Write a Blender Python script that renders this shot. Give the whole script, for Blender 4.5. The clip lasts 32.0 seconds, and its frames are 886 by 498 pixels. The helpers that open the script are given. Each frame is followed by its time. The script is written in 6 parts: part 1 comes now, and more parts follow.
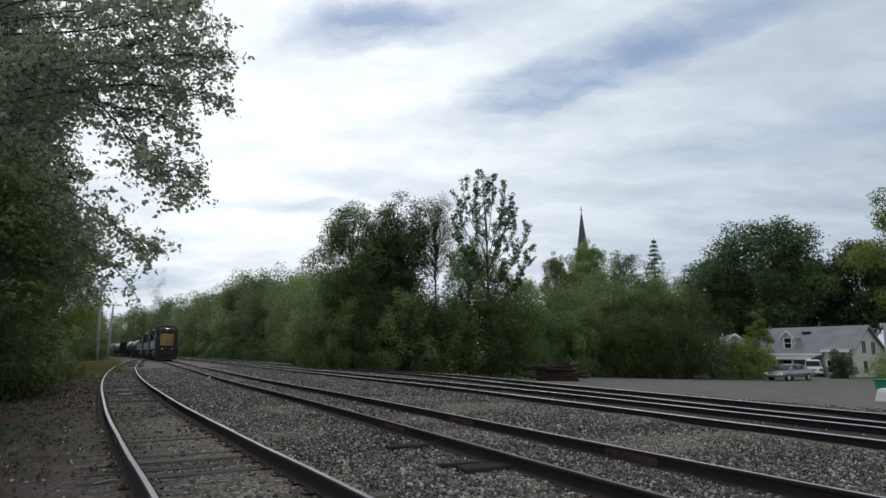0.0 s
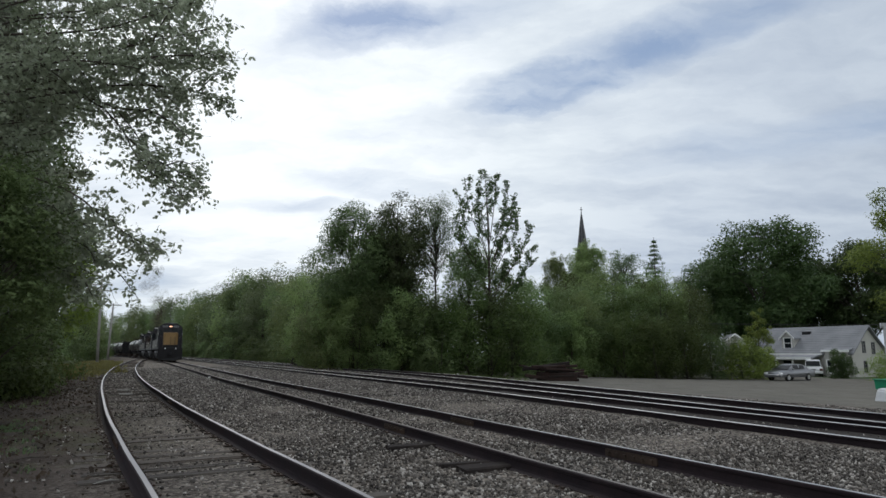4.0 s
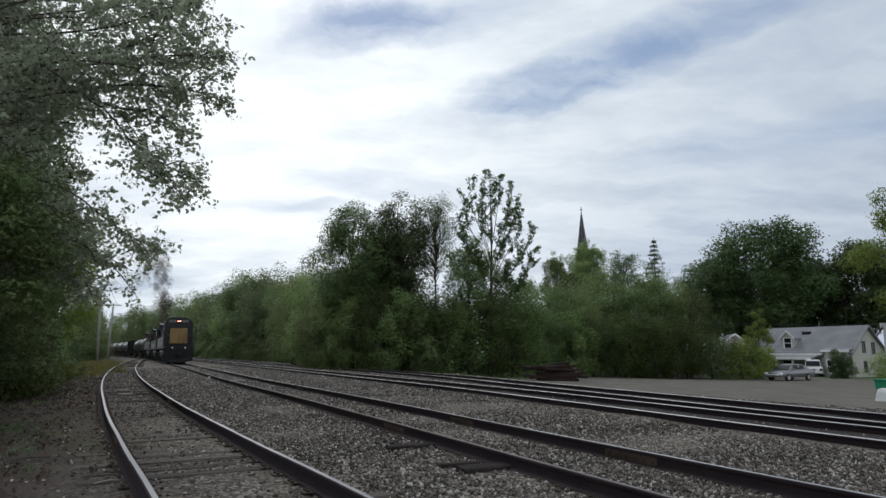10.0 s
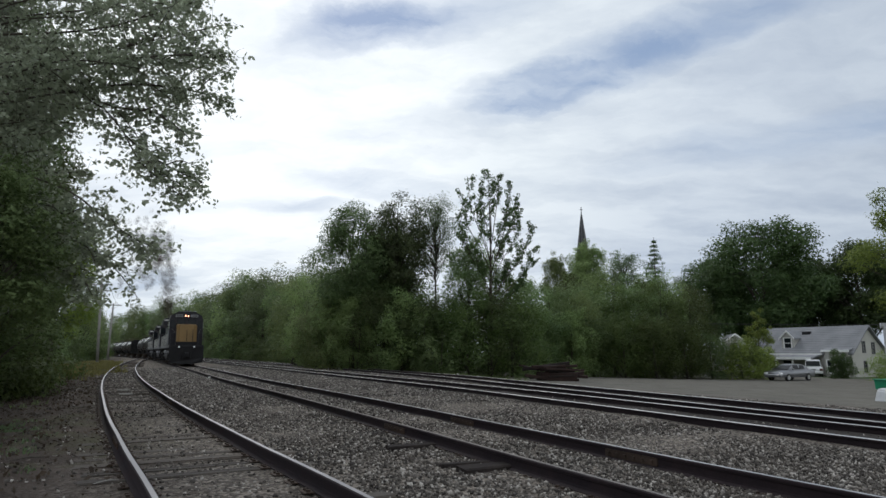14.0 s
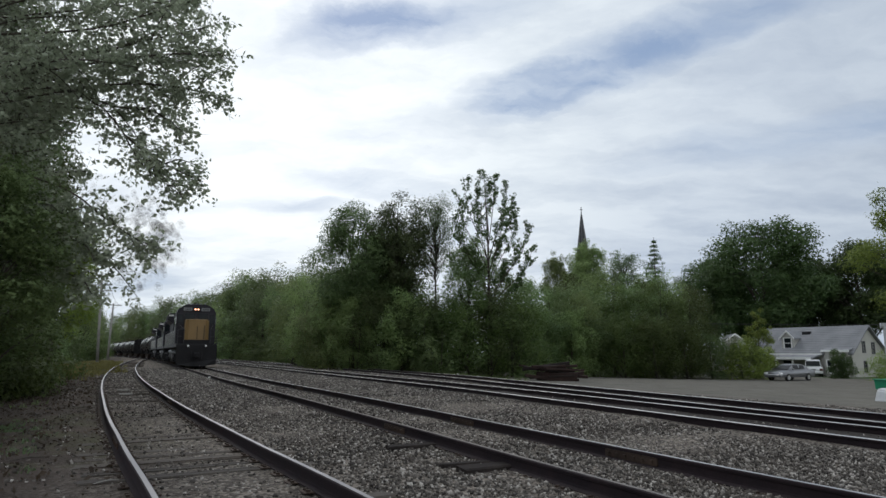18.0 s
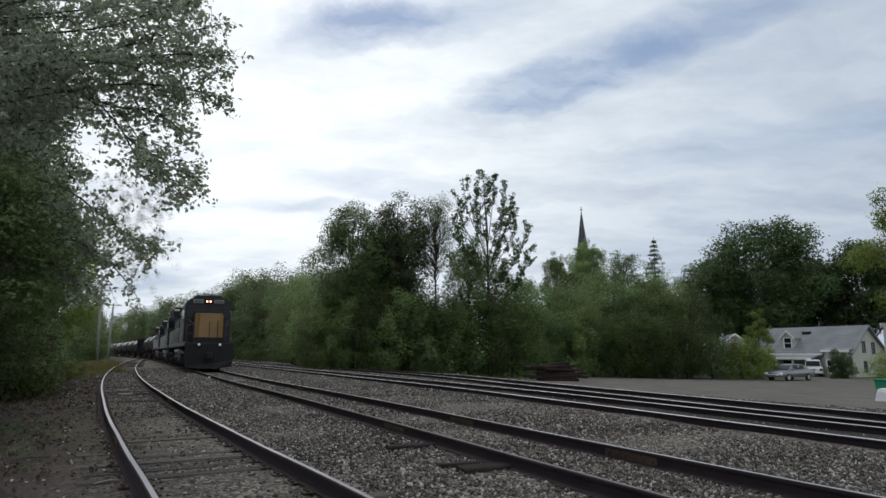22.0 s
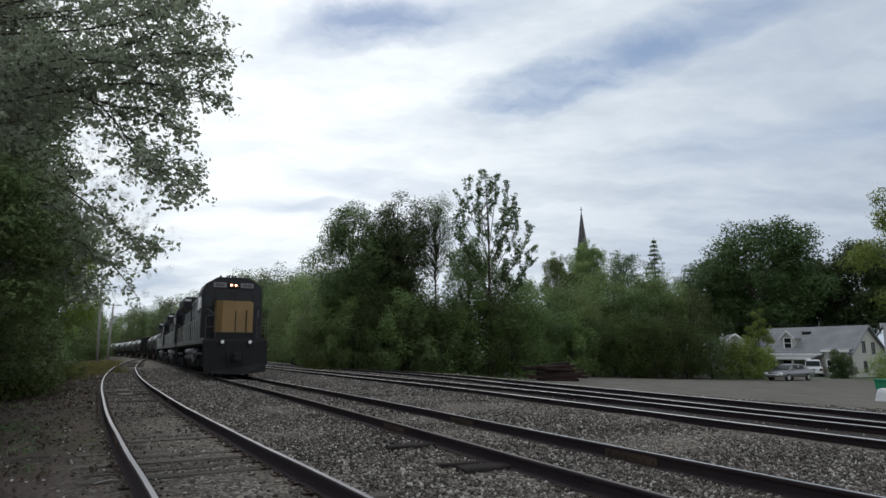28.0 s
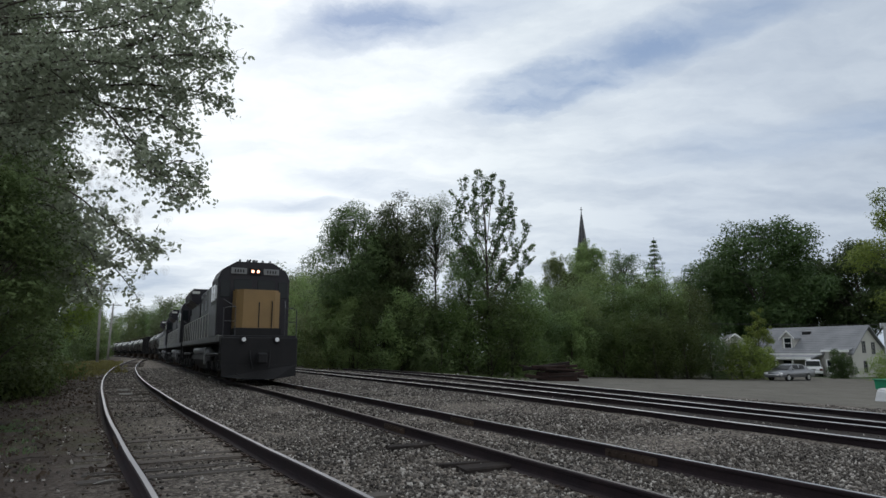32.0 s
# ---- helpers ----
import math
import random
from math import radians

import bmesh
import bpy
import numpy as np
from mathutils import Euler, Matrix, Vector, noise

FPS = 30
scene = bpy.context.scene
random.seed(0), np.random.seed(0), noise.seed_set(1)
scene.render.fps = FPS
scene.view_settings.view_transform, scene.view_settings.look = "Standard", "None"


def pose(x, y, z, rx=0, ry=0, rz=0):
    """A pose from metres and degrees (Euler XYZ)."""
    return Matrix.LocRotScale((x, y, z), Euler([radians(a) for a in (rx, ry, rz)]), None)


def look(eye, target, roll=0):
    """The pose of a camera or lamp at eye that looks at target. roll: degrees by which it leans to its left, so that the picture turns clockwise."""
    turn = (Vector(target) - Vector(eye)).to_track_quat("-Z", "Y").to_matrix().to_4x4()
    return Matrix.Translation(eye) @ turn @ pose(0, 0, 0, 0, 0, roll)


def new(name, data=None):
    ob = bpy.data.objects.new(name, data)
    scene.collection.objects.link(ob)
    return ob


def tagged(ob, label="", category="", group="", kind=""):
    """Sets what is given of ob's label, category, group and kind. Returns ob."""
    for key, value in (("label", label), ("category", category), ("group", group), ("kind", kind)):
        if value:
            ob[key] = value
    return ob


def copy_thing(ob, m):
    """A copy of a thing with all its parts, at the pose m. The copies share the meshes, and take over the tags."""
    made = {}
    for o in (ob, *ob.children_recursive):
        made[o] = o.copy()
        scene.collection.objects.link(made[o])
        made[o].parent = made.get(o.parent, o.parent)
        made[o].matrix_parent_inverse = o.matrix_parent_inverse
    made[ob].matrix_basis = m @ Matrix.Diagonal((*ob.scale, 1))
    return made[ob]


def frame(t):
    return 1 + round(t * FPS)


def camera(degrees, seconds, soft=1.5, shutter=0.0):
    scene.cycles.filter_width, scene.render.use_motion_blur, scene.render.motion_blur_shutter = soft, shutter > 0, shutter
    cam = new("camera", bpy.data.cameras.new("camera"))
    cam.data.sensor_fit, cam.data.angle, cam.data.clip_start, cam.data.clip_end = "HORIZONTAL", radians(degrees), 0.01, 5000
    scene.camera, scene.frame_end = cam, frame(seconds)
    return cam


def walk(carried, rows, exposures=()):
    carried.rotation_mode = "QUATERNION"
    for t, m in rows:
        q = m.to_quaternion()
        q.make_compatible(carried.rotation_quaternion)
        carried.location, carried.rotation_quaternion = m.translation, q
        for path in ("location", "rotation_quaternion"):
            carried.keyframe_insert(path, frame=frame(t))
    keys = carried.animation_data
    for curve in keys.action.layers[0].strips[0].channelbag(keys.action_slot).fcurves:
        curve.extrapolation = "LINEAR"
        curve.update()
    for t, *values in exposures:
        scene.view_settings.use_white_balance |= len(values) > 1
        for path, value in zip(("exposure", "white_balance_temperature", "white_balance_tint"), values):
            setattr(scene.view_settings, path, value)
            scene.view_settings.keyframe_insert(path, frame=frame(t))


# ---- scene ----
# One fixed camera beside the siding, tilted up a little.
CAM_Z = 1.32
cam = camera(68.57, 32.0, soft=1.5)
EYE = pose(0, 0, CAM_Z, 99.04, 0, 0)
walk(cam, [(0, EYE), (32.0, EYE)], exposures=[(0, 0.0, 6270, 8), (18.0, 0.0, 6270, 8), (32.0, -0.02, 6270, 8)])

# ---- world, sun ----
SUN_EL, SUN_AZ = 48.0, -28.0      # degrees; azimuth is measured from +Y towards +X


class Nodes:
    """Short hand for building a node tree."""

    def __init__(self, tree):
        self.tree = tree
        tree.nodes.clear()

    def add(self, kind):
        return self.tree.nodes.new(kind)

    def link(self, a, b):
        self.tree.links.new(a, b)

    def put(self, socket, value):
        if isinstance(value, bpy.types.NodeSocket):
            self.link(value, socket)
        else:
            socket.default_value = value

    def math(self, op, a, b=0.0, clamp=False):
        node = self.add("ShaderNodeMath")
        node.operation, node.use_clamp = op, clamp
        self.put(node.inputs[0], a)
        self.put(node.inputs[1], b)
        return node.outputs[0]

    def noise(self, vector, scale, detail=4.0, rough=0.55, distort=0.0):
        node = self.add("ShaderNodeTexNoise")
        if vector is not None:
            self.link(vector, node.inputs["Vector"])
        node.inputs["Scale"].default_value = scale
        node.inputs["Detail"].default_value = detail
        node.inputs["Roughness"].default_value = rough
        node.inputs["Distortion"].default_value = distort
        return node

    def ramp(self, fac, stops, mode="LINEAR"):
        node = self.add("ShaderNodeValToRGB")
        node.color_ramp.interpolation = mode
        el = node.color_ramp.elements
        while len(el) < len(stops):
            el.new(0.5)
        for e, (p, c) in zip(el, stops):
            e.position = p
            e.color = (*c, 1) if len(c) == 3 else c
        self.link(fac, node.inputs[0])
        return node.outputs[0]

    def mix(self, fac, a, b, mode="MIX"):
        node = self.add("ShaderNodeMix")
        node.data_type, node.blend_type = "RGBA", mode
        self.put(node.inputs[0], fac)
        for socket, value in ((node.inputs[6], a), (node.inputs[7], b)):
            if isinstance(value, (tuple, list)):
                value = (*value, 1)[:4]
            self.put(socket, value)
        return node.outputs[2]

    def mapping(self, vector, loc=(0, 0, 0), rot=(0, 0, 0), scale=(1, 1, 1), kind="POINT"):
        node = self.add("ShaderNodeMapping")
        node.vector_type = kind
        self.link(vector, node.inputs["Vector"])
        node.inputs["Location"].default_value = loc
        node.inputs["Rotation"].default_value = [radians(a) for a in rot]
        node.inputs["Scale"].default_value = scale
        return node.outputs[0]


def build_sky():
    world = bpy.data.worlds.new("overcast_sky")
    scene.world = world
    scene.cycles.transparent_max_bounces = 40
    world.use_nodes = True
    n = Nodes(world.node_tree)
    out = n.add("ShaderNodeOutputWorld")
    back = n.add("ShaderNodeBackground")
    back.inputs["Strength"].default_value = 0.1
    n.link(back.outputs[0], out.inputs[0])
    sky = n.add("ShaderNodeTexSky")
    sky.sky_type, sky.sun_disc = "NISHITA", False
    sky.sun_elevation, sky.sun_rotation = radians(SUN_EL), radians(SUN_AZ)
    sky.dust_density = 2.0
    coord = n.add("ShaderNodeTexCoord").outputs["Generated"]
    sep = n.add("ShaderNodeSeparateXYZ")
    n.link(coord, sep.inputs[0])
    x, y, z = sep.outputs
    high = n.math("ADD", n.math("MAXIMUM", z, 0.0), 0.2)
    flat = n.add("ShaderNodeCombineXYZ")
    n.link(n.math("DIVIDE", x, high), flat.inputs[0])
    n.link(n.math("DIVIDE", y, high), flat.inputs[1])
    p = flat.outputs[0]
    # ragged edges
    wob = n.noise(p, 3.2, 7, 0.62)
    shift = n.add("ShaderNodeVectorMath")
    shift.operation = "MULTIPLY_ADD"
    n.link(wob.outputs["Color"], shift.inputs[0])
    shift.inputs[1].default_value = (0.22, 0.22, 0)
    n.link(p, shift.inputs[2])
    q = n.mapping(shift.outputs[0], loc=(-0.11, -0.11, 0))
    # gaps between the cloud banks: long ragged streaks on the cloud layer, all round the sky
    gaps = None
    for cx, cy, turn, a, b, w in ((0.37, 1.47, -38, 0.42, 0.13, 0.85), (0.62, 1.24, -40, 0.34, 0.10, 0.6), (0.22, 1.56, -20, 0.24, 0.10, 1.0),
                                  (-0.08, 1.28, -12, 0.32, 0.11, 0.85), (-0.21, 1.33, -25, 0.2, 0.09, 0.7), (-0.25, 2.12, 15, 0.35, 0.12, 0.55),
                                  (-0.55, 2.25, 10, 0.3, 0.09, 0.5), (-1.46, 3.1, -10, 0.30, 0.20, 0.8), (-1.30, 2.95, 15, 0.22, 0.14, 0.6), (0.95, 1.75, -30, 0.6, 0.16, 0.45), (1.25, 1.5, -35, 0.5, 0.12, 0.4),
                                  (1.4, -0.6, 30, 0.9, 0.25, 0.7), (-1.3, -0.9, 70, 1.0, 0.3, 0.7), (0.1, -1.4, 15, 0.9, 0.25, 0.7), (0.1, 0.3, 40, 0.4, 0.12, 0.7)):
        g = n.add("ShaderNodeTexGradient")
        g.gradient_type = "SPHERICAL"
        n.link(n.mapping(q, (cx, cy, 0), (0, 0, turn), (a, b, 1), "TEXTURE"), g.inputs[0])
        term = n.math("MULTIPLY", n.math("POWER", g.outputs["Fac"], 0.7), w)
        gaps = term if gaps is None else n.math("ADD", gaps, term, True)
    streak = n.noise(n.mapping(q, rot=(0, 0, 36), scale=(1.0, 2.2, 1)), 3.0, 7, 0.6)
    thin = n.math("MULTIPLY", gaps, n.ramp(streak.outputs["Fac"], ((0.28, (0.35,) * 3), (0.62, (1,) * 3))))
    # cloud brightness: brightest round the veiled sun, greyer away from it
    az, el = radians(-17), radians(24)
    glow = n.add("ShaderNodeVectorMath")
    glow.operation = "DOT_PRODUCT"
    n.link(coord, glow.inputs[0])
    glow.inputs[1].default_value = (math.sin(az) * math.cos(el), math.cos(az) * math.cos(el), math.sin(el))
    bright = n.ramp(glow.outputs["Value"], ((0.0, (8.6, 8.8, 9.0)), (0.40, (6.6, 7.0, 7.5)), (0.60, (5.3, 5.8, 6.58)), (0.80, (6.4, 6.88, 7.6)), (0.93, (8.4, 8.75, 9.1)), (0.985, (10.5, 10.6, 10.7))))
    puffs = n.noise(n.mapping(q, rot=(0, 0, 34), scale=(0.75, 1.5, 1)), 2.6, 8, 0.6)
    grey = n.ramp(puffs.outputs["Fac"], ((0.30, (0.78, 0.81, 0.86)), (0.60, (1.06, 1.06, 1.05))))
    cloud = n.mix(1.0, bright, grey, "MULTIPLY")
    blue = n.mix(0.6, n.mix(1.0, sky.outputs[0], (0.62, 0.62, 0.66), "MULTIPLY"), (3.35, 4.6, 6.8))
    n.link(n.mix(thin, cloud, blue), back.inputs["Color"])


build_sky()
sun_data = bpy.data.lights.new("sun", "SUN")
sun_data.energy, sun_data.angle, sun_data.color = 0.7, radians(18), (1.0, 0.95, 0.88)
sun = new("sun", sun_data)
e, a = radians(SUN_EL), radians(SUN_AZ)
sun.matrix_world = look((0, 0, 0), (-math.sin(a) * math.cos(e), -math.cos(a) * math.cos(e), -math.sin(e)))

# ---- materials ----


def material(name, build):
    m = bpy.data.materials.new(name)
    m.use_nodes = True
    n = Nodes(m.node_tree)
    out = n.add("ShaderNodeOutputMaterial")
    b = n.add("ShaderNodeBsdfPrincipled")
    n.link(b.outputs[0], out.inputs[0])
    build(n, b, out)
    return m


def surface(name, dark, light, scale=3.0, fine=40.0, rough=0.8, metal=0.0, bump=0.3, stain=None, per_object=0.0, spec=0.5, dist=0.01):
    """Two-scale mottled surface; stain: (colour, amount, scale)."""

    def build(n, b, out):
        co = n.add("ShaderNodeTexCoord").outputs["Object"]
        big = n.noise(co, scale, 5)
        small = n.noise(co, fine, 3)
        f = n.math("ADD", n.math("MULTIPLY", big.outputs["Fac"], 0.65), n.math("MULTIPLY", small.outputs["Fac"], 0.35))
        col = n.ramp(f, ((0.32, dark), (0.68, light)))
        if stain:
            sc, amount, ss = stain
            st = n.noise(co, ss, 6, 0.65)
            k = n.ramp(st.outputs["Fac"], ((0.5, (0, 0, 0)), (0.68, (amount,) * 3)))
            col = n.mix(k, col, sc)
        if per_object:
            info = n.add("ShaderNodeObjectInfo").outputs["Random"]
            v = n.math("ADD", n.math("MULTIPLY", info, per_object), 1 - per_object / 2)
            hs = n.add("ShaderNodeHueSaturation")
            n.link(col, hs.inputs["Color"])
            n.link(v, hs.inputs["Value"])
            col = hs.outputs[0]
        n.link(col, b.inputs["Base Color"])
        rr = n.math("ADD", n.math("MULTIPLY", big.outputs["Fac"], 0.3), rough - 0.15, True)
        n.link(rr, b.inputs["Roughness"])
        b.inputs["Metallic"].default_value = metal
        b.inputs["Specular IOR Level"].default_value = spec
        if bump:
            bp = n.add("ShaderNodeBump")
            bp.inputs["Strength"].default_value = bump
            bp.inputs["Distance"].default_value = dist
            n.link(f, bp.inputs["Height"])
            n.link(bp.outputs[0], b.inputs["Normal"])

    return material(name, build)


def leafy(name, dark, mid, light, rough=0.55, through_light=0.45, gloss=0.3):
    """Leaves: colour drifts by leaf, through the crown and from tree to tree."""

    def build(n, b, out):
        geo = n.add("ShaderNodeNewGeometry").outputs["Random Per Island"]
        co = n.add("ShaderNodeTexCoord").outputs["Object"]
        drift = n.noise(co, 0.75, 2)
        f = n.math("ADD", n.math("MULTIPLY", geo, 0.16), n.math("MULTIPLY", drift.outputs["Fac"], 0.94))
        col = n.ramp(f, ((0.25, dark), (0.55, mid), (0.85, light)))
        info = n.add("ShaderNodeObjectInfo").outputs["Random"]
        hs = n.add("ShaderNodeHueSaturation")
        n.link(n.math("ADD", n.math("MULTIPLY", info, 0.03), 0.485), hs.inputs["Hue"])
        n.link(n.math("ADD", n.math("MULTIPLY", info, 0.7), 0.62), hs.inputs["Value"])
        n.link(col, hs.inputs["Color"])
        hs.inputs["Saturation"].default_value = 1.1
        n.link(hs.outputs[0], b.inputs["Base Color"])
        b.inputs["Roughness"].default_value = rough
        b.inputs["Specular IOR Level"].default_value = gloss
        tr = n.add("ShaderNodeBsdfTranslucent")
        n.link(hs.outputs[0], tr.inputs["Color"])
        mx = n.add("ShaderNodeMixShader")
        mx.inputs[0].default_value = through_light
        n.link(b.outputs[0], mx.inputs[1])
        n.link(tr.outputs[0], mx.inputs[2])
        n.link(mx.outputs[0], out.inputs[0])

    return material(name, build)


def ground_build(n, b, out):
    """Ballast by the tracks, dirt and weeds on one side, a gravel lot on the other; follows the line of the tracks."""
    co = n.add("ShaderNodeTexCoord").outputs["Object"]
    al = n.mapping(co, rot=(0, 0, 0))
    sep = n.add("ShaderNodeSeparateXYZ")
    n.link(al, sep.inputs[0])
    nn = n.math("ADD", n.math("MULTIPLY", sep.outputs[0], 0.8988), n.math("MULTIPLY", sep.outputs[1], 0.4384))
    wob = n.noise(co, 0.5, 5)
    edge = n.math("ADD", nn, n.math("MULTIPLY", n.math("SUBTRACT", wob.outputs["Fac"], 0.5), 2.2))
    vor = n.add("ShaderNodeTexVoronoi")
    n.link(co, vor.inputs["Vector"])
    vor.inputs["Scale"].default_value = 26.0
    stone = n.ramp(vor.outputs["Color"], ((0.1, (0.030, 0.026, 0.024)), (0.5, (0.120, 0.102, 0.086)), (0.95, (0.36, 0.318, 0.274))))
    patch = n.noise(co, 0.9, 5)
    stone = n.mix(n.ramp(patch.outputs["Fac"], ((0.4, (0, 0, 0)), (0.75, (0.55,) * 3))), stone, (0.085, 0.072, 0.06))
    big = n.noise(co, 0.7, 6, 0.65)
    small = n.noise(co, 28, 4, 0.7)
    mixf = n.math("ADD", n.math("MULTIPLY", big.outputs["Fac"], 0.6), n.math("MULTIPLY", small.outputs["Fac"], 0.4))
    dirt = n.ramp(mixf, ((0.3, (0.026, 0.019, 0.016)), (0.5, (0.060, 0.046, 0.038)), (0.72, (0.13, 0.103, 0.084))))
    lot = n.ramp(mixf, ((0.3, (0.088, 0.081, 0.069)), (0.5, (0.138, 0.129, 0.111)), (0.7, (0.19, 0.178, 0.152))))
    lf = n.ramp(n.math("MULTIPLY", n.math("ADD", edge, 0.9), 0.5, True), ((0.0, (0,) * 3), (1.0, (1,) * 3)))
    rf = n.ramp(n.math("MULTIPLY", n.math("SUBTRACT", edge, 16.2), 0.6, True), ((0.0, (0,) * 3), (1.0, (1,) * 3)))
    col = n.mix(rf, n.mix(lf, dirt, stone), lot)
    # oil and brake dust lie dark in the two main tracks
    oil = n.ramp(n.math("MULTIPLY", n.math("ABSOLUTE", n.math("SUBTRACT", edge, 12.0)), 0.2), ((0.46, (0.88,) * 3), (0.60, (0.0,) * 3)))
    col = n.mix(oil, col, (0.026, 0.022, 0.021))
    weeds = n.noise(co, 0.25, 6, 0.7)
    wf = n.math("MULTIPLY", n.ramp(weeds.outputs["Fac"], ((0.52, (0,) * 3), (0.62, (0.7,) * 3))), n.math("SUBTRACT", 1.0, lf))
    col = n.mix(wf, col, (0.075, 0.085, 0.035))
    far = n.ramp(n.math("MULTIPLY", n.math("SUBTRACT", edge, 62.0), 0.3, True), ((0.0, (0,) * 3), (1.0, (1,) * 3)))
    col = n.mix(far, col, (0.05, 0.075, 0.03))
    n.link(col, b.inputs["Base Color"])
    b.inputs["Roughness"].default_value = 0.95
    b.inputs["Specular IOR Level"].default_value = 0.2
    bp = n.add("ShaderNodeBump")
    bp.inputs["Strength"].default_value = 0.7
    bp.inputs["Distance"].default_value = 0.03
    n.link(n.math("ADD", n.math("MULTIPLY", vor.outputs["Distance"], -1.0), n.math("MULTIPLY", small.outputs["Fac"], 0.6)), bp.inputs["Height"])
    n.link(bp.outputs[0], b.inputs["Normal"])


def stone_build(n, b, out):
    geo = n.add("ShaderNodeNewGeometry").outputs["Random Per Island"]
    co = n.add("ShaderNodeTexCoord").outputs["Object"]
    f = n.math("ADD", n.math("MULTIPLY", geo, 0.8), n.math("MULTIPLY", n.noise(co, 60, 3).outputs["Fac"], 0.2))
    col = n.ramp(f, ((0.1, (0.027, 0.024, 0.023)), (0.45, (0.082, 0.073, 0.065)), (0.74, (0.20, 0.182, 0.163)), (0.93, (0.52, 0.49, 0.45))))
    patch = n.noise(co, 0.8, 5)
    col = n.mix(n.ramp(patch.outputs["Fac"], ((0.42, (0, 0, 0)), (0.75, (0.35,) * 3))), col, (0.09, 0.073, 0.062))
    n.link(col, b.inputs["Base Color"])
    b.inputs["Roughness"].default_value = 0.9
    b.inputs["Specular IOR Level"].default_value = 0.25


def glow_build(colour, strength):
    def build(n, b, out):
        em = n.add("ShaderNodeEmission")
        em.inputs["Color"].default_value = (*colour, 1)
        em.inputs["Strength"].default_value = strength
        n.link(em.outputs[0], out.inputs[0])
    return build


def smoke_build(n, b, out):
    co = n.add("ShaderNodeTexCoord").outputs["Object"]
    k = n.noise(co, 2.0, 5, 0.6)
    b.inputs["Base Color"].default_value = (0.070, 0.052, 0.043, 1)
    b.inputs["Roughness"].default_value = 1.0
    b.inputs["Specular IOR Level"].default_value = 0.0
    tr = n.add("ShaderNodeBsdfTransparent")
    mx = n.add("ShaderNodeMixShader")
    n.link(n.ramp(k.outputs["Fac"], ((0.42, (0.0,) * 3), (0.70, (0.25,) * 3))), mx.inputs[0])
    n.link(tr.outputs[0], mx.inputs[1])
    n.link(b.outputs[0], mx.inputs[2])
    n.link(mx.outputs[0], out.inputs[0])


def thin_smoke_build(n, b, out):
    co = n.add("ShaderNodeTexCoord").outputs["Object"]
    k = n.noise(co, 1.3, 4, 0.55)
    b.inputs["Base Color"].default_value = (0.17, 0.135, 0.11, 1)
    b.inputs["Roughness"].default_value = 1.0
    b.inputs["Specular IOR Level"].default_value = 0.0
    tr = n.add("ShaderNodeBsdfTransparent")
    mx = n.add("ShaderNodeMixShader")
    n.link(n.ramp(k.outputs["Fac"], ((0.40, (0.0,) * 3), (0.70, (0.09,) * 3))), mx.inputs[0])
    n.link(tr.outputs[0], mx.inputs[1])
    n.link(b.outputs[0], mx.inputs[2])
    n.link(mx.outputs[0], out.inputs[0])


def glass_build(n, b, out):
    b.inputs["Base Color"].default_value = (0.015, 0.018, 0.02, 1)
    b.inputs["Roughness"].default_value = 0.12
    b.inputs["Specular IOR Level"].default_value = 0.18
    b.inputs["IOR"].default_value = 1.5


M = {}
M["ground"] = material("ground", ground_build)
M["stone"] = material("ballast_stone", stone_build)
M["rail_side"] = surface("rail_rust", (0.010, 0.007, 0.010), (0.030, 0.020, 0.022), 2, 30, 0.8, 0.1, 0.3, spec=0.25)
M["rail_top"] = surface("rail_worn", (0.22, 0.21, 0.225), (0.36, 0.345, 0.355), 1.5, 60, 0.42, 1.0, 0.05)
M["rail_bright"] = surface("rail_polished", (0.46, 0.45, 0.45), (0.60, 0.59, 0.58), 1.5, 60, 0.38, 1.0, 0.03)
M["rail_dull"] = surface("rail_dull", (0.10, 0.085, 0.075), (0.22, 0.19, 0.17), 1.5, 60, 0.5, 0.8, 0.05)
M["old_tie"] = surface("creosoted_tie", (0.012, 0.010, 0.010), (0.038, 0.031, 0.028), 2.5, 30, 0.95, 0, 0.6, spec=0.15)
M["tie"] = surface("weathered_tie", (0.034, 0.028, 0.023), (0.095, 0.079, 0.066), 2.5, 30, 0.9, 0, 0.6, per_object=0.5)
M["steel"] = surface("rusty_steel", (0.03, 0.022, 0.018), (0.09, 0.06, 0.045), 4, 50, 0.7, 0.5, 0.3)
M["leaf"] = leafy("leaf_green", (0.106, 0.149, 0.065), (0.155, 0.210, 0.092), (0.210, 0.269, 0.116))
M["leaf_light"] = leafy("leaf_light", (0.131, 0.173, 0.048), (0.189, 0.240, 0.065), (0.250, 0.301, 0.086))
M["leaf_dark"] = leafy("leaf_dark", (0.051, 0.080, 0.033), (0.078, 0.116, 0.047), (0.110, 0.155, 0.060))
M["leaf_grey"] = leafy("leaf_silver", (0.078, 0.106, 0.056), (0.114, 0.151, 0.081), (0.158, 0.199, 0.106))
# aerial haze is put into this leaf colour: lighter and greyer green
M["leaf_hazy"] = leafy("leaf_wood", (0.112, 0.147, 0.075), (0.16, 0.202, 0.105), (0.212, 0.256, 0.136))
M["leaf_wood_dark"] = leafy("leaf_wood_dark", (0.095, 0.128, 0.062), (0.145, 0.188, 0.092), (0.20, 0.245, 0.12))
M["leaf_thicket"] = leafy("leaf_thicket", (0.075, 0.108, 0.046), (0.112, 0.153, 0.064), (0.158, 0.203, 0.084))
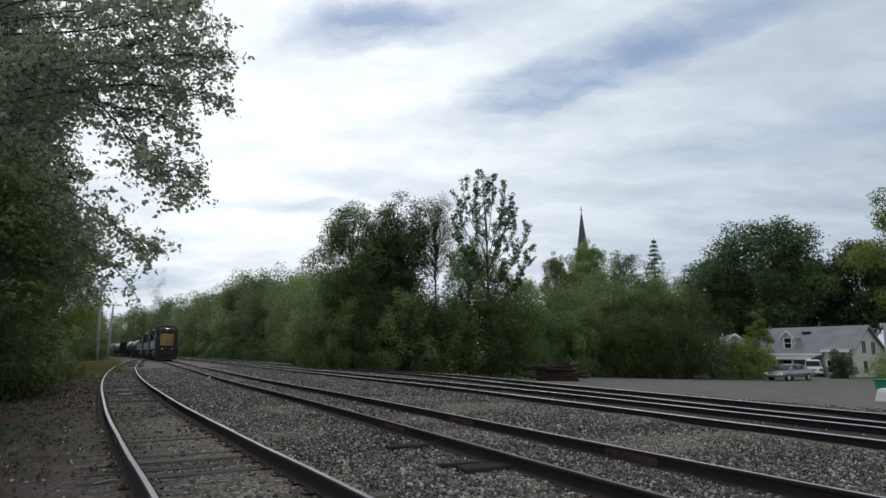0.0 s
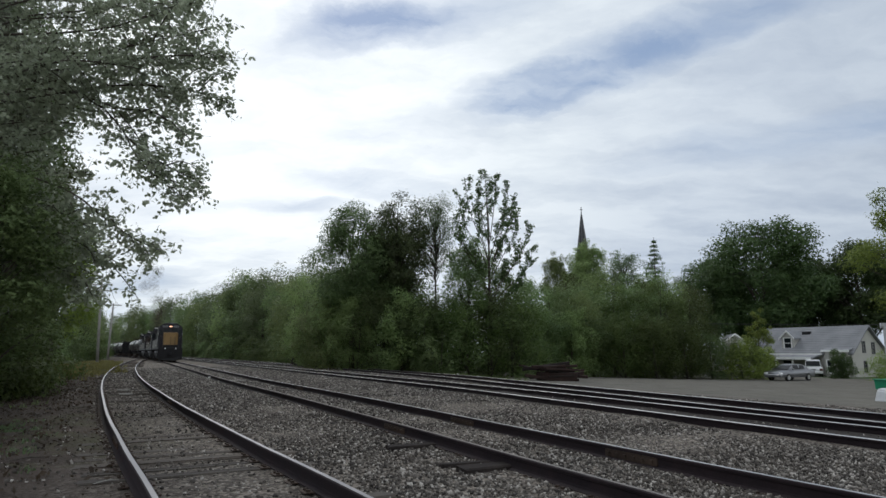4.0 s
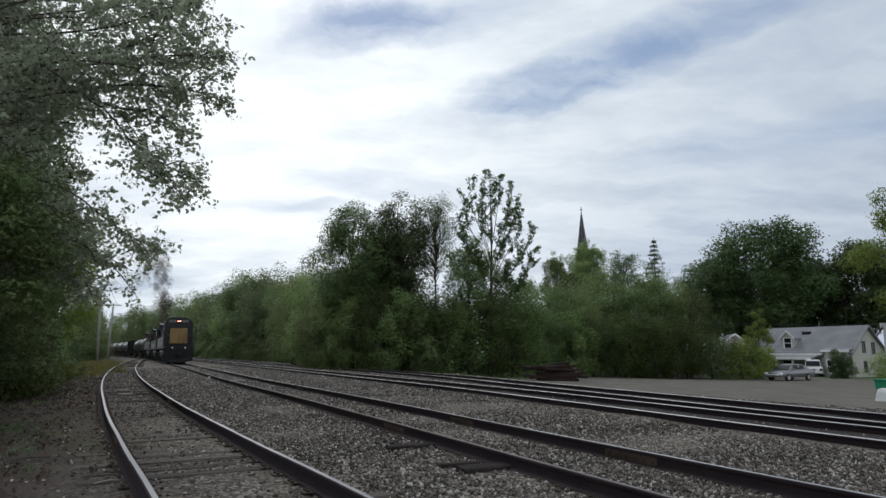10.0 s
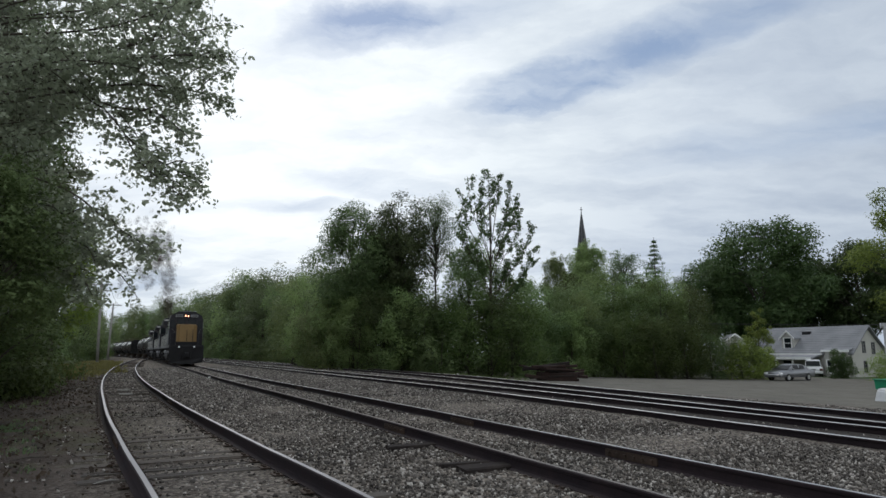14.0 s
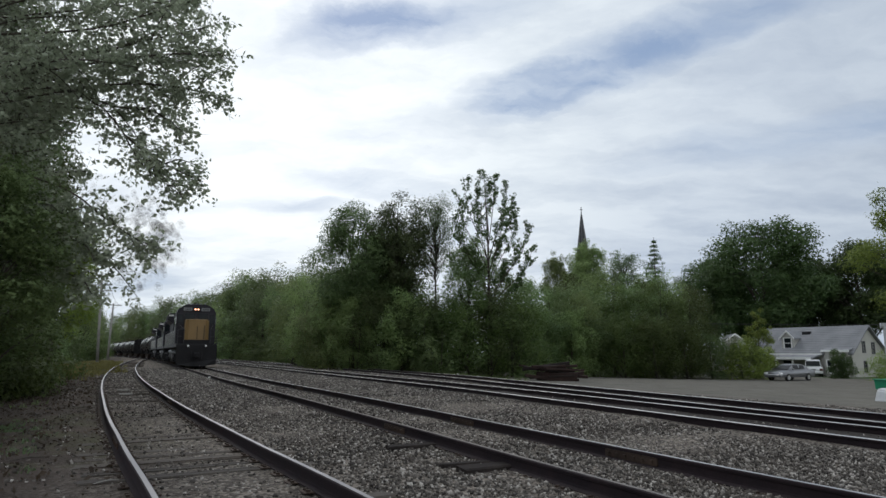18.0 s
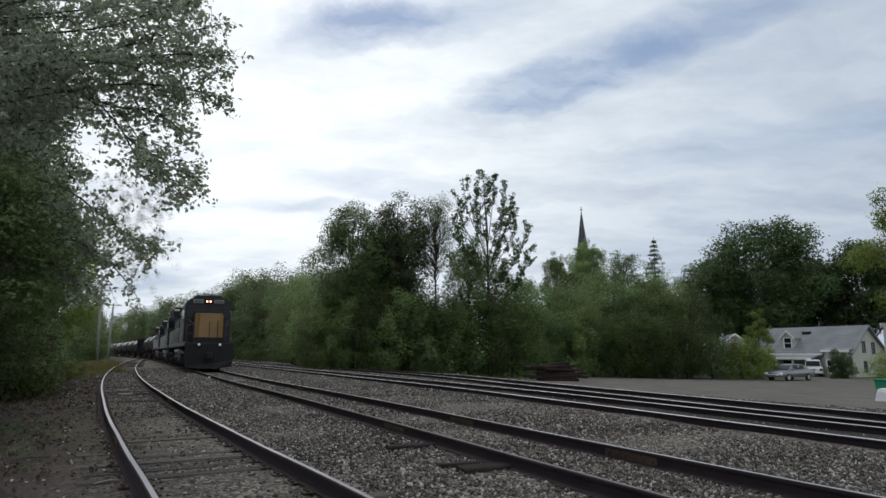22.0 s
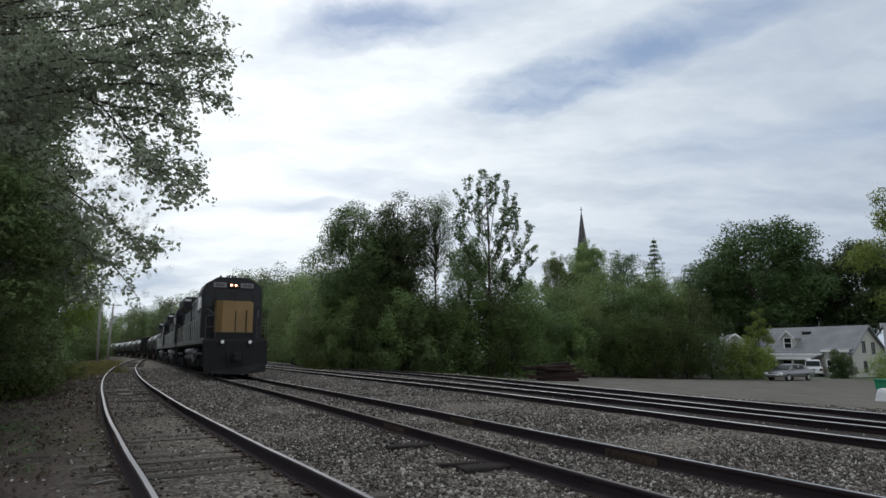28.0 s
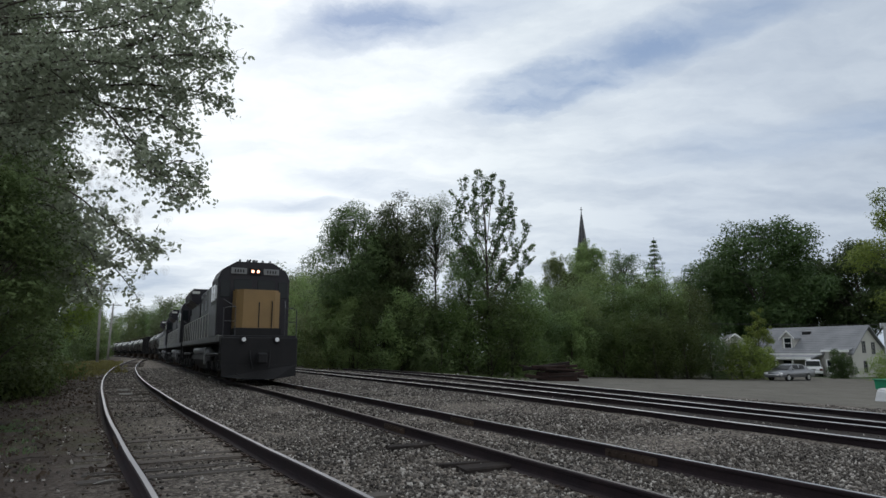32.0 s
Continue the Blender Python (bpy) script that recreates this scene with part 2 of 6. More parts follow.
M["leaf_maple"] = leafy("leaf_maple", (0.070, 0.098, 0.043), (0.105, 0.142, 0.062), (0.150, 0.195, 0.084), 0.55, 0.25)
# brightened green: crowns that catch the light have it in their colour
M["leaf_lit"] = leafy("leaf_lit", (0.148, 0.198, 0.086), (0.215, 0.276, 0.116), (0.28, 0.343, 0.145))
# cottonwood leaves, their colour paled and greyed to stand for veiling glare
M["leaf_near"] = leafy("leaf_cottonwood", (0.163, 0.182, 0.127), (0.237, 0.259, 0.186), (0.33, 0.352, 0.264), 0.42, 0.45, 0.7)
M["leaf_olive"] = leafy("leaf_olive", (0.063, 0.090, 0.033), (0.096, 0.131, 0.046), (0.137, 0.175, 0.060))
M["dry"] = leafy("dry_grass", (0.11, 0.105, 0.042), (0.19, 0.18, 0.075), (0.28, 0.26, 0.12))
M["litter_leaf"] = leafy("fallen_leaf", (0.03, 0.023, 0.017), (0.06, 0.045, 0.032), (0.125, 0.096, 0.07))
M["bark"] = surface("bark", (0.03, 0.025, 0.02), (0.085, 0.07, 0.055), 3, 22, 0.9, 0, 0.8, dist=0.03)
M["pole_wood"] = surface("pole_wood", (0.21, 0.20, 0.185), (0.35, 0.335, 0.31), 2, 25, 0.85, 0, 0.3)
M["navy"] = surface("loco_dark_blue", (0.012, 0.011, 0.016), (0.026, 0.024, 0.031), 1.2, 20, 0.5, 0, 0.1, ((0.035, 0.03, 0.027), 0.5, 1.4), spec=0.3)
M["yellow"] = surface("loco_yellow", (0.195, 0.120, 0.042), (0.265, 0.165, 0.060), 1.3, 25, 0.5, 0, 0.1, ((0.22, 0.13, 0.04), 0.5, 1.2))
M["loco_grey"] = surface("loco_grey", (0.17, 0.18, 0.20), (0.27, 0.28, 0.30), 1.2, 25, 0.45, 0, 0.1, ((0.08, 0.07, 0.06), 0.6, 1.5))
M["black"] = surface("grimy_black", (0.008, 0.008, 0.010), (0.022, 0.021, 0.022), 2, 30, 0.7, 0, 0.3, spec=0.25)
M["rail_white"] = surface("handrail_paint", (0.42, 0.42, 0.40), (0.60, 0.60, 0.57), 3, 30, 0.5)
M["board"] = surface("number_board", (0.13, 0.135, 0.14), (0.19, 0.195, 0.20), 3, 30, 0.35, 0, 0.05)
M["glass"] = material("dark_glass", glass_build)
M["headlight"] = material("headlight_glow", glow_build((1.0, 0.42, 0.25), 6.0))
M["ditch"] = surface("lamp_lens", (0.75, 0.76, 0.78), (0.9, 0.9, 0.92), 5, 30, 0.15, 0, 0)
M["tank_shell"] = surface("tank_dark", (0.035, 0.035, 0.037), (0.075, 0.072, 0.07), 0.8, 15, 0.34, 0, 0.1, ((0.12, 0.10, 0.09), 0.7, 0.9))
M["smoke"] = material("exhaust_smoke", smoke_build)
M["smoke_thin"] = material("thin_smoke", thin_smoke_build)
M["siding"] = surface("house_siding", (0.40, 0.39, 0.36), (0.49, 0.48, 0.44), 0.6, 12, 0.7, 0, 0.15)
M["shingle"] = surface("roof_shingle", (0.17, 0.175, 0.19), (0.26, 0.265, 0.28), 0.8, 14, 0.85, 0, 0.5)
M["trim"] = surface("white_trim", (0.82, 0.82, 0.81), (0.90, 0.90, 0.88), 1, 20, 0.5, 0, 0.05)
M["slate"] = surface("spire_slate", (0.022, 0.021, 0.026), (0.05, 0.048, 0.056), 0.5, 5, 0.6, 0, 0.3)
M["brick"] = surface("church_brick", (0.07, 0.06, 0.055), (0.12, 0.10, 0.09), 0.6, 8, 0.9)
M["silver"] = surface("car_silver", (0.22, 0.225, 0.24), (0.27, 0.275, 0.29), 0.8, 30, 0.35, 0.6, 0.02)
M["car_white"] = surface("car_white", (0.68, 0.69, 0.70), (0.75, 0.76, 0.77), 0.8, 30, 0.28, 0, 0.02)
M["tyre"] = surface("tyre", (0.012, 0.012, 0.012), (0.025, 0.025, 0.025), 8, 60, 0.85)
M["chrome"] = surface("wheel_alloy", (0.4, 0.4, 0.41), (0.55, 0.55, 0.56), 4, 40, 0.3, 0.9, 0)
M["red_lens"] = surface("red_lens", (0.10, 0.015, 0.012), (0.14, 0.025, 0.02), 4, 40, 0.2, 0, 0)
M["green_paint"] = surface("green_paint", (0.01, 0.20, 0.10), (0.02, 0.29, 0.15), 1.5, 20, 0.5, 0, 0.1, ((0.06, 0.1, 0.06), 0.5, 2))
M["concrete"] = surface("pale_concrete", (0.45, 0.46, 0.48), (0.62, 0.63, 0.65), 2, 25, 0.85, 0, 0.4)
M["wire"] = surface("wire", (0.02, 0.02, 0.02), (0.03, 0.03, 0.03), 1, 10, 0.6, 0, 0)
M["rust"] = surface("rust_scrap", (0.016, 0.011, 0.010), (0.048, 0.030, 0.025), 2.5, 25, 0.9, 0.1, 0.5, spec=0.2)
M["litter"] = surface("pale_litter", (0.6, 0.6, 0.6), (0.8, 0.8, 0.8), 4, 30, 0.6, 0, 0.1)

# ---- building helpers ----


def finish(name, bm, mats, smooth=False):
    me = bpy.data.meshes.new(name)
    bm.normal_update()
    bm.to_mesh(me)
    bm.free()
    for m in mats if isinstance(mats, (list, tuple)) else [mats]:
        me.materials.append(m)
    if smooth:
        me.polygons.foreach_set("use_smooth", [True] * len(me.polygons))
    return me


def part(name, bm, mats, parent, label="", smooth=False):
    ob = new(name, finish(name, bm, mats, smooth))
    ob.parent = parent
    if label:
        tagged(ob, label)
    return ob


def empty(name, label, category, group="", kind=""):
    ob = new(name)
    ob.empty_display_size = 0.3
    return tagged(ob, label, category, group, kind)


def box(bm, x0, x1, y0, y1, z0, z1, mi=0, bevel=0.0):
    c = [bm.verts.new((x, y, z)) for z in (z0, z1) for y in (y0, y1) for x in (x0, x1)]
    fs = [bm.faces.new([c[i] for i in q]) for q in ((0, 2, 3, 1), (4, 5, 7, 6), (0, 1, 5, 4), (2, 6, 7, 3), (0, 4, 6, 2), (1, 3, 7, 5))]
    for f in fs:
        f.material_index = mi
    if bevel:
        es = list({e for f in fs for e in f.edges})
        bmesh.ops.bevel(bm, geom=es, offset=bevel, segments=1, affect="EDGES", material=mi)
    return bm


def tube(bm, pts, radii, seg=6, mi=0, caps=True):
    """A tapered tube through points."""
    rings = []
    pts = [Vector(p) for p in pts]
    if not isinstance(radii, (list, tuple)):
        radii = [radii] * len(pts)
    for i, p in enumerate(pts):
        d = (pts[min(i + 1, len(pts) - 1)] - pts[max(i - 1, 0)]).normalized()
        side = d.cross(Vector((0.13, 0.31, 0.94)) if abs(d.z) < 0.9 else Vector((1, 0, 0))).normalized()
        up = side.cross(d)
        rings.append([bm.verts.new(p + radii[i] * (math.cos(a) * side + math.sin(a) * up)) for a in (2 * math.pi * k / seg for k in range(seg))])
    for r0, r1 in zip(rings, rings[1:]):
        for k in range(seg):
            f = bm.faces.new((r0[k], r0[(k + 1) % seg], r1[(k + 1) % seg], r1[k]))
            f.material_index = mi
    if caps:
        for r in (rings[0][::-1], rings[-1]):
            bm.faces.new(r).material_index = mi
    return bm


def extrude_outline(bm, outline, axis, a, b, mi=0):
    """A prism: a 2D outline carried along an axis from a to b."""
    def at(u, v, w):
        return {"x": (w, u, v), "y": (u, w, v), "z": (u, v, w)}[axis]
    r0 = [bm.verts.new(at(u, v, a)) for u, v in outline]
    r1 = [bm.verts.new(at(u, v, b)) for u, v in outline]
    k = len(outline)
    fs = [bm.faces.new((r0[i], r0[(i + 1) % k], r1[(i + 1) % k], r1[i])) for i in range(k)]
    fs += [bm.faces.new(r0[::-1]), bm.faces.new(r1)]
    for f in fs:
        f.material_index = mi
    bmesh.ops.recalc_face_normals(bm, faces=fs)
    return bm


def bmnew():
    return bmesh.new()


def quick_mesh(name, verts, faces, mats, smooth=False, normals=None):
    """A mesh from arrays: verts (n, 3), faces (m, 3 or 4); normals: shading normals of the verts."""
    verts, faces = np.asarray(verts, np.float32), np.asarray(faces, np.int32)
    me = bpy.data.meshes.new(name)
    k = faces.shape[1]
    me.vertices.add(len(verts))
    me.vertices.foreach_set("co", verts.ravel())
    me.loops.add(faces.size)
    me.loops.foreach_set("vertex_index", faces.ravel())
    me.polygons.add(len(faces))
    me.polygons.foreach_set("loop_start", np.arange(0, faces.size, k, dtype=np.int32))
    me.update(calc_edges=True)
    me.validate()
    for m in mats if isinstance(mats, (list, tuple)) else [mats]:
        me.materials.append(m)
    if smooth or normals is not None:
        me.polygons.foreach_set("use_smooth", [True] * len(me.polygons))
    if normals is not None:
        me.normals_split_custom_set_from_vertices(np.asarray(normals, np.float32))
    return me


# ---- the plan: s runs along the tracks, away from the camera; n across them, to the right ----
DX, DY, NX, NY = -0.4384, 0.8988, 0.8988, 0.4384
RAIL_TOP = 0.18


def plan(s, n, z=0.0):
    return Vector((s * DX + n * NX, s * DY + n * NY, z))


def ease(table, s):
    """Smooth interpolation through (s, n) rows."""
    if s <= table[0][0]:
        return table[0][1] + (s - table[0][0]) * (table[1][1] - table[0][1]) / (table[1][0] - table[0][0])
    for i in range(len(table) - 1):
        a, b = table[i], table[i + 1]
        if s <= b[0]:
            p, q = table[max(i - 1, 0)], table[min(i + 2, len(table) - 1)]
            h = b[0] - a[0]
            ma, mb = (b[1] - p[1]) / (b[0] - p[0]) * h, (q[1] - a[1]) / (q[0] - a[0]) * h
            t = (s - a[0]) / h
            return (2 * t**3 - 3 * t * t + 1) * a[1] + (t**3 - 2 * t * t + t) * ma + (3 * t * t - 2 * t**3) * b[1] + (t**3 - t * t) * mb
    return table[-1][1]


def bend(s):
    return -0.0004 * max(0.0, s - 105) ** 2


TRACKS = {
    "siding": [(-20, 2.15), (0, 1.31), (6, 1.06), (9, 0.86), (16, 0.50), (28, 0.16), (41, 0.085), (60, 0.35), (100, 1.75), (150, 4.6), (400, 5.0)],
    "train": [(-20, 4.7), (0, 4.75), (6, 4.80), (16, 4.92), (28, 4.82), (40, 4.92), (60, 5.15), (100, 5.55), (400, 5.55)],
    "main": [(-20, 9.4), (0, 9.6), (6, 9.85), (12, 10.25), (20, 10.7), (35, 10.8), (60, 10.8), (400, 10.9)],
    "far": [(-20, 11.4), (0, 11.75), (7, 12.2), (14, 13.0), (20, 13.7), (31, 14.9), (60, 15.2), (400, 15.3)],
}


def on_track(name, s, off=0.0, z=0.0):
    return plan(s, ease(TRACKS[name], s) + bend(s) + off, z)


def heading(name, s):
    v = on_track(name, s - 1.0) - on_track(name, s + 1.0)     # towards the camera
    return math.atan2(v.y, v.x)


LEVELS = [(-3000, -0.3), (-60, -0.3), (-8, -0.06), (-2.0, 0.012), (-0.9, 0.016), (-0.3, -0.006), (0.6, -0.014), (2.3, -0.012), (3.2, 0.005), (7.0, 0.03), (8.6, 0.06), (15.8, 0.05), (17.5, -0.18), (24, -0.40),
          (34, -0.70), (50, -1.1), (75, -1.25), (3000, -1.25)]


def level(n):
    for a, b in zip(LEVELS, LEVELS[1:]):
        if n <= b[0]:
            return a[1] + (b[1] - a[1]) * (n - a[0]) / (b[0] - a[0])
    return LEVELS[-1][1]


def sn(x, y):
    return x * DX + y * DY, x * NX + y * NY


def ground_z(x, y):
    return level(sn(x, y)[1])


# ---- ground ----


def build_ground():
    ss = [-3000, -800, -200, -60] + list(np.arange(-20, 40, 0.5)) + list(np.arange(40, 130, 2.5)) + [150, 200, 300, 500, 900, 1600, 3000]
    ns = [-3000, -900, -300, -100, -50, -30, -20] + list(np.arange(-14, 18, 0.4)) + list(np.arange(18, 80, 3)) + [90, 120, 180, 300, 700, 3000]
    verts, faces = [], []
    for s in ss:
        for n in ns:
            near = abs(s) < 135 and -15 < n < 80
            z = level(n) + ((0.016 if n < 3 else 0.035) * noise.noise((s * 0.6, n * 0.6, 1.7)) + 0.014 * noise.noise((s * 2.3, n * 2.3, 4.1)) if near else 0)
            if n < -0.8 and near:
                z += 0.05 * noise.noise((s * 0.9, n * 0.9, 9.0))
            v = plan(s, n, z)
            verts.append(tuple(v))
    w = len(ns)
    for i in range(len(ss) - 1):
        for j in range(w - 1):
            faces.append((i * w + j, i * w + j + 1, (i + 1) * w + j + 1, (i + 1) * w + j))
    ob = new("ground", quick_mesh("ground", verts, faces, M["ground"], True))
    tagged(ob, "grey ballast, brown dirt verge and pale gravel lot", "ground", kind="structure")


build_ground()

# ---- tracks ----
TIE = {}


def tie_mesh(seed):
    rng = random.Random(seed)
    bm = bmnew()
    box(bm, -1.28, 1.28, -0.11, 0.11, -0.19, 0.0, 0, 0.012)
    for v in bm.verts:
        v.co.z += rng.uniform(-0.008, 0.008)
        v.co.y += rng.uniform(-0.012, 0.012)
        v.co.x += rng.uniform(-0.04, 0.04)
    # a long split along the grain
    y = rng.uniform(-0.05, 0.05)
    box(bm, -1.2, rng.uniform(-0.2, 1.1), y - 0.004, y + 0.004, 0.0, 0.004)
    return finish("tie", bm, M["tie"])


def rail_profile(crown=0.021):
    half = [(0.07, 0.0), (0.07, 0.012), (0.018, 0.03), (0.010, 0.05), (0.010, 0.118), (0.034, 0.132), (0.037, 0.155), (0.034, 0.162), (crown, 0.168)]
    return half + [(-x, z) for x, z in half[::-1]]


def sweep_rail(track, off, top_mat, seed):
    ss = list(np.arange(-18, 45, 0.75)) + list(np.arange(45, 330, 3.0))
    prof = rail_profile(0.023)
    wide = track in ("main", "far")
    k = len(prof)
    bm = bmnew()
    rings = []
    for s in ss:
        wx = 0.012 * noise.noise((s * 0.23, seed, 0)) + 0.006 * noise.noise((s * 0.9, seed, 3))
        wz = 0.008 * noise.noise((s * 0.17, seed, 7)) + 0.012
        c = on_track(track, s, off + wx, wz)
        a = heading(track, s)
        sx, sy = -math.sin(a), math.cos(a)
        rings.append([bm.verts.new((c.x + u * sx, c.y + u * sy, c.z + v)) for u, v in prof])
    for r0, r1 in zip(rings, rings[1:]):
        for i in range(k):
            f = bm.faces.new((r0[i], r1[i], r1[(i + 1) % k], r0[(i + 1) % k]))
            f.material_index = 1 if i == 8 or (wide and i in (7, 9)) else 0
    bmesh.ops.recalc_face_normals(bm, faces=bm.faces)
    return bm


for i in range(4):
    TIE[i] = tie_mesh(i)
    TIE[i + 4] = TIE[i].copy()
    TIE[i + 4].materials[0] = M["old_tie"]
plate_bm = bmnew()
box(plate_bm, -0.17, 0.17, -0.09, 0.09, 0.0, 0.014, 0, 0.004)
for x in (-0.12, 0.12):
    box(plate_bm, x - 0.018, x + 0.018, -0.06, -0.03, 0.014, 0.034)
    box(plate_bm, x - 0.018, x + 0.018, 0.03, 0.06, 0.014, 0.034)
PLATE = finish("tie_plate", plate_bm, M["steel"])
joint_bm = bmnew()
for side in (-1, 1):
    box(joint_bm, -0.45, 0.45, side * 0.02 - 0.012, side * 0.02 + 0.012, 0.03, 0.125, 0, 0.004)
    for k in range(6):
        x = -0.375 + 0.15 * k
        box(joint_bm, x - 0.017, x + 0.017, side * 0.04 - 0.014, side * 0.04 + 0.014, 0.062, 0.096)
JOINT = finish("joint_bar", joint_bm, M["steel"])


def child(name, mesh, parent, m, label=""):
    ob = new(name, mesh)
    ob.parent = parent
    ob.matrix_basis = m
    if label:
        tagged(ob, label)
    return ob


def build_track(key, label, top, sink, spacing, s_end, lift, seed, dark=""):
    rng = random.Random(seed)
    root = empty("railway_track", label, "railway track", "parallel railway tracks", "structure")
    for off, t in ((-0.7525, top[0]), (0.7525, top[1])):
        part("rail", sweep_rail(key, off, t, seed + off), [M["rail_side"], t], root)
    s = -14.0
    count = 0
    while s < s_end and count < 290:
        a = heading(key, s)
        dz = -sink + rng.uniform(-0.022, 0.012) + (lift if rng.random() < 0.22 else 0)
        c = on_track(key, s, rng.uniform(-0.05, 0.05), dz)
        m = Matrix.Translation(c) @ Matrix.Rotation(a + math.pi / 2 + rng.uniform(-0.025, 0.025), 4, "Z") @ Matrix.Rotation(rng.uniform(-0.012, 0.012), 4, "Y")
        child("tie", TIE[rng.randrange(4) + (4 if dark else 0)], root, m)
        if 2 < s < 24 and key in ("siding", "train"):
            for off in (-0.7525, 0.7525):
                p = on_track(key, s, off, 0.003)
                child("tie_plate", PLATE, root, Matrix.Translation(p) @ Matrix.Rotation(a + math.pi / 2, 4, "Z"))
        s += spacing * rng.uniform(0.92, 1.08)
        count += 1
    return root


ROOT = {}
ROOT["siding"] = build_track("siding", "weathered siding track with worn rails on grey wooden ties", (M["rail_top"], M["rail_top"]), 0.012, 0.52, 105, 0.018, 11)
ROOT["train"] = build_track("train", "railway track carrying the train, ties half buried in ballast", (M["rail_dull"], M["rail_bright"]), 0.025, 0.54, 105, 0.04, 12)
ROOT["main"] = build_track("main", "dark main line track with polished rails", (M["rail_bright"], M["rail_bright"]), 0.0, 0.50, 100, 0.0, 13, "old_tie")
ROOT["far"] = build_track("far", "farthest main line track beside the gravel lot", (M["rail_bright"], M["rail_bright"]), 0.0, 0.50, 100, 0.0, 14, "old_tie")
for key, off, s in (("train", 0.7525, 6.25), ("train", -0.7525, 10.2), ("train", 0.7525, 10.7), ("train", 0.7525, 22.8), ("siding", -0.7525, 10.4), ("siding", 0.7525, 18.0)):
    a = heading(key, s)
    child("joint_bar", JOINT, ROOT[key], Matrix.Translation(on_track(key, s, off, 0.012)) @ Matrix.Rotation(a, 4, "Z"))

# ---- foliage ----


def leaves(rng, centres, spread, count, size, droop=0.0, slim=0.55, stray=0.12, small=False, flat=0.8, axis=None):
    """Leaf blades (plain triangles where they are small and many) on the outside of clumps: arrays of verts, faces and soft normals.
    axis: the crown's middle; the blades then shade as one rounded mass."""
    centres, spread = np.asarray(centres, float), np.asarray(spread, float)
    idx = rng.choice(len(centres), count, p=spread**2 / np.sum(spread**2))
    w = spread[idx]
    d = rng.normal(size=(count, 3))
    d[:, 2] += 0.2
    d /= np.linalg.norm(d, axis=1)[:, None]
    r = 1.0 - (0.38 if small else 0.55) * rng.random(count) ** 1.6
    far = rng.random(count) < stray
    r = np.where(far, rng.uniform(1.0, 1.4, count), r)
    # every clump bulges in its own way
    ph = idx * 1.7
    r *= 1 + 0.22 * np.sin(d[:, 0] * 5 + ph) * np.sin(d[:, 1] * 5 + 2 * ph) + 0.12 * np.sin(d[:, 2] * 8 + ph)
    c = centres[idx] + d * (w * r)[:, None] * np.array([1.0, 1.0, flat])
    nn = d + np.array([0, 0, 0.45]) + rng.normal(size=(count, 3)) * 0.55
    nn /= np.linalg.norm(nn, axis=1)[:, None]
    a = np.cross(nn, rng.normal(size=(count, 3)) + np.array([0, 0, droop]))
    a /= np.linalg.norm(a, axis=1)[:, None] + 1e-6
    b = np.cross(nn, a)
    ln = size * rng.uniform(0.6, 1.25, count)[:, None]
    k = 3 if small else 4
    if small:
        v = np.stack([c + a * ln / 2, c - a * ln / 2 + b * ln * slim * 0.65 + nn * ln * 0.08, c - a * ln / 2 - b * ln * slim * 0.35], 1)
    else:
        v = np.stack([c - a * ln / 2, c - b * ln * slim / 2 + nn * ln * 0.08, c + a * ln / 2, c + b * ln * slim / 2 + nn * ln * 0.08], 1)
    soft = None
    if axis is not None:
        out = c - np.asarray(axis, float)
        out /= np.linalg.norm(out, axis=1)[:, None] + 1e-6
        soft = d * 0.75 + out * 0.5 + np.array([0, 0, 0.3]) + rng.normal(size=(count, 3)) * 0.36
        soft /= np.linalg.norm(soft, axis=1)[:, None]
        soft = np.repeat(soft, k, 0)
    return v.reshape(-1, 3), np.arange(count * k).reshape(-1, k), soft


def crown(root, rng, mat, *what, **how):
    v, f, soft = leaves(rng, *what, **how)
    ob = new("crown", quick_mesh("crown", v, f, M[mat], False, soft))
    ob.parent = root
    return ob


def crown_clumps(rng, height, base, radius, count, squash=1.0, clump=0.28, shape=0.5):
    """Clump centres filling an uneven crown, denser towards its outside."""
    zc, hz = (height + base) / 2, (height - base) / 2
    d = rng.normal(size=(count, 3))
    d /= np.linalg.norm(d, axis=1)[:, None]
    r = rng.uniform(0.25, 1.0, count) ** shape
    lump = np.array([1 + 0.28 * noise.noise((x * 1.7 + radius, y * 1.7 + height, z * 1.7)) for x, y, z in d])
    # a fuller dome than a plain ellipsoid
    full = 1 / (np.hypot(d[:, 0], d[:, 1]) ** 2.7 + np.abs(d[:, 2]) ** 2.7) ** (1 / 2.7)
    r = r * lump * full * 0.88
    low = np.where(d[:, 2] < 0, 1.08, 1.0)
    c = np.stack([d[:, 0] * r * radius * low, d[:, 1] * r * radius * low * squash, zc + d[:, 2] * r * hz * 0.93], 1)
    return c, radius * clump * rng.uniform(0.55, 1.35, count)


